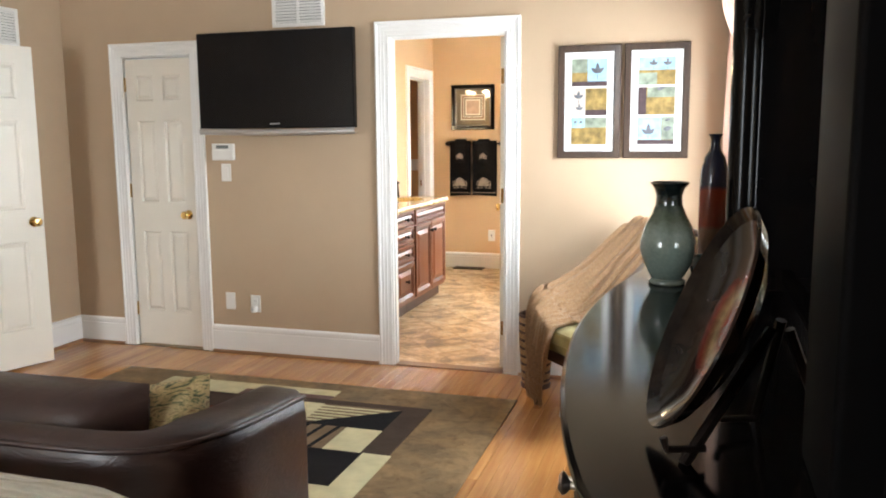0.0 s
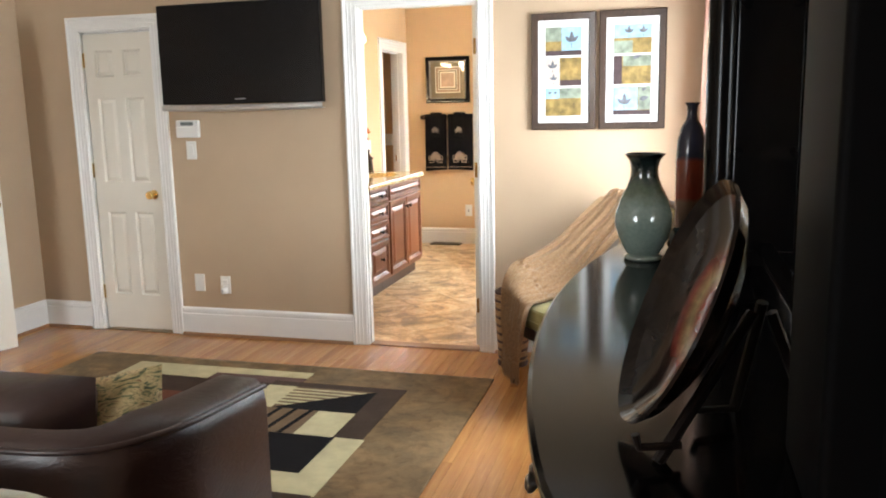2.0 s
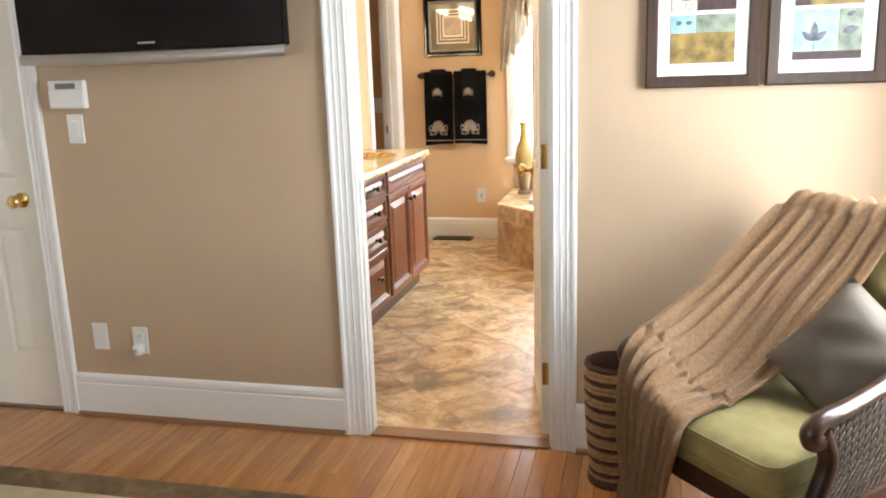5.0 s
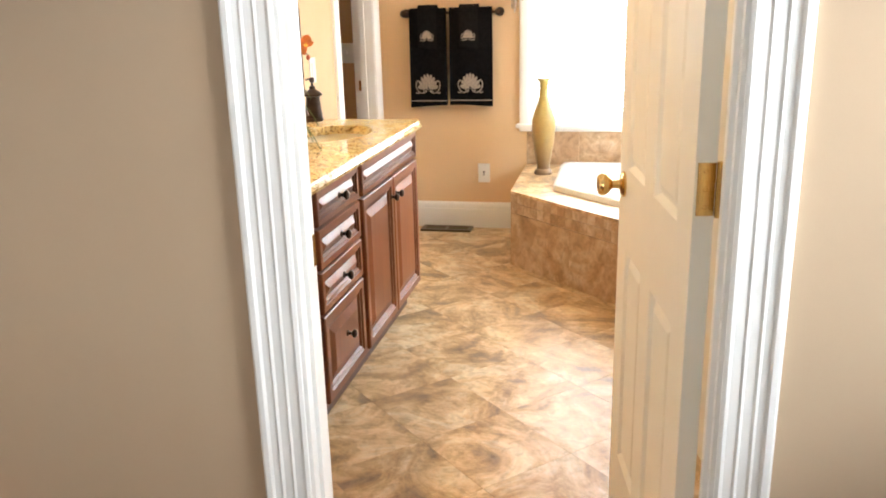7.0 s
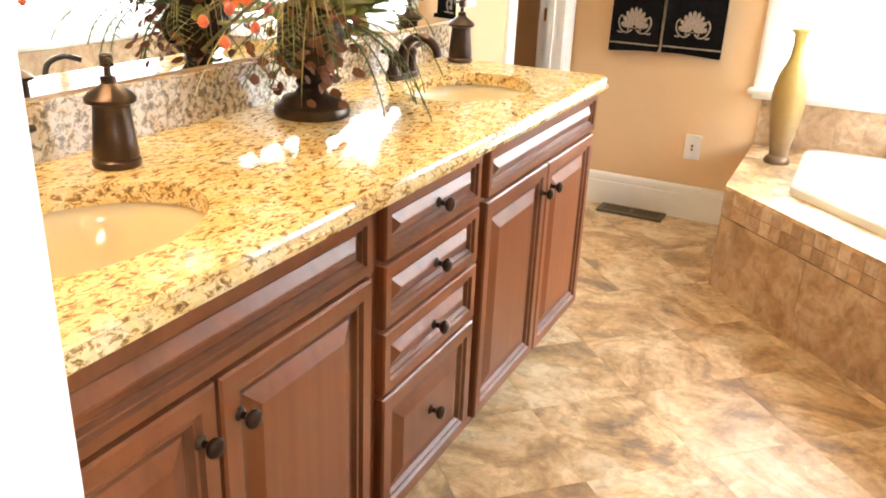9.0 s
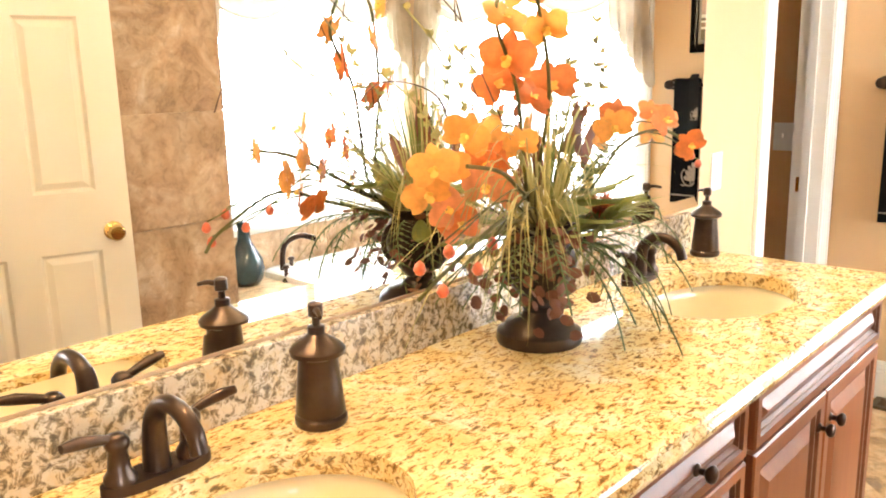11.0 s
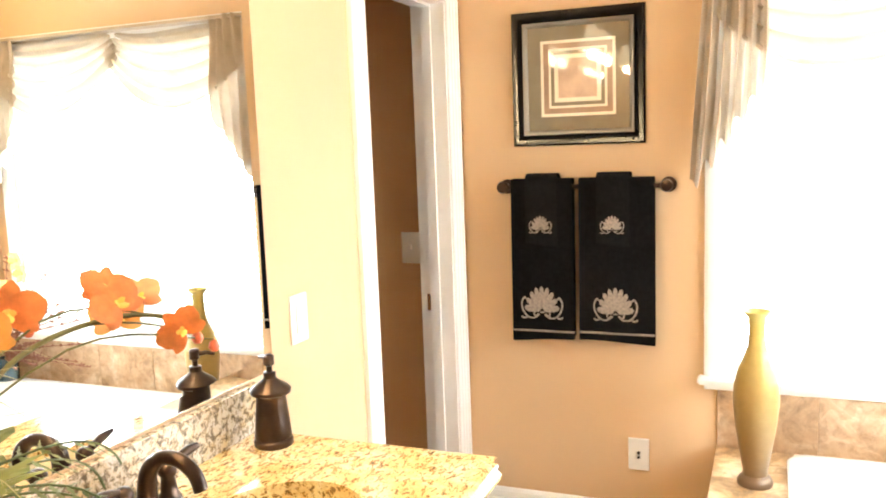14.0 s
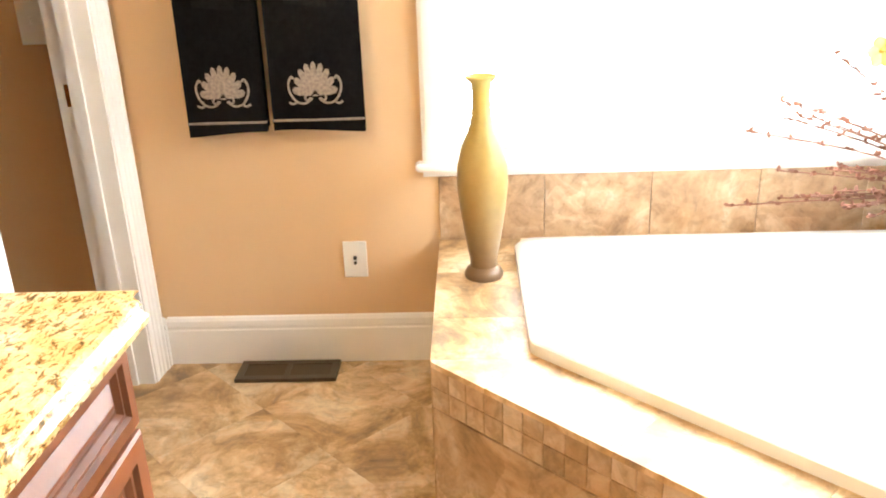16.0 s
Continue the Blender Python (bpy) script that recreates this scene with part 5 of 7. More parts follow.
rect(R_DARK, -1.012, -0.872, 2.985, 3.577)
rect(R_CREAM, -1.625, -1.462, 3.272, 3.577)
block(R_BROWN, [(-1.462, 3.272), (-1.022, 3.577), (-1.462, 3.577)])
for i in range(6):
    y0 = 3.315 + i * 0.043
    f = lambda y: -1.462 + (y - 3.272) / 0.305 * 0.44
    block(R_CREAM, [(-1.461, y0), (f(y0), y0), (f(min(y0 + 0.02, 3.575)), y0 + 0.02), (-1.461, y0 + 0.02)], 0.0165)
block(R_BLACK, [(-1.462, 3.272), (-1.012, 3.272), (-1.012, 3.577), (-1.022, 3.577)])
rect(R_BROWN, -1.625, -1.205, 2.98, 3.272)
for i in range(5):
    x = -1.62 + i * 0.083
    block(R_BLACK, [(x, 2.985), (x + 0.022, 2.985), (x + 0.055, 3.268), (x + 0.033, 3.268)], 0.0165)
rect(R_CREAM, -1.205, -1.012, 2.98, 3.272)
rect(R_BROWN, -1.625, -1.36, 2.61, 2.98)
rect(R_BLACK, -1.36, -1.0, 2.61, 2.985)
rect(R_CREAM, -1.0, -0.86, 2.44, 2.985)
rect(R_CREAM, -1.36, -1.0, 2.44, 2.61)
rect(R_DARK, -2.58, -0.87, 1.75, 2.44)

# television
tv = thing("television", "black flat-screen television on the wall, switched off", "television", pose(-2.10, W0, 1.80, 0, 0, 0))
part("bracket", box(-0.25, 0.25, -0.06, 0, -0.15, 0.15), M_BLACK, tv)
part("back_shell", box(-0.50, 0.50, -0.10, -0.055, -0.27, 0.28, 0.02), M_BLACK, tv)
part("bezel", box(-0.540, 0.540, -0.142, -0.095, -0.288, 0.312, 0.008), M_SCREEN, tv)
part("screen", box(-0.505, 0.505, -0.1432, -0.139, -0.240, 0.278), M_SCREEN, tv, "dark glossy screen")
bm = sheet([[(x, -0.140 - d, z - 0.010 * math.cos(x * 2.6)) for x in [-0.54 + 1.08 * i / 24 for i in range(25)]] for d, z in ((-0.04, -0.318), (0.006, -0.322), (0.012, -0.308), (0.011, -0.290), (0.003, -0.283))])
part("speaker_strip", bm, M_SILVER, tv, "silver curved speaker strip", 60)
part("logo", box(-0.035, 0.035, -0.1445, -0.1425, -0.262, -0.256), M_SILVER, tv, "small silver maker's mark")

# two framed leaf prints
M_FRAME = wood_mat("brown_picture_frame", (0.028, 0.016, 0.011), (0.075, 0.044, 0.028), "Z", 0.4, 1.0, 0.2, False)
P_WHITE = plain("white_mat_board", (0.80, 0.80, 0.78), 0.6, coat=0.6, vary=0.02)
P_OCHRE = plain("ochre_print", (0.25, 0.17, 0.05), 0.5, coat=0.8, vary=0.55, scale=22)
P_BLUE = plain("pale_blue_print", (0.30, 0.50, 0.64), 0.5, coat=0.8, vary=0.25, scale=25)
P_GREEN = plain("sage_print", (0.22, 0.26, 0.20), 0.5, coat=0.8, vary=0.45, scale=22)
P_PLUM = plain("plum_print", (0.055, 0.032, 0.035), 0.5, coat=0.8, vary=0.3, scale=30)
P_CREAMP = plain("parchment_print", (0.55, 0.48, 0.42), 0.5, coat=0.8, vary=0.15, scale=30)
P_LEAF = plain("grey_leaf_print", (0.13, 0.13, 0.15), 0.5, coat=0.8, vary=0.4, scale=50)


def leaf_shape(bm, x, z, length, width, ang, y):
    a = radians(ang)
    pts = [(0, 0), (0.25, 0.42), (0.5, 0.5), (0.78, 0.3), (1, 0), (0.78, -0.3), (0.5, -0.5), (0.25, -0.42)]
    bm.faces.new([bm.verts.new((x + length * u * math.cos(a) - width * v * math.sin(a), y, z + length * u * math.sin(a) + width * v * math.cos(a))) for u, v in pts])


def leaf_print(x, panels, label):
    p = thing("framed_print", label, "picture", pose(x, W0, 1.645), group="leaf prints")
    w, h = 0.355, 0.636
    part("frame", frame_bm(w, h, 0.038, 0.026, 0.020), M_FRAME, p, "dark brown wooden frame", 25)
    part("mat_board", box(-w / 2 + 0.03, w / 2 - 0.03, -0.012, -0.001, -h / 2 + 0.03, h / 2 - 0.03), P_WHITE, p, "white mat board")
    for (cells, leaves), zc in zip(panels, (0.165, 0.0, -0.165)):
        pan = part("print_panel", box(-0.100, 0.100, -0.0135, -0.010, zc - 0.0765, zc + 0.0765), P_OCHRE, p)
        for m, x0, x1, z0, z1 in cells:
            part("print_patch", box(x0, x1, -0.0143, -0.0132, zc + z0, zc + z1), m, pan)
        for lx, lz, ln, wd, an in leaves:
            bm = bmesh.new()
            leaf_shape(bm, lx, zc + lz, ln, wd, an, -0.0149)
            part("leaf_motif", bm, P_LEAF, pan, "grey leaf motif")
    return p


tri_leaf = lambda x, z, s: [(x, z, s, s * 0.4, 90), (x, z, s * 0.8, s * 0.35, 140), (x, z, s * 0.8, s * 0.35, 40), (x, z - 0.005, s * 0.5, s * 0.08, 270)]
leaf_print(-0.165, [([(P_GREEN, -0.1, -0.01, 0.0, 0.076), (P_BLUE, -0.01, 0.1, -0.05, 0.076), (P_PLUM, -0.1, 0.1, -0.076, -0.05)], tri_leaf(0.045, -0.005, 0.06)),
                    ([(P_CREAMP, -0.1, -0.02, -0.076, 0.076), (P_PLUM, -0.02, 0.1, -0.076, -0.045)], tri_leaf(-0.06, 0.02, 0.045) + tri_leaf(-0.055, -0.045, 0.035)),
                    ([(P_GREEN, -0.02, 0.1, 0.02, 0.076), (P_BLUE, -0.1, -0.022, 0.02, 0.076)], [(-0.085, 0.05, 0.022, 0.015, 10), (-0.055, 0.05, 0.022, 0.015, 10)])], "brown framed triptych print of leaves, ochre and blue")
leaf_print(0.208, [([(P_BLUE, -0.1, 0.1, 0.005, 0.076), (P_GREEN, -0.1, 0.0, -0.076, -0.01)], tri_leaf(-0.02, 0.03, 0.04) + tri_leaf(0.055, 0.03, 0.04)),
                    ([(P_PLUM, -0.1, -0.055, -0.076, 0.076), (P_GREEN, -0.05, 0.1, 0.02, 0.076)], [(0.0, 0.06, 0.05, 0.02, 20)]),
                    ([(P_BLUE, -0.1, 0.03, -0.05, 0.076), (P_GREEN, 0.033, 0.1, -0.05, 0.076), (P_PLUM, -0.1, 0.1, -0.076, -0.052)], tri_leaf(-0.04, -0.02, 0.062) + [(0.04, 0.005, 0.05, 0.025, 15), (0.05, 0.055, 0.03, 0.015, 20)])], "brown framed triptych print of leaves on pale blue")

# dresser
M_KNOB = plain("brushed_nickel", (0.58, 0.53, 0.47), 0.28, 1.0, vary=0.05)
DY0, DY1, DTOP = 0.66, 2.80, 0.975


def bow(y, inset=0.0):
    """The front line of the dresser."""
    s = (y - DY0) / (DY1 - DY0)
    x = 0.300 - 0.165 * math.sin(math.pi * min(max(s, 0), 1)) ** 0.75
    if s > 0.93:
        x -= 0.045 * (s - 0.93) / 0.07
    return x + inset


def bow_outline(inset, y0, y1, back, n=28):
    ys = [y0 + (y1 - y0) * i / n for i in range(n + 1)]
    return [(bow(y, inset), y) for y in ys] + [(back, y1), (back, y0)]


dresser = thing("dresser", "long black lacquered bow-front dresser with nickel knobs", "dresser")
part("case", prism(bow_outline(0.045, DY0 + 0.03, DY1 - 0.03, 0.715), 0.10, DTOP - 0.040), M_BLACK, dresser, "", 30)
part("plinth", prism(bow_outline(0.060, DY0 + 0.05, DY1 - 0.05, 0.70), 0.0, 0.10), M_BLACK, dresser, "", 30)
bm = bmesh.new()
rings = []
for ins, z in ((0.030, DTOP - 0.044), (0.012, DTOP - 0.037), (0.004, DTOP - 0.028), (0.0, DTOP - 0.016), (0.002, DTOP - 0.006), (0.010, DTOP)):
    rings.append([bm.verts.new((x, y, z)) for x, y in bow_outline(ins, DY0 + ins, DY1 - ins, 0.722 - ins * 0.2)])
for a, b in zip(rings, rings[1:]):
    n = len(a)
    for i in range(n):
        bm.faces.new((a[i], a[(i + 1) % n], b[(i + 1) % n], b[i]))
bm.faces.new(rings[-1])
part("top", bm, M_BLACK, dresser, "polished black top with a moulded edge", 30)
for y0, y1 in ((0.72, 1.72), (1.75, 2.74)):
    for z0, z1 in ((0.80, 0.92), (0.63, 0.785), (0.39, 0.615), (0.13, 0.375)):
        n = 14
        rows = []
        for ins, m in ((0.044, 0.0), (0.034, 0.004), (0.031, 0.014), (0.036, 0.020), (0.036, 0.028), (0.031, 0.034)):
            ys = [y0 + m + (y1 - y0 - 2 * m) * i / n for i in range(n + 1)]
            rows.append([(bow(y, ins), y, z0 + m) for y in ys] + [(bow(y, ins), y, z1 - m) for y in ys[::-1]])
        bm = bmesh.new()
        vs = [[bm.verts.new(p) for p in r] for r in rows]
        k = len(rows[0])
        for a, b in zip(vs, vs[1:]):
            for i in range(k):
                bm.faces.new((a[i], a[(i + 1) % k], b[(i + 1) % k], b[i]))
        for i in range(n):
            bm.faces.new((vs[-1][i], vs[-1][i + 1], vs[-1][k - 2 - i], vs[-1][k - 1 - i]))
        d = part("drawer", bm, M_BLACK, dresser, "", 30)
        for ky in (y0 + 0.26, y0 + 0.63) if y0 < 1 else (y0 + 0.25, y0 + 0.58):
            part("knob", lathe([(0, 0), (0.012, 0), (0.007, 0.006), (0.007, 0.016), (0.016, 0.024), (0.017, 0.030), (0.010, 0.036), (0, 0.037)], 18), M_KNOB, d, "round nickel knob", 45, pose(bow(ky, 0.033), ky, (z0 + z1) / 2, 0, -90, 0))

# dresser mirror
dm = thing("dresser_mirror", "black framed mirror with round columns on the dresser", "mirror")
part("far_column", tube([(0.570, 2.375, DTOP), (0.570, 2.375, 1.955)], 0.052, 24), M_BLACK, dm, "", 60)
part("far_pilaster", box(0.600, 0.698, 2.322, 2.428, DTOP, 1.955, 0.004), M_BLACK, dm)
part("cap", box(0.505, 0.70, 2.31, 2.44, 1.955, 1.985, 0.006), M_BLACK, dm)
part("column_foot", box(0.505, 0.70, 2.31, 2.44, DTOP, DTOP + 0.05, 0.006), M_BLACK, dm)
M_GILT = plain("dull_gilt", (0.30, 0.22, 0.10), 0.4, 0.8)
part("gilt_ring", tube([(0.570 + 0.054 * math.cos(a), 2.375 + 0.054 * math.sin(a), 1.935) for a in (math.tau * i / 24 for i in range(25))], 0.004, 6), M_GILT, dm, "gilt ring", 60)
part("near_column", box(0.585, 0.7385, 0.665, 0.93, DTOP, 1.955, 0.012, 3), M_BLACKM, dm, "", 60)
part("cap", box(0.575, 0.735, 0.69, 0.94, 1.955, 1.985, 0.006), M_BLACK, dm)
part("top_rail", box(0.63, 0.72, 0.81, 2.44, 1.985, 2.10, 0.012), M_BLACK, dm)
part("bottom_rail", box(0.66, 0.715, 0.92, 2.33, DTOP, 1.045, 0.006), M_BLACK, dm)
part("back_board", box(0.700, 0.728, 0.86, 2.40, DTOP, 1.99), M_BLACK, dm)
part("glass", box(0.690, 0.697, 0.92, 2.33, 1.045, 1.985), M_MIRROR, dm, "clear mirror glass")

# tall cabinet at the dresser's near end
tower = thing("tall_cabinet", "tall narrow black lacquered cabinet beside the dresser", "cabinet")
part("body", box(0.640, 0.736, 0.30, 0.652, 0.06, 2.02, 0.006), M_BLACKM, tower)
part("plinth", box(0.650, 0.730, 0.31, 0.645, 0.0, 0.06), M_BLACKM, tower)
part("cornice", box(0.626, 0.736, 0.285, 0.656, 2.02, 2.06, 0.010), M_BLACKM, tower)

# things on the dresser
M_CELADON, _t, _b = nodes_of("celadon_drip_glaze")
_c = coords(_t)
_s = _t.nodes.new("ShaderNodeSeparateXYZ")
_t.links.new(_c, _s.inputs[0])
_w = _t.nodes.new("ShaderNodeMath")
_w.operation = "MULTIPLY_ADD"
_w.inputs[1].default_value = 0.05
_t.links.new(noise_tex(_t, _c, 34, 4, 0.6, 0.5), _w.inputs[0])
_t.links.new(_s.outputs["Z"], _w.inputs[2])
_col = ramp(_t, _w.outputs[0], [(0.02, (0.10, 0.12, 0.10)), (0.06, (0.19, 0.24, 0.21)), (0.19, (0.22, 0.28, 0.25)), (0.24, (0.10, 0.13, 0.09)), (0.29, (0.022, 0.034, 0.028)), (0.34, (0.012, 0.018, 0.018))])
_t.links.new(mix(_t, _col, ramp(_t, noise_tex(_t, _c, 90, 3), [(0.3, (0.75, 0.78, 0.75)), (0.7, (1, 1, 1))]), 0.7, "MULTIPLY"), _b.inputs["Base Color"])
_b.inputs["Roughness"].default_value = 0.12
_b.inputs["Coat Weight"].default_value = 0.6
gv = thing("ceramic_vase", "celadon glazed vase with a dark flared neck", "vase", pose(0.343, 2.375, DTOP))
part("foot", lathe([(0, 0), (0.056, 0), (0.060, 0.006), (0.058, 0.014), (0.050, 0.020), (0, 0.020)], 40), M_CELADON, gv, "", 60)
part("body", lathe([(0.050, 0.020), (0.056, 0.030), (0.078, 0.070), (0.090, 0.115), (0.089, 0.145), (0.076, 0.190), (0.055, 0.230), (0.043, 0.262)], 40), M_CELADON, gv, "", 60)
part("neck", lathe([(0.043, 0.262), (0.041, 0.290), (0.048, 0.315), (0.063, 0.332), (0.061, 0.335), (0.043, 0.316), (0.035, 0.28), (0, 0.24)], 40), M_CELADON, gv, "dark flared neck", 60)
M_BOTTLE, _t, _b = nodes_of("banded_bottle_glaze")
_c = coords(_t)
_s = _t.nodes.new("ShaderNodeSeparateXYZ")
_t.links.new(_c, _s.inputs[0])
_w = _t.nodes.new("ShaderNodeMath")
_w.operation = "MULTIPLY_ADD"
_w.inputs[1].default_value = 0.02
_t.links.new(noise_tex(_t, _c, 40, 3), _w.inputs[0])
_t.links.new(_s.outputs["Z"], _w.inputs[2])
_col = ramp(_t, _w.outputs[0], [(0.0, (0.06, 0.04, 0.03)), (0.16, (0.16, 0.08, 0.05)), (0.175, (0.20, 0.035, 0.02)), (0.30, (0.17, 0.03, 0.018)), (0.315, (0.02, 0.022, 0.04)), (0.48, (0.012, 0.014, 0.024))])
_t.links.new(_col, _b.inputs["Base Color"])
_b.inputs["Roughness"].default_value = 0.15
bt = thing("tall_bottle", "tall glazed bottle banded navy, red and brown", "bottle", pose(0.488, 2.70, DTOP))
part("body", lathe([(0, 0), (0.044, 0), (0.049, 0.01), (0.050, 0.10), (0.050, 0.30), (0.047, 0.36), (0.036, 0.405), (0.020, 0.43)], 32), M_BOTTLE, bt, "", 60)
part("neck", lathe([(0.020, 0.43), (0.016, 0.45), (0.018, 0.475), (0.025, 0.484), (0.023, 0.488), (0.010, 0.47), (0, 0.45)], 32), M_BOTTLE, bt, "", 60)
sd = thing("small_dish", "small dark glazed dish behind the vase", "dish", pose(0.462, 2.53, DTOP))
part("bowl", lathe([(0, 0), (0.03, 0), (0.045, 0.02), (0.050, 0.05), (0.040, 0.075), (0.034, 0.07), (0.040, 0.05), (0, 0.02)], 24), M_TEAL, sd, "", 60)

M_PLATE, _t, _b = nodes_of("dark_glass_platter")
_c = coords(_t)
_g = _t.nodes.new("ShaderNodeTexGradient")
_g.gradient_type = "SPHERICAL"
_mp = _t.nodes.new("ShaderNodeMapping")
_mp.inputs["Scale"].default_value = (7, 7, 7)
_t.links.new(_c, _mp.inputs[0])
_t.links.new(_mp.outputs[0], _g.inputs[0])
_col = ramp(_t, _g.outputs[0], [(0.0, (0.02, 0.014, 0.011)), (0.28, (0.03, 0.016, 0.012)), (0.40, (0.16, 0.03, 0.02)), (0.6, (0.24, 0.16, 0.07)), (0.8, (0.14, 0.02, 0.015))])
_t.links.new(mix(_t, _col, ramp(_t, noise_tex(_t, _c, 24, 4, 0.6, 1.0), [(0.35, (0.3, 0.3, 0.3)), (0.65, (1, 1, 1))]), 0.7, "MULTIPLY"), _b.inputs["Base Color"])
_b.inputs["Roughness"].default_value = 0.10
_b.inputs["Specular IOR Level"].default_value = 0.12
platter = thing("decorative_platter", "dark glossy art-glass platter leaning on an easel", "platter")
m = look((0.475, 0.96, 1.160), (0.475 + 0.91, 0.96 + 0.14, 1.160 - 0.39))
part("dish", lathe([(0, 0.0), (0.06, 0.002), (0.13, 0.014), (0.172, 0.036), (0.172, 0.028), (0.13, 0.005), (0.06, -0.006), (0, -0.008)], 48), M_PLATE, platter, "", 60, m)
part("rim", lathe([(0.1722, 0.036), (0.188, 0.052), (0.190, 0.048), (0.1722, 0.028), (0.1722, 0.036)], 48), M_PLATE, platter, "thin glossy rim", 60, m)
easel = thing("plate_easel", "dark wooden plate easel on the dresser", "easel", pose(0.488, 0.935, DTOP))
M_EASEL = plain("ebonised_wood", (0.012, 0.007, 0.005), 0.4, vary=0.3, spec=0.2)
for a, b in (((-0.075, -0.09, 0.0), (0.050, 0.02, 0.19)), ((0.04, 0.14, 0.0), (0.070, 0.09, 0.19)), ((0.15, 0.10, 0.0), (0.080, 0.07, 0.18))):
    part("leg", tube([a, b], 0.009, 8), M_EASEL, easel)
for y in (-0.075, 0.085):
    part("ledge", tube([(-0.045 + (0.08 if y > 0 else 0), y, 0.022), (-0.10 + (0.08 if y > 0 else 0), y - 0.03, 0.026), (-0.105 + (0.08 if y > 0 else 0), y - 0.032, 0.045)], 0.006, 8), M_EASEL, easel)

# sofa
M_LEATHER, _t, _b = nodes_of("brown_leather")
_c = coords(_t)
_vor = _t.nodes.new("ShaderNodeTexVoronoi")
_vor.inputs["Scale"].default_value = 260
_t.links.new(_c, _vor.inputs["Vector"])
_t.links.new(ramp(_t, noise_tex(_t, _c, 5, 5), [(0.3, (0.030, 0.0145, 0.013)), (0.7, (0.056, 0.028, 0.024))]), _b.inputs["Base Color"])
_b.inputs["Roughness"].default_value = 0.30
_crease = noise_tex(_t, coords(_t, (1, 1, 2.4)), 11, 5, 0.6, 2.0)
_sum = _t.nodes.new("ShaderNodeMath")
_sum.operation = "MULTIPLY_ADD"
_sum.inputs[1].default_value = 0.06
_t.links.new(_vor.outputs["Distance"], _sum.inputs[0])
_t.links.new(_crease, _sum.inputs[2])
bump(_t, _b, _sum.outputs[0], 0.2, 0.010)

sofa = thing("sofa", "brown leather curved-back sofa with piped arms", "sofa")
OUT = smooth_curve([(-2.72, 1.80, 0), (-2.74, 1.45, 0), (-2.62, 1.16, 0), (-2.35, 1.085, 0), (-1.6, 1.08, 0), (-1.05, 1.085, 0), (-0.83, 1.105, 0), (-0.71, 1.175, 0), (-0.655, 1.30, 0), (-0.645, 1.48, 0), (-0.645, 1.70, 0)], 6)


def sofa_wall(z_top, inset, thick, z_low):
    """The sofa's back and arms as one wrapped shell."""
    prof = [(0.02, z_low), (0.0, z_low + 0.05), (0.0, z_top - 0.07), (0.008, z_top - 0.02), (0.03, z_top), (thick - 0.03, z_top + 0.004), (thick, z_top - 0.03), (thick, z_low + 0.2)]
    rows = []
    n = len(OUT)
    for i, p in enumerate(OUT):
        d = (OUT[min(i + 1, n - 1)] - OUT[max(i - 1, 0)]).normalized()
        nr = Vector((-d.y, d.x, 0))
        dip = -0.045 * max(0, (i - n * 0.72) / (n * 0.28)) ** 1.5 - 0.045 * max(0, (n * 0.28 - i) / (n * 0.28)) ** 1.5
        slim = 0.10 if n * 0.2 < i < n * 0.62 else 0.10 + 0.06 * min(1, abs(i - (n * 0.62 if i > n * 0.5 else n * 0.2)) / (n * 0.15))
        rows.append([p + nr * ((o if o < 0.05 else o - thick + slim) + inset) + Vector((0, 0, z + (dip if z > 0.4 else 0))) for o, z in prof])
    bm = sheet(rows)
    vs = list(bm.verts)
    k = len(prof)
    bm.faces.new(vs[:k])
    bm.faces.new(vs[-k:][::-1])
    return bm, rows


bm, rows = sofa_wall(0.775, 0.0, 0.20, 0.06)
part("frame", bm, M_LEATHER, sofa, "", 50)
part("piping", tube([r[3] + (r[3] - r[5]).normalized() * 0.004 for r in rows], 0.008, 8), M_LEATHER, sofa, "leather piping", 60)
part("seat_base", box(-2.56, -0.83, 1.28, 1.82, 0.08, 0.30, 0.03), M_LEATHER, sofa)
for x0, x1 in ((-2.54, -1.70), (-1.69, -0.85)):
    part("seat_cushion", box(x0, x1, 1.42, 1.86, 0.30, 0.46, 0.05, 4), M_LEATHER, sofa, "", 60)


def puff(w, h, d, bulge=1.0, seed=0, wrinkle=0.0):
    """A stuffed cushion, upright in x and z, with pinched corners."""
    rnd = random.Random(seed)
    o = [rnd.uniform(0, 6) for _ in range(4)]
    bm = bmesh.new()
    n = 14
    for side in (-1, 1):
        rows_ = []
        for i in range(n + 1):
            u = -1 + 2 * i / n
            row = []
            for j in range(n + 1):
                v = -1 + 2 * j / n
                k = ((1 - u ** 4) * (1 - v ** 4)) ** 0.55
                pinch = 1 - 0.07 * (u * u * (1 - v * v) + v * v * (1 - u * u)) * bulge
                y = side * d / 2 * k + wrinkle * k * math.sin(7 * u + o[0] + 3 * math.sin(3 * v + o[1]))
                row.append((u * w / 2 * (1 - 0.06 * (1 - v * v) * 0 - 0.05 * (1 - abs(v)) * bulge), y, v * h / 2 * (1 - 0.05 * (1 - abs(u)) * bulge)))
            rows_.append(row)
        sheet(rows_, bm)
    bmesh.ops.remove_doubles(bm, verts=bm.verts, dist=1e-4)
    return bm


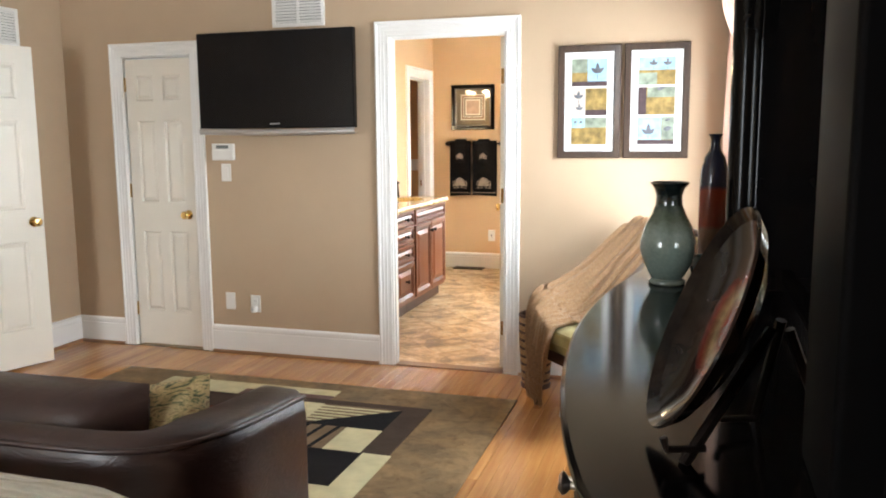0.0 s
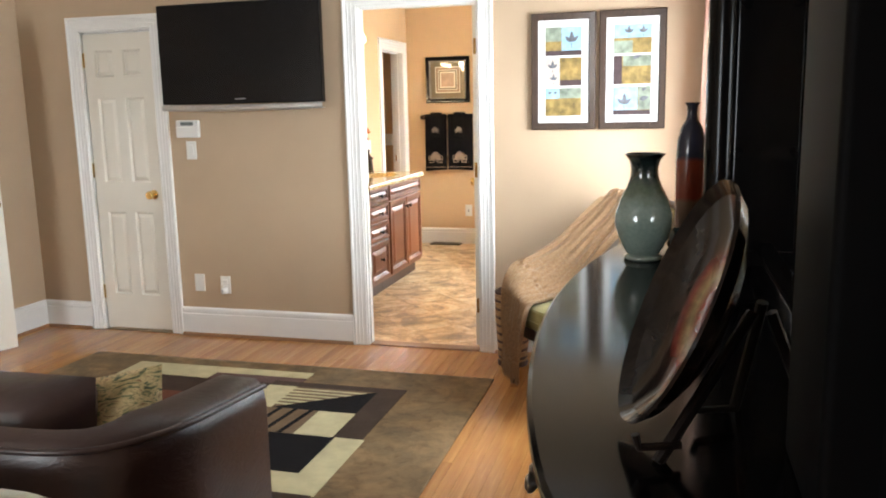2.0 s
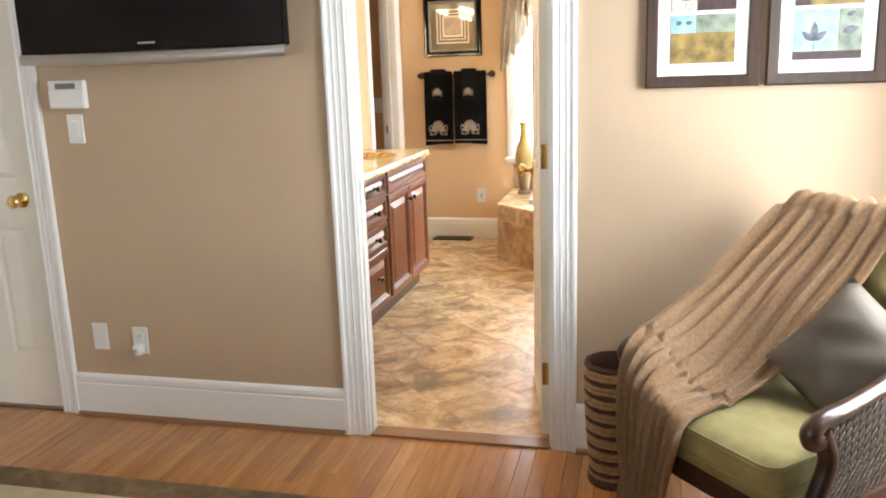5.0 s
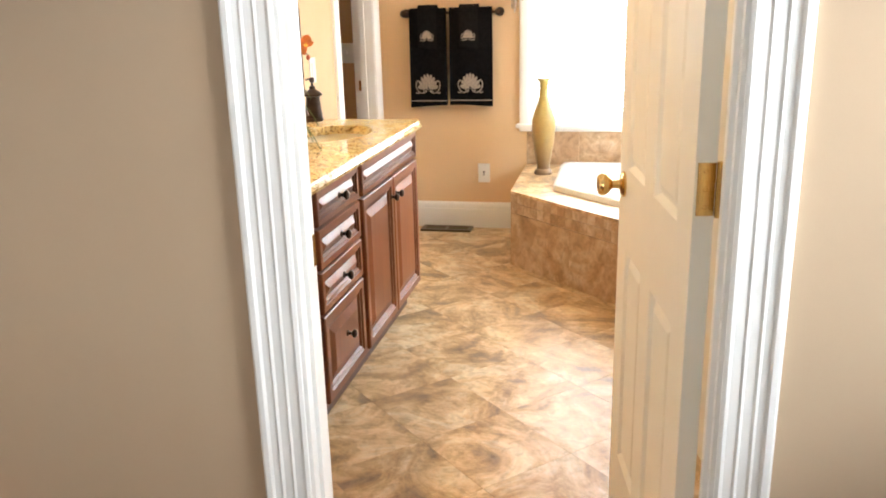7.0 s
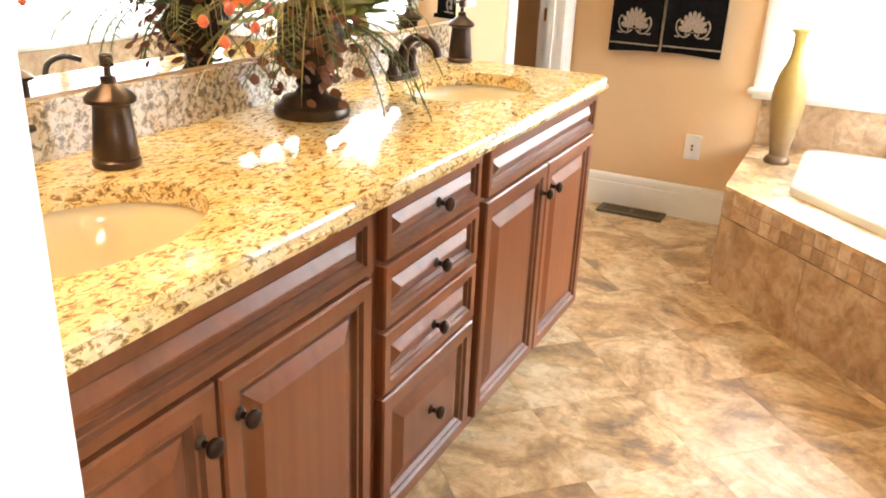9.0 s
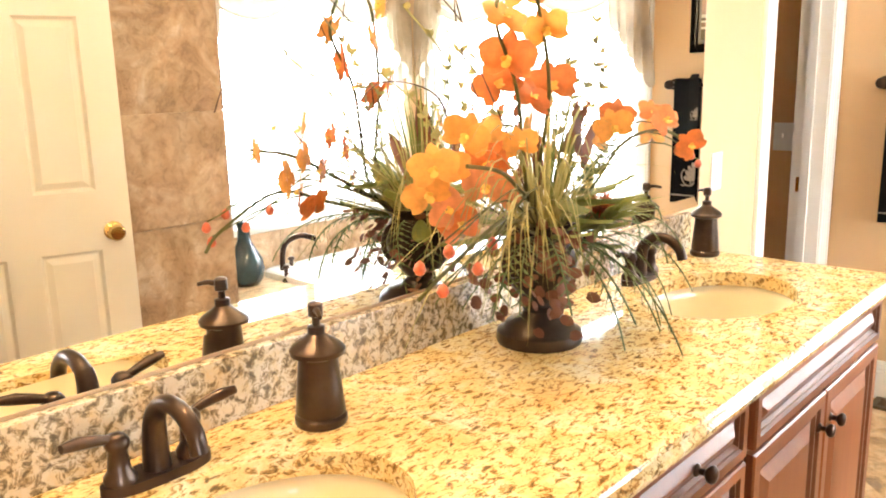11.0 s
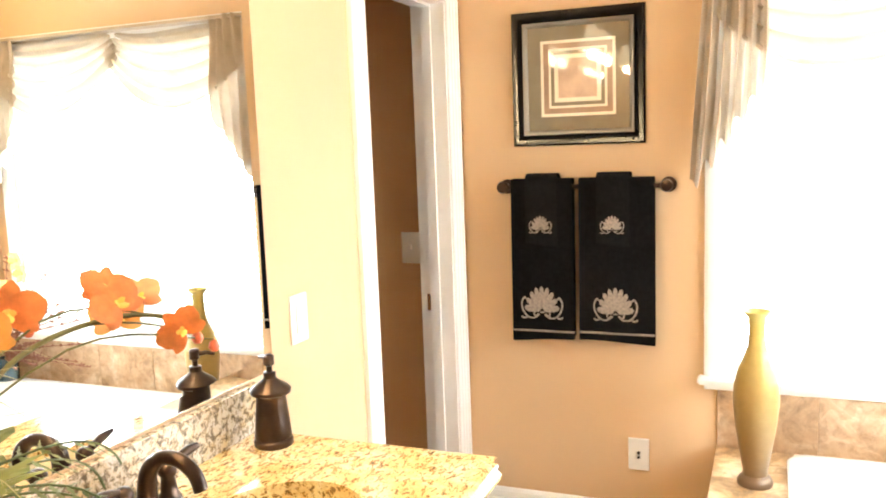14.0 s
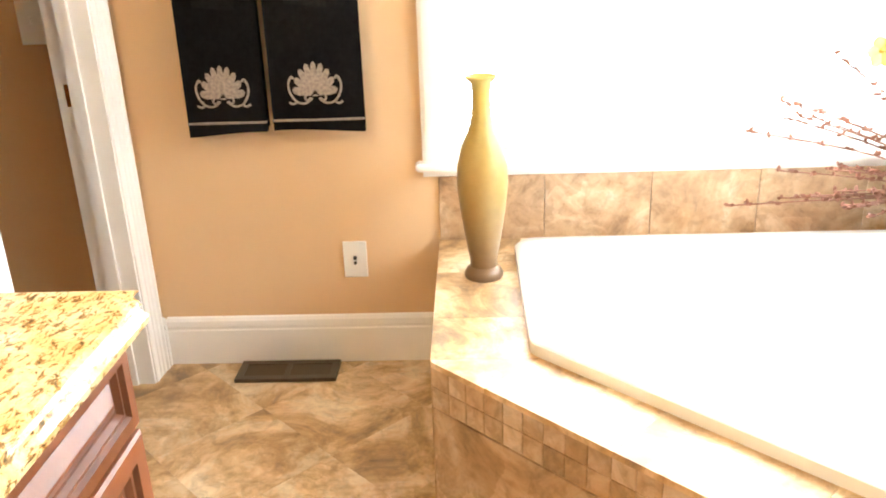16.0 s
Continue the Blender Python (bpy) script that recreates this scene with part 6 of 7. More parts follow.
for x in (-2.20, -1.345):
    c = part("back_cushion", puff(0.84, 0.48, 0.34, 0.4, 3, 0.012), M_LEATHER, sofa, "plump leather back cushion", 60, pose(x, 1.345, 0.590, -6))
M_FLORAL, _t, _b = nodes_of("tropical_print")
_c = coords(_t)
_n1 = noise_tex(_t, coords(_t, (1, 1, 2.2), (0, 25, 0)), 13, 3, 0.55, 3.2)
_n2 = noise_tex(_t, _c, 40, 3, 0.6, 1.0)
_col = ramp(_t, _n1, [(0.34, (0.07, 0.09, 0.045)), (0.43, (0.24, 0.25, 0.12)), (0.48, (0.60, 0.46, 0.22)), (0.58, (0.66, 0.53, 0.28)), (0.66, (0.32, 0.20, 0.09))])
_t.links.new(mix(_t, _col, ramp(_t, _n2, [(0.35, (0.55, 0.52, 0.45)), (0.6, (1, 1, 1))]), 0.6, "MULTIPLY"), _b.inputs["Base Color"])
_b.inputs["Roughness"].default_value = 0.7
fp = thing("throw_pillow", "tropical leaf print throw pillow on the sofa", "pillow", pose(-1.01, 1.43, 0.598, -22, -10, 8))
part("cushion", puff(0.42, 0.40, 0.17, 1.0, 5, 0.006), M_FLORAL, fp, "", 60)

# bed
M_QUILT, _t, _b = nodes_of("cream_quilt")
_c = coords(_t)
_wv = _t.nodes.new("ShaderNodeTexWave")
_wv.inputs["Scale"].default_value = 6.5
_wv.inputs["Distortion"].default_value = 5.0
_wv.inputs["Detail Scale"].default_value = 1.4
_wv.bands_direction = "Y"
_t.links.new(_c, _wv.inputs["Vector"])
_t.links.new(ramp(_t, noise_tex(_t, _c, 9, 4), [(0.3, (0.70, 0.66, 0.54)), (0.7, (0.84, 0.82, 0.72))]), _b.inputs["Base Color"])
_b.inputs["Roughness"].default_value = 0.6
bump(_t, _b, _wv.outputs["Fac"], 0.8, 0.03)
bed = thing("bed", "bed with a quilted cream coverlet", "bed")
outl = lambda ins, r: rounded([(-2.60, -1.25), (-0.55, -1.25), (-0.55, 0.985), (-2.60, 0.985)], ins, r, 6)
bm = bmesh.new()
rings = [[bm.verts.new((x, y, z)) for x, y in outl(i, r)] for i, r, z in ((-0.01, 0.16, 0.20), (0.0, 0.16, 0.45), (0.0, 0.16, 0.67), (0.02, 0.15, 0.73), (0.06, 0.13, 0.765), (0.14, 0.10, 0.782), (0.4, 0.05, 0.790))]
for a, b in zip(rings, rings[1:]):
    for i in range(len(a)):
        bm.faces.new((a[i], a[(i + 1) % len(a)], b[(i + 1) % len(b)], b[i]))
bm.faces.new(rings[-1])
part("coverlet", bm, M_QUILT, bed, "", 60)
part("base", box(-2.52, -0.68, -1.18, 0.88, 0.0, 0.30), M_WALNUT, bed)


# ---------- armchair corner ----------
M_VELVET = plain("chartreuse_velvet", (0.31, 0.26, 0.10), 0.85, vary=0.16, scale=14, grain=600, relief=0.3)
M_VELVET.node_tree.nodes["Principled BSDF"].inputs["Sheen Weight"].default_value = 0.12
M_CANE = plain("dark_cane", (0.075, 0.055, 0.042), 0.4, vary=0.2)
M_CHENILLE = plain("taupe_chenille", (0.33, 0.195, 0.10), 0.85, vary=0.22, scale=90, grain=300, relief=1.0, depth=0.006, spec=0.15)
M_CHENILLE.node_tree.nodes["Principled BSDF"].inputs["Sheen Weight"].default_value = 0.2
M_SATIN = plain("pewter_satin", (0.15, 0.125, 0.10), 0.55, vary=0.12, scale=10, grain=300, relief=0.1, spec=0.2)

CH = pose(0.022, 3.820, 0, 0, 0, -49.6) @ Matrix.Scale(0.965, 4)
chair = thing("armchair", "walnut armchair with cane sides and tufted chartreuse velvet", "armchair", CH)
for x in (-0.31, 0.31):
    leg = [(0, 0), (0.013, 0), (0.016, 0.012), (0.013, 0.03), (0.015, 0.05), (0.023, 0.22), (0.026, 0.262), (0.020, 0.270), (0.030, 0.280), (0.031, 0.292), (0.024, 0.298), (0.030, 0.306), (0.030, 0.34), (0, 0.34)]
    part("leg", lathe(leg, 16, at=(x, -0.25, 0)), M_WALNUT, chair, "turned tapered front leg", 40)
for x in (-0.24, 0.24):
    part("leg", tube([(x, 0.33, 0.0), (x, 0.30, 0.10), (x, 0.265, 0.22), (x, 0.25, 0.36)], [0.016, 0.019, 0.024, 0.027], 10), M_WALNUT, chair, "splayed rear leg", 50)
rail_out = [(-0.335, -0.28), (0.335, -0.28), (0.30, 0.26), (-0.30, 0.26)]
part("seat_frame", prism(rounded(rail_out, 0, 0.05, 4), 0.305, 0.365), M_WALNUT, chair, "", 40)


def cushion(outline, r, z0, z1, puffy):
    bm = bmesh.new()
    rings_ = [[bm.verts.new((x, y, z)) for x, y in rounded(outline, i, r, 5)] for i, z in ((0.012, z0), (0.0, z0 + 0.012), (0.0, z1 - 0.014), (0.012, z1), (0.08, z1 + puffy), (0.18, z1 + puffy * 1.3))]
    for a, b in zip(rings_, rings_[1:]):
        for i in range(len(a)):
            bm.faces.new((a[i], a[(i + 1) % len(a)], b[(i + 1) % len(b)], b[i]))
    bm.faces.new(rings_[-1])
    return bm


part("seat_platform", cushion([(-0.285, -0.285), (0.285, -0.285), (0.26, 0.24), (-0.26, 0.24)], 0.04, 0.362, 0.422, 0.0), M_VELVET, chair, "", 40)
sc = part("seat_cushion", cushion([(-0.285, -0.325), (0.285, -0.325), (0.26, 0.22), (-0.26, 0.22)], 0.04, 0.423, 0.500, 0.014), M_VELVET, chair, "loose piped velvet seat cushion", 40)
for z in (0.428, 0.496):
    o = rounded([(-0.285, -0.325), (0.285, -0.325), (0.26, 0.22), (-0.26, 0.22)], 0.001, 0.04, 5)
    part("piping", tube([(x, y, z) for x, y in o + o[:1]], 0.0045, 6), M_VELVET, sc, "", 60)
# back: frame and buttoned upholstery
BT = 1.00
lean = lambda z: 0.245 + (z - 0.40) * 0.22
for x in (-0.275, 0.275):
    part("back_post", tube([(x * 0.92, 0.245, 0.34), (x * 0.97, lean(0.6), 0.6), (x, lean(0.85), 0.85), (x * 1.02, lean(BT), BT)], [0.024, 0.021, 0.019, 0.021], 10), M_WALNUT, chair, "", 50)
part("top_rail", tube([(-0.30, lean(BT), BT), (0, lean(BT) + 0.01, BT + 0.012), (0.30, lean(BT), BT)], 0.020, 10), M_WALNUT, chair, "", 50)
part("bottom_rail", tube([(-0.26, lean(0.5), 0.50), (0.26, lean(0.5), 0.50)], 0.018, 8), M_WALNUT, chair)
BUTTONS = [(bx, bz) for r, bz in enumerate((0.62, 0.74, 0.86)) for bx in ((-0.15, 0.0, 0.15) if r % 2 == 0 else (-0.075, 0.075))]
rows = []
for j in range(33):
    z = 0.50 + (BT - 0.52) * j / 32
    row = []
    for i in range(41):
        x = -0.262 + 0.524 * i / 40
        e = min(1, (0.262 - abs(x)) / 0.03, (j + 0.01) / 2.5, (32.01 - j) / 2.5) ** 0.5 if 0 < i < 40 and 0 < j < 32 else 0
        dent = sum(0.024 * math.exp(-((x - bx) ** 2 + (z - bz) ** 2) / 0.0011) for bx, bz in BUTTONS)
        crease = 0.0
        for bx, bz in BUTTONS:
            for sx in (-1, 1):
                for szz in (-1, 1):
                    ux, uz = sx * 0.53, szz * 0.85
                    s = (x - bx) * ux + (z - bz) * uz
                    q = abs((x - bx) * uz - (z - bz) * ux)
                    if 0 < s < 0.13:
                        crease = max(crease, 0.009 * math.exp(-(q / 0.010) ** 2))
        row.append((x, lean(z) - 0.052 * e + (dent + crease) * e, z))
    rows.append(row)
back = part("back_upholstery", sheet(rows), M_VELVET, chair, "button-tufted velvet back", 60)
part("back_panel", sheet([[(x, lean(z) + 0.012, z) for x in (-0.262, 0.262)] for z in (0.5, BT - 0.02)]), M_VELVET, chair)
for bx, bz in BUTTONS:
    part("button", lathe([(0, 0.008), (0.007, 0.006), (0.011, 0.0)], 10), M_VELVET, back, "", 60, pose(bx, lean(bz) - 0.030, bz, 90))
# arms with scrolled fronts and woven cane panels
for s in (-1, 1):
    arm = smooth_curve([(s * 0.285, lean(0.78) - 0.01, 0.775), (s * 0.305, 0.18, 0.715), (s * 0.325, 0.0, 0.665), (s * 0.335, -0.15, 0.640), (s * 0.335, -0.235, 0.628), (s * 0.335, -0.268, 0.605), (s * 0.335, -0.258, 0.580), (s * 0.335, -0.238, 0.583)], 5)
    n = len(arm)
    part("arm", tube(arm, [0.017 + 0.008 * min(1, i / (n * 0.6)) for i in range(n)], 10), M_WALNUT, chair, "walnut arm with a scrolled end", 60)
    post = smooth_curve([(s * 0.335, -0.235, 0.60), (s * 0.335, -0.20, 0.52), (s * 0.33, -0.225, 0.43), (s * 0.32, -0.25, 0.335)], 5)
    part("arm_post", tube(post, 0.024, 10), M_WALNUT, chair, "", 60)
    bm = bmesh.new()

    def side(u, v):
        """A point of the cane panel: u from front to back, v from bottom to top."""
        y = -0.205 + u * (0.44 + 0.03 * v)
        lo, hi = 0.37, 0.632 + 0.135 * u ** 1.5
        return Vector((s * (0.328 - 0.045 * u), y, lo + (hi - lo) * v))

    for k in range(17):
        tube([side(k / 16, v / 6) for v in range(7)], 0.0034, 5, bm)
    for k in range(12):
        tube([side(u / 8, (k + 0.3) / 12) for u in range(9)], 0.0034, 5, bm)
    for k in range(-11, 17):
        pts = [(k / 16 + q / 11 * 0.69, q / 11) for q in range(12)]
        pts = [p for p in pts if 0 <= p[0] <= 1]
        if len(pts) > 1:
            tube([side(*p) + Vector((s * 0.003, 0, 0)) for p in pts], 0.0028, 4, bm)
            tube([side(1 - p[0], p[1]) - Vector((s * 0.003, 0, 0)) for p in pts], 0.0028, 4, bm)
    part("cane_panel", bm, M_CANE, chair, "woven open cane side panel")

pw = thing("throw_pillow", "pewter satin pillow leaning in the armchair", "pillow", CH @ pose(0.155, 0.105, 0.650, -24, 34, 6))
part("cushion", puff(0.33, 0.33, 0.14, 1.0, 9, 0.007), M_SATIN, pw, "", 60)

# throw over the back, the far arm and the seat
thr = thing("throw_blanket", "fringed taupe chenille throw draped over the armchair", "blanket", CH)
KEY = [((-0.272, 0.43, 0.800), (0.13, 0.43, 0.80)),
       ((-0.277, 0.415, 0.980), (0.135, 0.415, 0.98)),
       ((-0.282, 0.375, 1.045), (0.13, 0.375, 1.045)),
       ((-0.297, 0.315, 1.000), (0.115, 0.315, 0.985)),
       ((-0.317, 0.22, 0.918), (0.085, 0.24, 0.85)),
       ((-0.337, 0.08, 0.803), (0.03, 0.12, 0.70)),
       ((-0.347, -0.06, 0.728), (0.01, 0.0, 0.59)),
       ((-0.320, -0.18, 0.696), (0.005, -0.12, 0.545)),
       ((-0.300, -0.27, 0.678), (0.01, -0.26, 0.535)),
       ((-0.285, -0.325, 0.585), (0.015, -0.352, 0.515)),
       ((-0.265, -0.345, 0.450), (-0.005, -0.375, 0.42)),
       ((-0.255, -0.35, 0.320), (-0.03, -0.380, 0.30)),
       ((-0.245, -0.352, 0.240), (-0.05, -0.382, 0.20))]
la, ra = smooth_curve([k[0] for k in KEY], 5), smooth_curve([k[1] for k in KEY], 5)
NC = 110
rows = []
for i, (a, b) in enumerate(zip(la, ra)):
    d = (la[min(i + 1, len(la) - 1)] - la[max(i - 1, 0)]).normalized()
    across = (b - a).normalized()
    nr = across.cross(d).normalized()
    if nr.y > 0.2 and i > 14:
        nr = -nr
    if i > 14 and nr.z < 0 and nr.y > 0:
        nr = -nr
    t = i / (len(la) - 1)
    sag = 0.05 * math.sin(math.pi * min(1, max(0, (t - 0.3) / 0.45)))
    row = []
    for j in range(NC + 1):
        s = j / NC
        p = a.lerp(b, s)
        # the cloth sinks between the arm and the seat
        drop = 0.0
        if 0.38 < t < 0.74:
            drop = -(0.055 * math.sin(math.pi * max(0, s - 0.2) / 0.8) ** 1.5) * math.sin(math.pi * (t - 0.38) / 0.36)
        fold = 0.013 * math.sin(s * 46 + 1.6 * math.sin(t * 5) + 2.2 * noise.noise(Vector((s * 3, t * 3, 7)))) + 0.006 * math.sin(s * 88 + t * 5 + 2 * noise.noise(Vector((s * 5, t * 4, 3)))) + 0.010 * noise.noise(Vector((s * 9, t * 5, 2)))
        fold *= 0.6 + 0.9 * abs(t - 0.25)
        row.append(p + nr * fold + Vector((0, 0, drop)) + Vector((0, 0, 0.004 * noise.noise(p * 9))))
    rows.append(row)
bm = sheet(rows)
th_ob = part("cloth", bm, M_CHENILLE, thr, "", 60)
sol = th_ob.modifiers.new("thickness", "SOLIDIFY")
sol.thickness = 0.008
rnd = random.Random(4)
bm = bmesh.new()
for j in range(NC):
    for k in range(2):
        p = rows[-1][j].lerp(rows[-1][j + 1], k / 2 + 0.2)
        q = [p, p + Vector((rnd.uniform(-0.006, 0.006), rnd.uniform(-0.006, 0.002), -0.045)), p + Vector((rnd.uniform(-0.012, 0.012), rnd.uniform(-0.010, 0.004), rnd.uniform(-0.085, -0.12)))]
        tube(q, [0.004, 0.0035, 0.002], 5, bm)
for i in range(len(rows) - 20, len(rows), 1):
    p = rows[i][0]
    tube([p, p + Vector((-0.008, rnd.uniform(-0.01, 0.01), -0.05)), p + Vector((-0.004, rnd.uniform(-0.015, 0.015), -0.10))], [0.004, 0.0035, 0.002], 5, bm)
part("fringe", bm, M_CHENILLE, thr, "knotted fringe", 60)

# basket beside the chair
M_WICK1, M_WICK2 = plain("tan_wicker", (0.38, 0.22, 0.10), 0.6, vary=0.25, scale=60, grain=200, relief=0.6), plain("dark_wicker", (0.07, 0.028, 0.016), 0.6, vary=0.25, scale=60, grain=200, relief=0.6)
bk = thing("wicker_basket", "tall round basket striped tan and dark brown", "basket", pose(-0.425, 4.215, 0))
part("foot", lathe([(0, 0), (0.085, 0), (0.088, 0.02), (0.080, 0.03), (0, 0.03)], 28), M_WICK2, bk, "", 50)
NB = 26
for i in range(NB):
    z = 0.032 + i * 0.0158
    r = 0.074 + 0.020 * math.sin(min(1.0, i / NB * 1.1) * 1.5)
    part("coil", tube([(r * math.cos(a), r * math.sin(a), z + 0.0022 * math.sin(a * 9 + i * 3.1)) for a in (math.tau * k / 28 for k in range(29))], 0.0088, 6), M_WICK2 if i % 3 == 1 else M_WICK1, bk, "", 60)
part("lining", lathe([(0, 0.03), (0.066, 0.04), (0.086, 0.43), (0.088, 0.44)], 24), M_WICK2, bk, "", 60)

# curtains at the bedroom window
M_SHEER, _t, _b = nodes_of("rose_taupe_curtain")
_c = coords(_t, (1, 30, 0.6))
_t.links.new(ramp(_t, noise_tex(_t, _c, 2.0, 3), [(0.35, (0.30, 0.16, 0.12)), (0.65, (0.46, 0.30, 0.24))]), _b.inputs["Base Color"])
_b.inputs["Roughness"].default_value = 0.6
_tr = _t.nodes.new("ShaderNodeBsdfTranslucent")
_tr.inputs[0].default_value = (0.55, 0.36, 0.28, 1)
_mx = _t.nodes.new("ShaderNodeMixShader")
_mx.inputs[0].default_value = 0.35
_t.links.new(_b.outputs[0], _mx.inputs[1])
_t.links.new(_tr.outputs[0], _mx.inputs[2])
_t.links.new(_mx.outputs[0], _t.nodes["Material Output"].inputs[0])


def curtain(y0, y1, x, folds, depth, label):
    c = thing("curtain", label, "curtain", group="bedroom curtains")
    rows_ = []
    for j in range(18):
        z = 0.02 + 2.26 * j / 17
        row = []
        for i in range(folds * 10 + 1):
            s = i / (folds * 10)
            row.append((x + depth * math.sin(s * folds * math.tau) * (0.75 + 0.25 * math.sin(j * 0.5 + i)) - 0.02 * math.sin(z * 1.5), y0 + (y1 - y0) * s, z))
        rows_.append(row)
    part("panel", sheet(rows_), M_SHEER, c, "", 60)
    return c


curtain(4.06, 4.36, 0.605, 4, 0.030, "rose-taupe striped curtain panel hanging to the floor")
curtain(2.92, 3.40, 0.640, 6, 0.030, "rose-taupe striped curtain panel hanging to the floor")
rod = thing("curtain_rod", "dark curtain rod above the bedroom window", "curtain rod")
part("pole", tube([(0.62, 2.85, 2.30), (0.62, 4.38, 2.30)], 0.012, 10), M_WALNUT, rod)
for y in (2.90, 4.34):
    part("bracket", tube([(0.62, y, 2.30), (0.74, y, 2.30)], 0.009, 8), M_WALNUT, rod)
scarf = thing("scarf_valance", "gathered rose scarf valance at the curtain rod", "valance")
rows = []
for j in range(15):
    t = j / 14
    row = []
    for i in range(31):
        s = i / 30
        row.append((0.585 - 0.05 * math.sin(math.pi * t) + 0.012 * math.sin(s * 40 + t * 3), 2.86 + 1.50 * s, 2.32 - (0.12 + 0.20 * abs(math.cos(s * math.pi * 1.5))) * t * 1.25))
    rows.append(row)
part("cloth", sheet(rows), M_SHEER, scarf, "", 60)


# ---------- flowers ----------
ROOM[0] = BATH


def translucent(name, color, glow, rough=0.5, vary=0.2, scale=30, fac=0.35):
    m = plain(name, color, rough, vary=vary, scale=scale, grain=80, relief=0.1)
    t = m.node_tree
    tr = t.nodes.new("ShaderNodeBsdfTranslucent")
    tr.inputs[0].default_value = (*glow, 1)
    mx = t.nodes.new("ShaderNodeMixShader")
    mx.inputs[0].default_value = fac
    t.links.new(t.nodes["Principled BSDF"].outputs[0], mx.inputs[1])
    t.links.new(tr.outputs[0], mx.inputs[2])
    t.links.new(mx.outputs[0], t.nodes["Material Output"].inputs[0])
    return m


M_PETAL = translucent("orange_petal", (0.66, 0.19, 0.055), (0.80, 0.28, 0.08), vary=0.35, scale=45, fac=0.25)
M_PETAL3 = translucent("peach_petal", (0.70, 0.29, 0.13), (0.85, 0.38, 0.18), vary=0.32, scale=45, fac=0.25)
M_PETAL2 = translucent("golden_petal", (0.76, 0.36, 0.09), (0.88, 0.46, 0.12), vary=0.32, scale=45, fac=0.25)
M_LIP = translucent("yellow_lip", (0.80, 0.50, 0.10), (0.9, 0.6, 0.15))
M_STEM = translucent("olive_stem", (0.12, 0.11, 0.035), (0.2, 0.2, 0.05))
M_TWIG = plain("brown_twig", (0.10, 0.05, 0.028), 0.7, vary=0.3, scale=40)
M_GRASS = translucent("dry_green_blade", (0.36, 0.32, 0.13), (0.5, 0.46, 0.18))
M_FERN = translucent("fern_green", (0.10, 0.13, 0.05), (0.18, 0.23, 0.08))
M_BROAD = translucent("broad_leaf_green", (0.16, 0.18, 0.05), (0.28, 0.32, 0.08))
M_RUSSET = translucent("russet_leaf", (0.20, 0.085, 0.05), (0.28, 0.11, 0.06))
M_BERRY = plain("coral_berry", (0.60, 0.13, 0.06), 0.35, vary=0.3, scale=60)
M_URN = plain("bronzed_urn", (0.045, 0.030, 0.022), 0.3, 0.55, vary=0.4, scale=20, relief=0.15, grain=60)


def petal(bm, c, out, up, length, width, cup=0.2):
    """One rounded, cupped petal from c along out; up is the flower's facing."""
    side = out.cross(up).normalized()
    rows_ = []
    for k in range(6):
        t = k / 5
        w = width * (math.sin(math.pi * (0.12 + 0.80 * t)) ** 0.7) * (1 if k < 5 else 0.45)
        rows_.append([c + out * (length * t) + side * (w * s) + up * (cup * length * (t * t * 0.5 - 0.6 * s * s * 0.35)) for s in (-1, -0.5, 0, 0.5, 1)])
    sheet(rows_, bm)


def orchid(parent, at, face, size, roll, mat):
    """Two broad petals, three sepals and a small lip."""
    up = Vector(face).normalized()
    a = up.orthogonal().normalized()
    z = Vector((0, 0, 1))
    a = (z - up * z.dot(up)).normalized()
    q = Matrix.Rotation(radians(roll), 3, up)
    a = q @ a
    b = up.cross(a)
    c = Vector(at)
    bm = bmesh.new()
    for ang in (90, 210, 330):
        d = a * math.sin(radians(ang)) + b * math.cos(radians(ang))
        petal(bm, c - up * 0.002, d, up, size * 0.95, size * 0.30, 0.10)
    for ang in (20, 160):
        d = a * math.sin(radians(ang)) + b * math.cos(radians(ang))
        petal(bm, c + up * 0.002, d, up, size * 1.05, size * 0.52, 0.14)
    bloom = part("bloom", bm, mat, parent, "orange orchid bloom", 60)
    bm = bmesh.new()
    petal(bm, c + up * 0.004, (-a * 0.8 + up * 0.6).normalized(), (up + a).normalized(), size * 0.42, size * 0.16, 0.5)
    for s in (-1, 1):
        petal(bm, c + up * 0.004, (b * s * 0.8 + up * 0.6).normalized(), up, size * 0.24, size * 0.10, 0.4)
    lathe([(0, 0.0), (size * 0.09, 0.002), (size * 0.07, size * 0.12), (0, size * 0.15)], 8, bm, tuple(c))
    part("lip", bm, M_LIP, bloom, "pale yellow lip", 60)


def blade(bm, base, tip, bend, width, n=8):
    """A narrow arching leaf."""
    base, tip = Vector(base), Vector(tip)
    side = (tip - base).cross(Vector((0.3, 0.2, 1))).normalized()
    if side.length < 0.1:
        side = Vector((1, 0, 0))
    rows_ = []
    for k in range(n + 1):
        t = k / n
        p = base.lerp(tip, t) + Vector(bend) * (4 * t * (1 - t))
        w = width * (1 - t) ** 0.6 * (0.5 + min(1, t * 4) * 0.5)
        rows_.append([p - side * w, p + Vector((0, 0, w * 0.3)), p + side * w])
    sheet(rows_, bm)


def leaf(bm, c, out, up, length, width):
    petal(bm, Vector(c), Vector(out).normalized(), Vector(up).normalized(), length, width, 0.25)


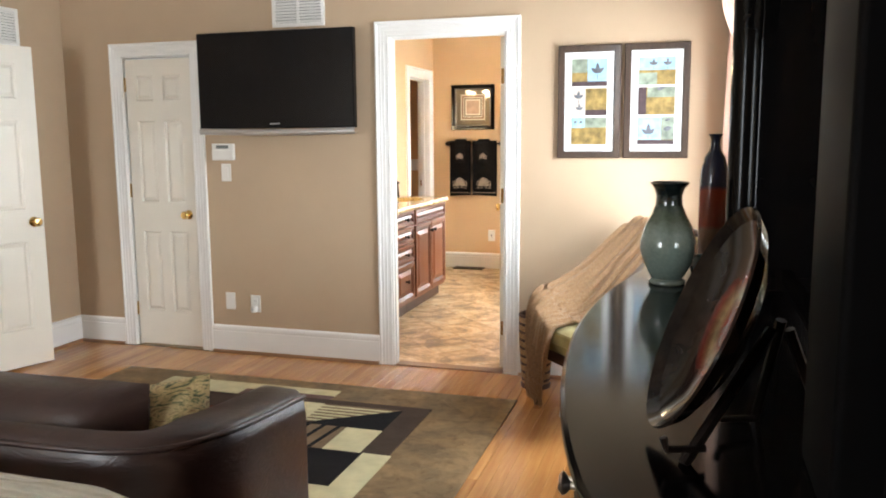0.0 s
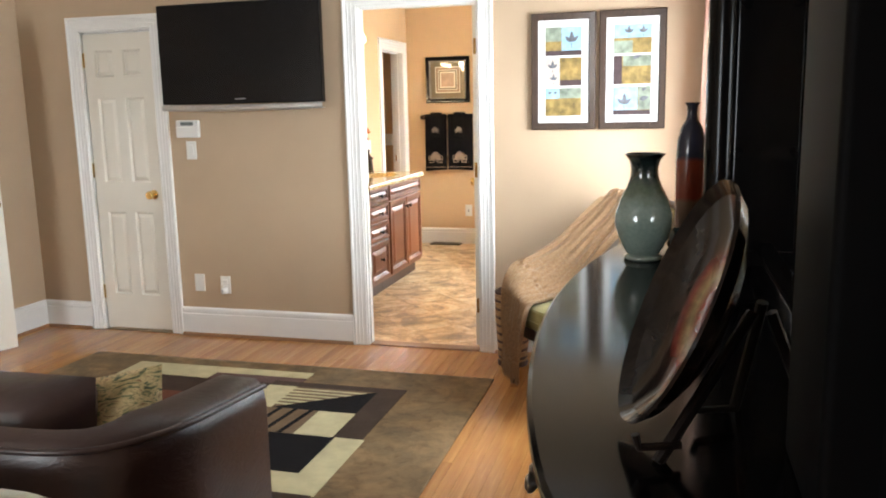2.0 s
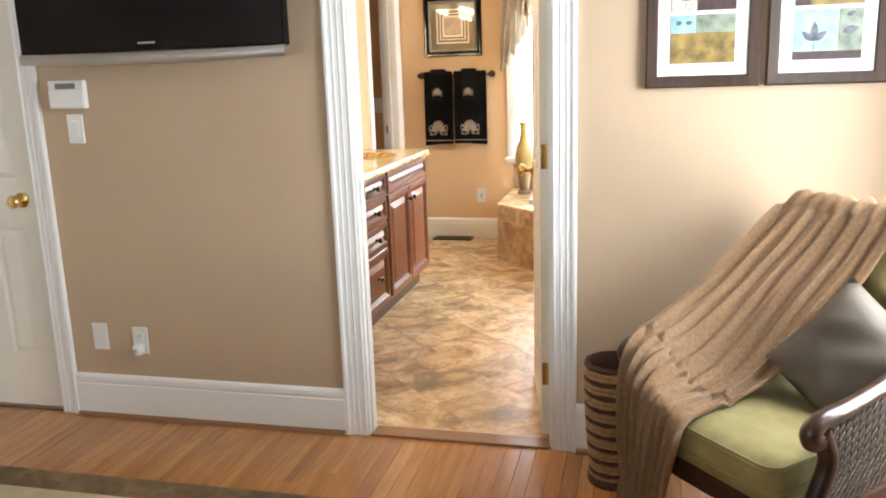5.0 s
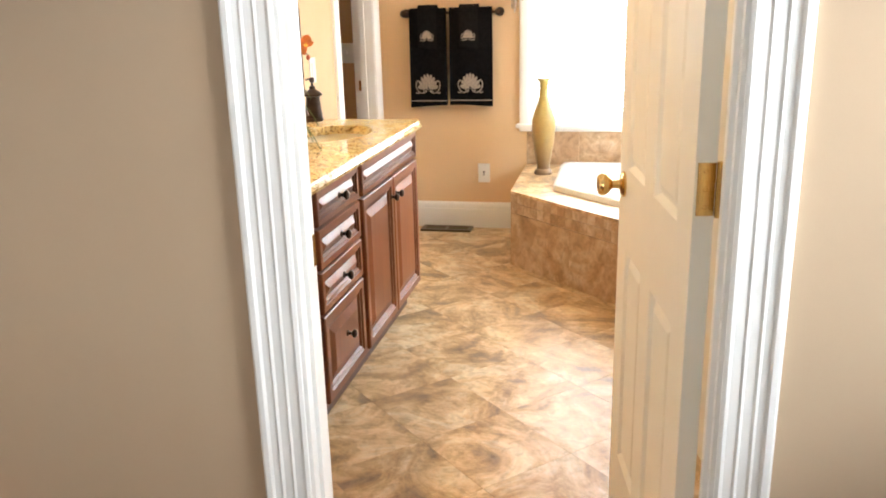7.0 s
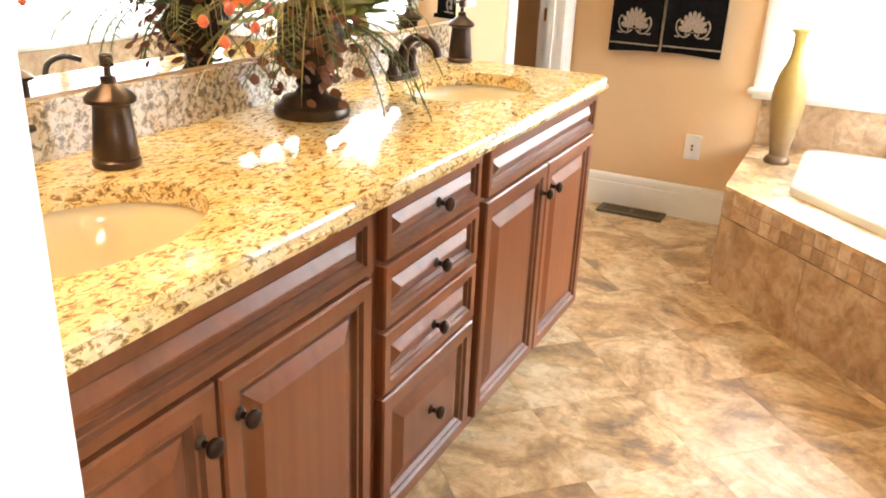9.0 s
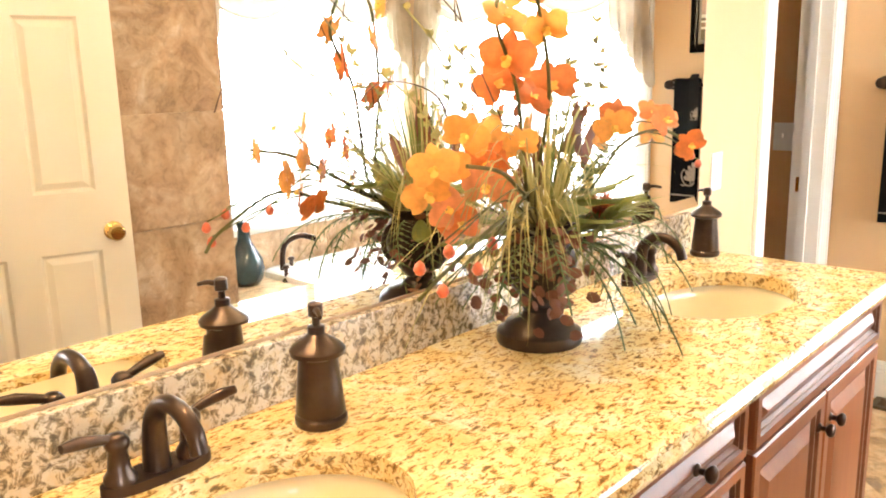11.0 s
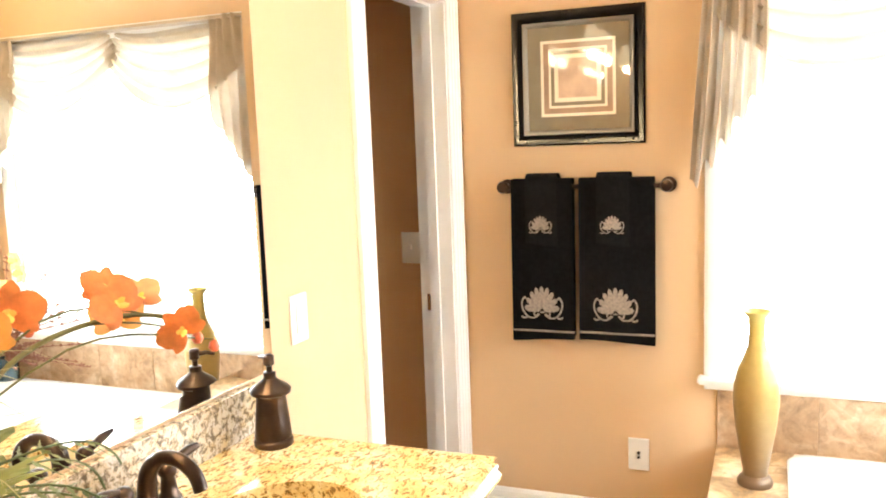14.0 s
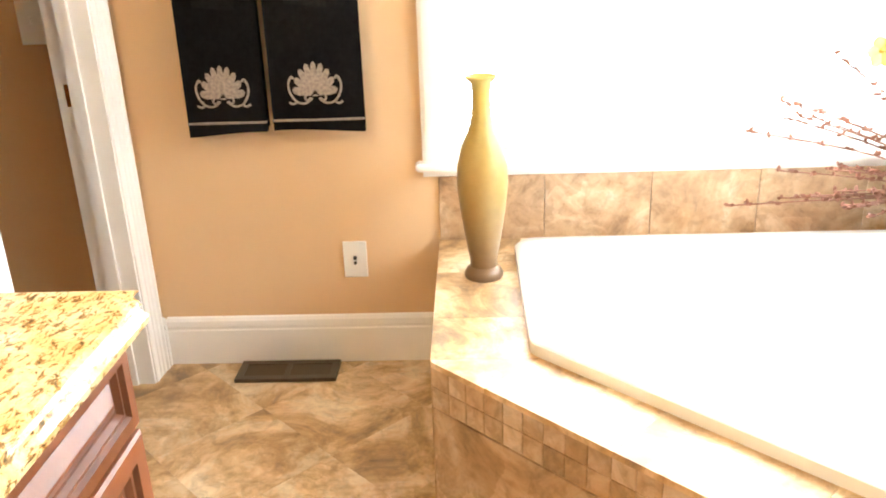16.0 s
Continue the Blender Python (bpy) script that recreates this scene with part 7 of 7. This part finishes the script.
def fern(bm, base, tip, bend, size):
    base, tip = Vector(base), Vector(tip)
    pts = [base.lerp(tip, k / 14) + Vector(bend) * (4 * (k / 14) * (1 - k / 14)) for k in range(15)]
    tube(pts, 0.0015, 4, bm)
    for k in range(2, 15):
        d = (pts[k] - pts[k - 1]).normalized()
        sd = d.cross(Vector((0.2, 0.1, 1))).normalized()
        ln = size * math.sin(math.pi * (0.15 + 0.8 * k / 15))
        for s in (-1, 1):
            o = (sd * s + d * 0.5 + Vector((0, 0, -0.25))).normalized()
            e = pts[k] + o * ln
            w = d * (ln * 0.13)
            for f0, f1 in ((0.0, 0.4), (0.3, 0.75), (0.6, 1.0)):
                p0, p1 = pts[k].lerp(e, f0), pts[k].lerp(e, f1)
                wd = w * (1.25 - f1)
                bm.faces.new([bm.verts.new(v) for v in (p0, p0.lerp(p1, 0.5) + wd, p1, p0.lerp(p1, 0.5) - wd)])


UX, UY, UZ = -2.030, 5.665, 0.850
urn = thing("flower_urn", "bronzed pedestal urn with two scroll handles", "urn", pose(UX - 0.07, UY + 0.07, UZ))
part("body", lathe([(0, 0), (0.082, 0), (0.085, 0.008), (0.082, 0.022), (0.070, 0.028), (0.064, 0.040), (0.038, 0.048), (0.030, 0.062), (0.036, 0.074), (0.030, 0.082), (0.040, 0.095), (0.064, 0.125), (0.074, 0.160), (0.070, 0.195), (0.060, 0.215), (0.074, 0.232), (0.070, 0.236), (0.052, 0.215), (0, 0.205)], 36), M_URN, urn, "", 50)
for s in (-1, 1):
    part("handle", tube(smooth_curve([(0, s * 0.066, 0.135), (0, s * 0.094, 0.140), (0, s * 0.108, 0.170), (0, s * 0.096, 0.200), (0, s * 0.074, 0.205), (0, s * 0.078, 0.190)], 5), 0.006, 8), M_URN, urn, "", 60)

ROOT = Vector((UX, UY, UZ + 0.20))
arr = thing("orchid_arrangement", "silk arrangement of orange orchids, ferns, grasses and twigs", "flower arrangement", Matrix.Translation(ROOT + Vector((-0.07, 0.07, 0))) @ Matrix.Scale(1.12, 4) @ Matrix.Translation(-ROOT))
rnd = random.Random(11)


def stem(points, r=0.003, mat=None):
    part("stem", tube(smooth_curve([ROOT + Vector((rnd.uniform(-0.02, 0.02), rnd.uniform(-0.02, 0.02), 0))] + [Vector(p) for p in points], 6), r, 6), mat or M_STEM, arr, "", 60)


FX0 = -1.99
stem([(FX0, 5.60, 1.15), (FX0 + 0.01, 5.62, 1.30), (FX0, 5.60, 1.44), (FX0, 5.57, 1.475), (FX0, 5.53, 1.47)])
stem([(FX0, 5.58, 1.12), (FX0, 5.55, 1.30), (FX0, 5.50, 1.40), (FX0, 5.52, 1.46)], 0.0028)
stem([(FX0, 5.75, 1.12), (FX0 + 0.01, 5.85, 1.20), (FX0 + 0.01, 5.98, 1.215), (FX0, 6.10, 1.19), (FX0, 6.16, 1.15)])
stem([(FX0 + 0.02, 5.55, 1.13), (FX0 + 0.05, 5.45, 1.19), (FX0 + 0.06, 5.36, 1.21)])
stem([(FX0 + 0.03, 5.52, 1.10), (FX0 + 0.07, 5.42, 1.13), (FX0 + 0.07, 5.30, 1.08), (FX0 + 0.06, 5.26, 1.05)])
ORCHIDS = [(5.600, 1.448, 0.050, 5, 2), (5.505, 1.405, 0.048, -20, 2), (5.612, 1.392, 0.050, 15, 2), (5.525, 1.348, 0.060, -8, 1), (5.540, 1.312, 0.055, 30, 1), (5.640, 1.308, 0.058, 12, 1), (5.590, 1.290, 0.052, -30, 1),
           (5.800, 1.232, 0.048, 20, 2), (5.865, 1.245, 0.050, -10, 1), (5.985, 1.232, 0.050, 30, 1), (6.035, 1.205, 0.050, 0, 2), (6.085, 1.178, 0.045, 45, 1),
           (5.345, 1.205, 0.050, 10, 2), (5.395, 1.246, 0.046, -25, 2), (5.372, 1.165, 0.050, 25, 2), (5.470, 1.165, 0.052, -5, 3), (5.505, 1.195, 0.050, 20, 1), (5.430, 1.112, 0.052, 10, 1), (5.530, 1.150, 0.044, -40, 3), (5.445, 1.240, 0.044, 40, 2), (5.415, 1.195, 0.044, 15, 2), (5.480, 1.225, 0.042, -15, 1), (5.405, 1.140, 0.042, 60, 3), (5.520, 1.225, 0.040, 10, 2), (6.010, 1.245, 0.044, -20, 1), (6.060, 1.225, 0.042, 15, 3), (5.830, 1.215, 0.042, 50, 2)]
for y, z, s, roll, k in ORCHIDS:
    dx = rnd.uniform(-0.03, 0.03)
    orchid(arr, (FX0 + dx, y, z), (0.75 + rnd.uniform(-0.2, 0.2), -0.75 + rnd.uniform(-0.6, 0.6), 0.15 + rnd.uniform(-0.35, 0.35)), s * 0.74, roll, (M_PETAL, M_PETAL2, M_PETAL3)[k - 1])


def drop_bud(p, r, mat, name="bud"):
    part(name, lathe([(0, -r), (r * 0.6, -r * 0.8), (r, -r * 0.1), (r * 0.7, r * 0.8), (0, r * 1.4)], 10, at=p), mat, arr, "", 60)


for y, z in ((5.545, 1.478), (5.590, 1.472), (5.634, 1.478), (5.510, 1.452)):
    drop_bud((FX0, y, z + 0.012), 0.008, M_LIP)
for y, z, x in ((5.31, 1.105, 0.07), (5.265, 1.09, 0.06), (5.355, 1.075, 0.08), (5.40, 1.10, 0.07), (5.285, 1.06, 0.08), (6.15, 1.15, 0.0), (6.185, 1.13, 0.0), (6.12, 1.17, 0.0)):
    drop_bud((FX0 + x, y, z), 0.0085, M_BERRY, "berry")
    stem([(FX0 + x * 0.7, (y + UY) / 2, z + 0.06), (FX0 + x, y, z + 0.01)], 0.0014)
# spiky protea and its collar
th_c = Vector((FX0 + 0.05, 5.715, 1.105))
bm = bmesh.new()
for i in range(110):
    a, b = i * 2.39996, math.acos(1 - 1.5 * (i + 0.5) / 110)
    d = Vector((math.sin(b) * math.cos(a), math.sin(b) * math.sin(a), math.cos(b)))
    blade(bm, th_c, th_c + d * 0.034, (0, 0, 0.002), 0.003, 2)
part("protea", bm, M_BERRY, arr, "coral protea head")
bm = bmesh.new()
for i in range(36):
    a = i * 2.39996
    d = Vector((math.cos(a), math.sin(a), rnd.uniform(-0.35, 0.35)))
    blade(bm, th_c - Vector((0, 0, 0.03)), th_c + d * rnd.uniform(0.07, 0.11), (0, 0, 0.01), 0.009, 5)
part("collar_leaves", bm, M_BROAD, arr)
# grass, fern, broad leaves, russet leaves
bm = bmesh.new()
for i in range(110):
    a = rnd.uniform(0, math.tau)
    r = rnd.uniform(0.12, 0.30)
    h = rnd.uniform(-0.14, 0.20)
    if math.cos(a) < -0.1:
        r *= 0.6
    tip = ROOT + Vector((math.cos(a) * r * 0.75, math.sin(a) * r * 1.15 - 0.03, h))
    blade(bm, ROOT + Vector((math.cos(a) * 0.03, math.sin(a) * 0.03, 0)), tip, (0, 0, rnd.uniform(0.05, 0.14)), rnd.uniform(0.0014, 0.0032))
for i in range(40):
    a = rnd.uniform(-2.3, -0.6)
    tip = ROOT + Vector((rnd.uniform(0.0, 0.20), -rnd.uniform(0.10, 0.34), rnd.uniform(-0.10, 0.10)))
    blade(bm, ROOT, tip, (0.02, -0.05, rnd.uniform(0.08, 0.16)), rnd.uniform(0.0016, 0.003))
part("grass", bm, M_GRASS, arr, "dry olive grass blades")
bm = bmesh.new()
for i in range(26):
    t = i / 26
    y = UY + rnd.uniform(-0.03, 0.06)
    tip = ROOT + Vector((rnd.uniform(-0.04, 0.06), rnd.uniform(-0.03, 0.10), rnd.uniform(0.16, 0.30)))
    blade(bm, ROOT, tip, (0, 0.01, 0), 0.0035, 6)
part("reeds", bm, M_BROAD, arr, "upright green reeds")
for i, (y, z, x, by) in enumerate(((5.90, 0.98, 0.08, 0.05), (5.95, 1.05, 0.04, 0.05), (5.82, 0.91, 0.13, 0.04), (5.76, 0.90, 0.16, 0.02), (5.70, 0.92, 0.17, 0.0), (5.87, 1.02, 0.12, 0.04), (5.62, 0.95, 0.17, -0.02), (5.52, 0.98, 0.12, -0.03), (5.42, 1.00, 0.10, -0.04), (5.98, 1.00, -0.02, 0.05), (5.46, 0.97, 0.02, -0.03), (5.80, 1.20, 0.02, 0.02), (5.72, 0.88, 0.20, 0.01), (5.84, 0.88, 0.10, 0.03), (5.92, 0.93, 0.12, 0.03), (5.66, 0.89, 0.13, 0.0), (5.60, 0.92, -0.16, 0.0), (5.70, 0.90, -0.17, 0.0), (5.52, 0.95, -0.15, -0.02), (5.78, 0.94, -0.15, 0.02))):
    bm = bmesh.new()
    fern(bm, ROOT, (FX0 + x, y, z), (0.02, by, 0.05), 0.040)
    part("fern_frond", bm, M_FERN, arr)
bm = bmesh.new()
for i in range(28):
    a = rnd.uniform(0, math.tau)
    o = Vector((math.cos(a) + 0.25, math.sin(a), rnd.uniform(-0.5, 0.4)))
    leaf(bm, ROOT + Vector((math.cos(a) * 0.06, math.sin(a) * 0.08, rnd.uniform(-0.01, 0.10))), o, (0, 0, 1), rnd.uniform(0.06, 0.12), rnd.uniform(0.016, 0.028))
part("broad_leaves", bm, M_BROAD, arr)
bm = bmesh.new()
for i in range(90):
    p = ROOT + Vector((rnd.uniform(0.03, 0.10) * (1 if i % 3 else -1), rnd.uniform(-0.11, 0.03), rnd.uniform(-0.14, 0.05)))
    leaf(bm, p, (rnd.uniform(0.1, 1), rnd.uniform(-1, 1), rnd.uniform(-1, 0.2)), (1, -0.4, 0.2), rnd.uniform(0.015, 0.026), 0.009)
part("russet_leaves", bm, M_RUSSET, arr, "small russet leaves trailing over the urn")
for i in range(5):
    p = ROOT + Vector((rnd.uniform(-0.02, 0.05), rnd.uniform(-0.10, 0.14), rnd.uniform(0.08, 0.15)))
    bm = bmesh.new()
    leaf(bm, p, (rnd.uniform(-0.2, 0.4), rnd.uniform(-0.5, 0.6), 1), (1, 0, 0.2), 0.09, 0.016)
    part("seed_pod", bm, M_RUSSET, arr, "curled brown pod")
# curly twigs and leafy sprigs
for pts in ([(-2.0, 5.56, 1.2), (-2.02, 5.46, 1.40), (-2.0, 5.42, 1.50), (-2.0, 5.47, 1.55), (-2.0, 5.44, 1.60)], [(-2.0, 5.60, 1.2), (-2.05, 5.52, 1.38), (-2.06, 5.40, 1.48), (-2.05, 5.33, 1.53), (-2.05, 5.29, 1.51)], [(-2.02, 5.50, 1.14), (-2.0, 5.42, 1.22), (-1.98, 5.36, 1.30), (-2.0, 5.28, 1.32), (-2.02, 5.24, 1.28)], [(-2.0, 5.58, 1.18), (-2.03, 5.50, 1.30), (-2.05, 5.48, 1.44), (-2.04, 5.54, 1.50), (-2.04, 5.60, 1.49)]):
    stem(pts, 0.0011, M_TWIG)
for tip in ((-2.0, 5.80, 1.41), (-2.03, 5.76, 1.34), (-2.05, 5.50, 1.36), (-2.08, 5.42, 1.42), (-2.02, 5.86, 1.36), (-2.1, 5.33, 1.36)):
    tip = Vector(tip)
    pts = [ROOT.lerp(tip, k / 10) + Vector((0, 0.02 * math.sin(k), 0)) for k in range(11)]
    bm = bmesh.new()
    tube(pts, 0.0014, 5, bm)
    for k in range(4, 11):
        for q in range(3):
            leaf(bm, pts[k], (rnd.uniform(-1, 1), rnd.uniform(-1, 1), rnd.uniform(0, 1)), (1, -0.5, 0.3), rnd.uniform(0.010, 0.018), 0.004)
    part("leafy_sprig", bm, M_GRASS, arr)

# spray of red twigs and an orange bloom in the tub corner
sp = thing("twig_arrangement", "spray of red twigs and orange blooms in a dark pot", "flower arrangement", pose(-0.02, 7.93, DZ + 0.001))
part("pot", lathe([(0, 0), (0.035, 0), (0.045, 0.03), (0.048, 0.10), (0.040, 0.14), (0.034, 0.14), (0.038, 0.10), (0, 0.05)], 24), M_TEAL, sp, "", 60)
rt = random.Random(21)
for i in range(34):
    o = Vector((rt.uniform(-0.62, -0.05), rt.uniform(-0.22, 0.05), rt.uniform(0.05, 0.55)))
    o *= 0.55 + 0.45 * rt.random()
    pts = smooth_curve([Vector((0, 0, 0.10)), Vector((o.x * 0.25, o.y * 0.3, 0.12 + o.z * 0.5)), Vector((0, 0, 0.10)) + o], 6)
    bm = tube(pts, 0.0022, 5)
    for k in range(5, len(pts)):
        for q in range(3):
            leaf(bm, pts[k], (rt.uniform(-1, 1), rt.uniform(-1, 1), rt.uniform(-0.3, 1)), (0, -1, 0.3), rt.uniform(0.010, 0.020), 0.0045)
    part("twig", bm, M_RUSSET, sp)
for x, y, z in ((-0.24, -0.08, 0.55), (-0.12, -0.06, 0.48), (-0.17, -0.04, 0.60)):
    bloom = part("bloom", lathe([(0, -0.006), (0.007, -0.003), (0.008, 0.002), (0, 0.008)], 10, at=(x, y, z)), M_LIP, sp, "pale orange bloom", 60)
    for k in range(6):
        a = math.tau * k / 6
        bm = bmesh.new()
        petal(bm, Vector((x, y, z)), Vector((math.cos(a), -0.25, math.sin(a))).normalized(), Vector((0, -1, 0)), 0.045, 0.018, 0.2)
        part("petal", bm, M_PETAL2, bloom, "", 60)


# ---------- window valances ----------
M_SILK, _t, _b = nodes_of("taupe_silk")
_c = coords(_t)
_t.links.new(ramp(_t, noise_tex(_t, _c, 12, 4), [(0.3, (0.42, 0.33, 0.22)), (0.7, (0.58, 0.47, 0.34))]), _b.inputs["Base Color"])
_b.inputs["Roughness"].default_value = 0.38
_b.inputs["Sheen Weight"].default_value = 0.3
_tr = _t.nodes.new("ShaderNodeBsdfTranslucent")
_tr.inputs[0].default_value = (0.60, 0.54, 0.44, 1)
_mx = _t.nodes.new("ShaderNodeMixShader")
_mx.inputs[0].default_value = 0.16
_t.links.new(_b.outputs[0], _mx.inputs[1])
_t.links.new(_tr.outputs[0], _mx.inputs[2])
_t.links.new(_mx.outputs[0], _t.nodes["Material Output"].inputs[0])


def swag(a, b, top, sag, place, depth=0.05, n=36, m=40):
    """A swag: folds that hang from two points of the board and deepen towards the hem."""
    rows_ = []
    for j in range(m + 1):
        t = j / m
        row = []
        for i in range(n + 1):
            s = i / n
            u = a + (b - a) * (0.5 + (s - 0.5) * (0.80 + 0.20 * t))
            hang = 1 - (2 * s - 1) ** 2
            z = top - 0.10 * t - (sag - 0.08) * t * hang ** 0.9
            pleat = 0.020 * math.sin(t * 30 + 0.8 * math.sin(s * 5)) * (0.35 + hang) * (0.7 + 0.6 * t)
            row.append(place(u, -0.02 - depth * (0.3 + 0.7 * hang) * t ** 0.5 + pleat, z + 0.004 * math.sin(t * 34)))
        rows_.append(row)
    return sheet(rows_)


def cascade(a, b, top, z_in, z_out, place, n=5):
    """A pleated tail that steps down from the inner to the outer side."""
    rows_ = []
    cols = n * 8
    for j in range(15):
        t = j / 14
        row = []
        for i in range(cols + 1):
            s = i / cols
            zz = z_in + (z_out - z_in) * s
            zig = 0.030 * math.cos(s * n * math.tau) * t
            row.append(place(a + (b - a) * s * (0.80 + 0.20 * t), -0.055 - (0.016 + 0.018 * t) * math.sin(s * n * math.tau + 0.7 * math.sin(3 * t)) + 0.010 * math.sin(9 * s + 5 * t), top + (zz - top) * t + zig))
        rows_.append(row)
    return sheet(rows_)


def valance(name, a, b, top, place, label, flip):
    v = thing(name, label, "valance", group="bathroom valances")
    p, q = place(a, -0.005, top - 0.012), place(b, -0.085, top)
    part("board", bm_box(bmesh.new(), *[x for i in range(3) for x in sorted((p[i], q[i]))]), M_SILK, v)
    w = (b - a) / 2
    for k in range(2):
        part("swag", swag(a + k * w - (0.05 if k else 0), a + (k + 1) * w + (0.05 if k < 1 else 0), top - 0.003 * k, 0.33, lambda u, d, z, k=k: place(u, d - 0.012 * (k % 2), z)), M_SILK, v, "draped silk swag", 60)
    part("tail", cascade(a + 0.20, a - 0.03, top + 0.002, top - 0.38, top - 0.70, lambda u, d, z: place(u, d - 0.02, z)), M_SILK, v, "pleated cascading tail", 60)
    part("tail", cascade(b - 0.20, b + 0.03, top + 0.002, top - 0.38, top - 0.70, lambda u, d, z: place(u, d - 0.02, z)), M_SILK, v, "pleated cascading tail", 60)
    return v


valance("swag_valance", EW0 - 0.075, EW1 + 0.05, 1.975, lambda s, d, z: (s, END + d, z), "taupe silk swag valance with pleated tails over the end window", False)
valance("swag_valance", SW0 - 0.05, SW1 + 0.05, 1.975, lambda s, d, z: (BX + d, s, z), "taupe silk swag valance with pleated tails over the side window", True)


# ---------- floor pieces, last ----------
def clip_poly(poly, axis, limit, keep_less):
    out = []
    for i in range(len(poly)):
        p, q = poly[i], poly[(i + 1) % len(poly)]
        ip, iq = (p[axis] <= limit) == keep_less or p[axis] == limit, (q[axis] <= limit) == keep_less or q[axis] == limit
        if ip:
            out.append(p)
        if ip != iq:
            t = (limit - p[axis]) / (q[axis] - p[axis])
            out.append((p[0] + t * (q[0] - p[0]), p[1] + t * (q[1] - p[1])))
    return out


tiles = thing("floor_tiles", "large slate-look floor tiles laid on the diagonal", "floor", kind="structure")
TS = 0.330
c45 = math.sqrt(0.5)
for i in range(-14, 15):
    for j in range(-14, 15):
        cx, cy = -0.96 + (i - j) * TS * c45, 6.138 + (i + j) * TS * c45
        h = TS * c45
        poly = [(cx, cy - h), (cx + h, cy), (cx, cy + h), (cx - h, cy)]
        for axis, lim, less in ((0, MX - 1.29, False), (0, BX, True), (1, W0 + 0.076, False), (1, END, True)):
            poly = clip_poly(poly, axis, lim, less)
            if len(poly) < 3:
                break
        if len(poly) >= 3:
            area = abs(sum(poly[k][0] * poly[(k + 1) % len(poly)][1] - poly[(k + 1) % len(poly)][0] * poly[k][1] for k in range(len(poly)))) / 2
            if area > 0.002 and not (cx > -0.1 and cy > 6.6):
                slab_tile(tiles, poly, -0.010, 0.0, M_TILE)

ROOM[0] = BEDROOM
planks = thing("floor_planks", "narrow oak strip floor boards, satin finished", "floor", kind="structure")
PW = 0.0572
rp = random.Random(3)
meshes = {}
x = LEFT
while x < RIGHT - 0.005:
    w = min(PW, RIGHT - x)
    y = -0.3 - rp.uniform(0, 0.6)
    while y < W0 - 0.01:
        ln = rp.choice((1.0, 1.3, 1.6, 2.0))
        y1 = min(y + ln, W0 - 0.005)
        if W0 - y1 < 0.3:
            y1 = W0 - 0.005
        key = (round(w, 4), round(y1 - y, 3))
        if key not in meshes:
            bm = bmesh.new()
            bm_box(bm, 0.0004, w - 0.0004, 0.0004, y1 - y - 0.0004, -0.016, 0.0)
            bmesh.ops.bevel(bm, geom=[e for e in bm.edges if all(v.co.z > -0.001 for v in e.verts)], offset=0.0009, segments=1, affect="EDGES")
            meshes[key] = finish(bm, "plank", M_OAK)
        ob = new("plank", meshes[key])
        ob.parent = planks
        ob.location = (x, y, 0)
        y = y1
    x += w
structure("floor_rear", box(LEFT, RIGHT, REAR, -0.3, -0.016, -0.003), M_OAK, "oak strip floor behind the bed", "floor")
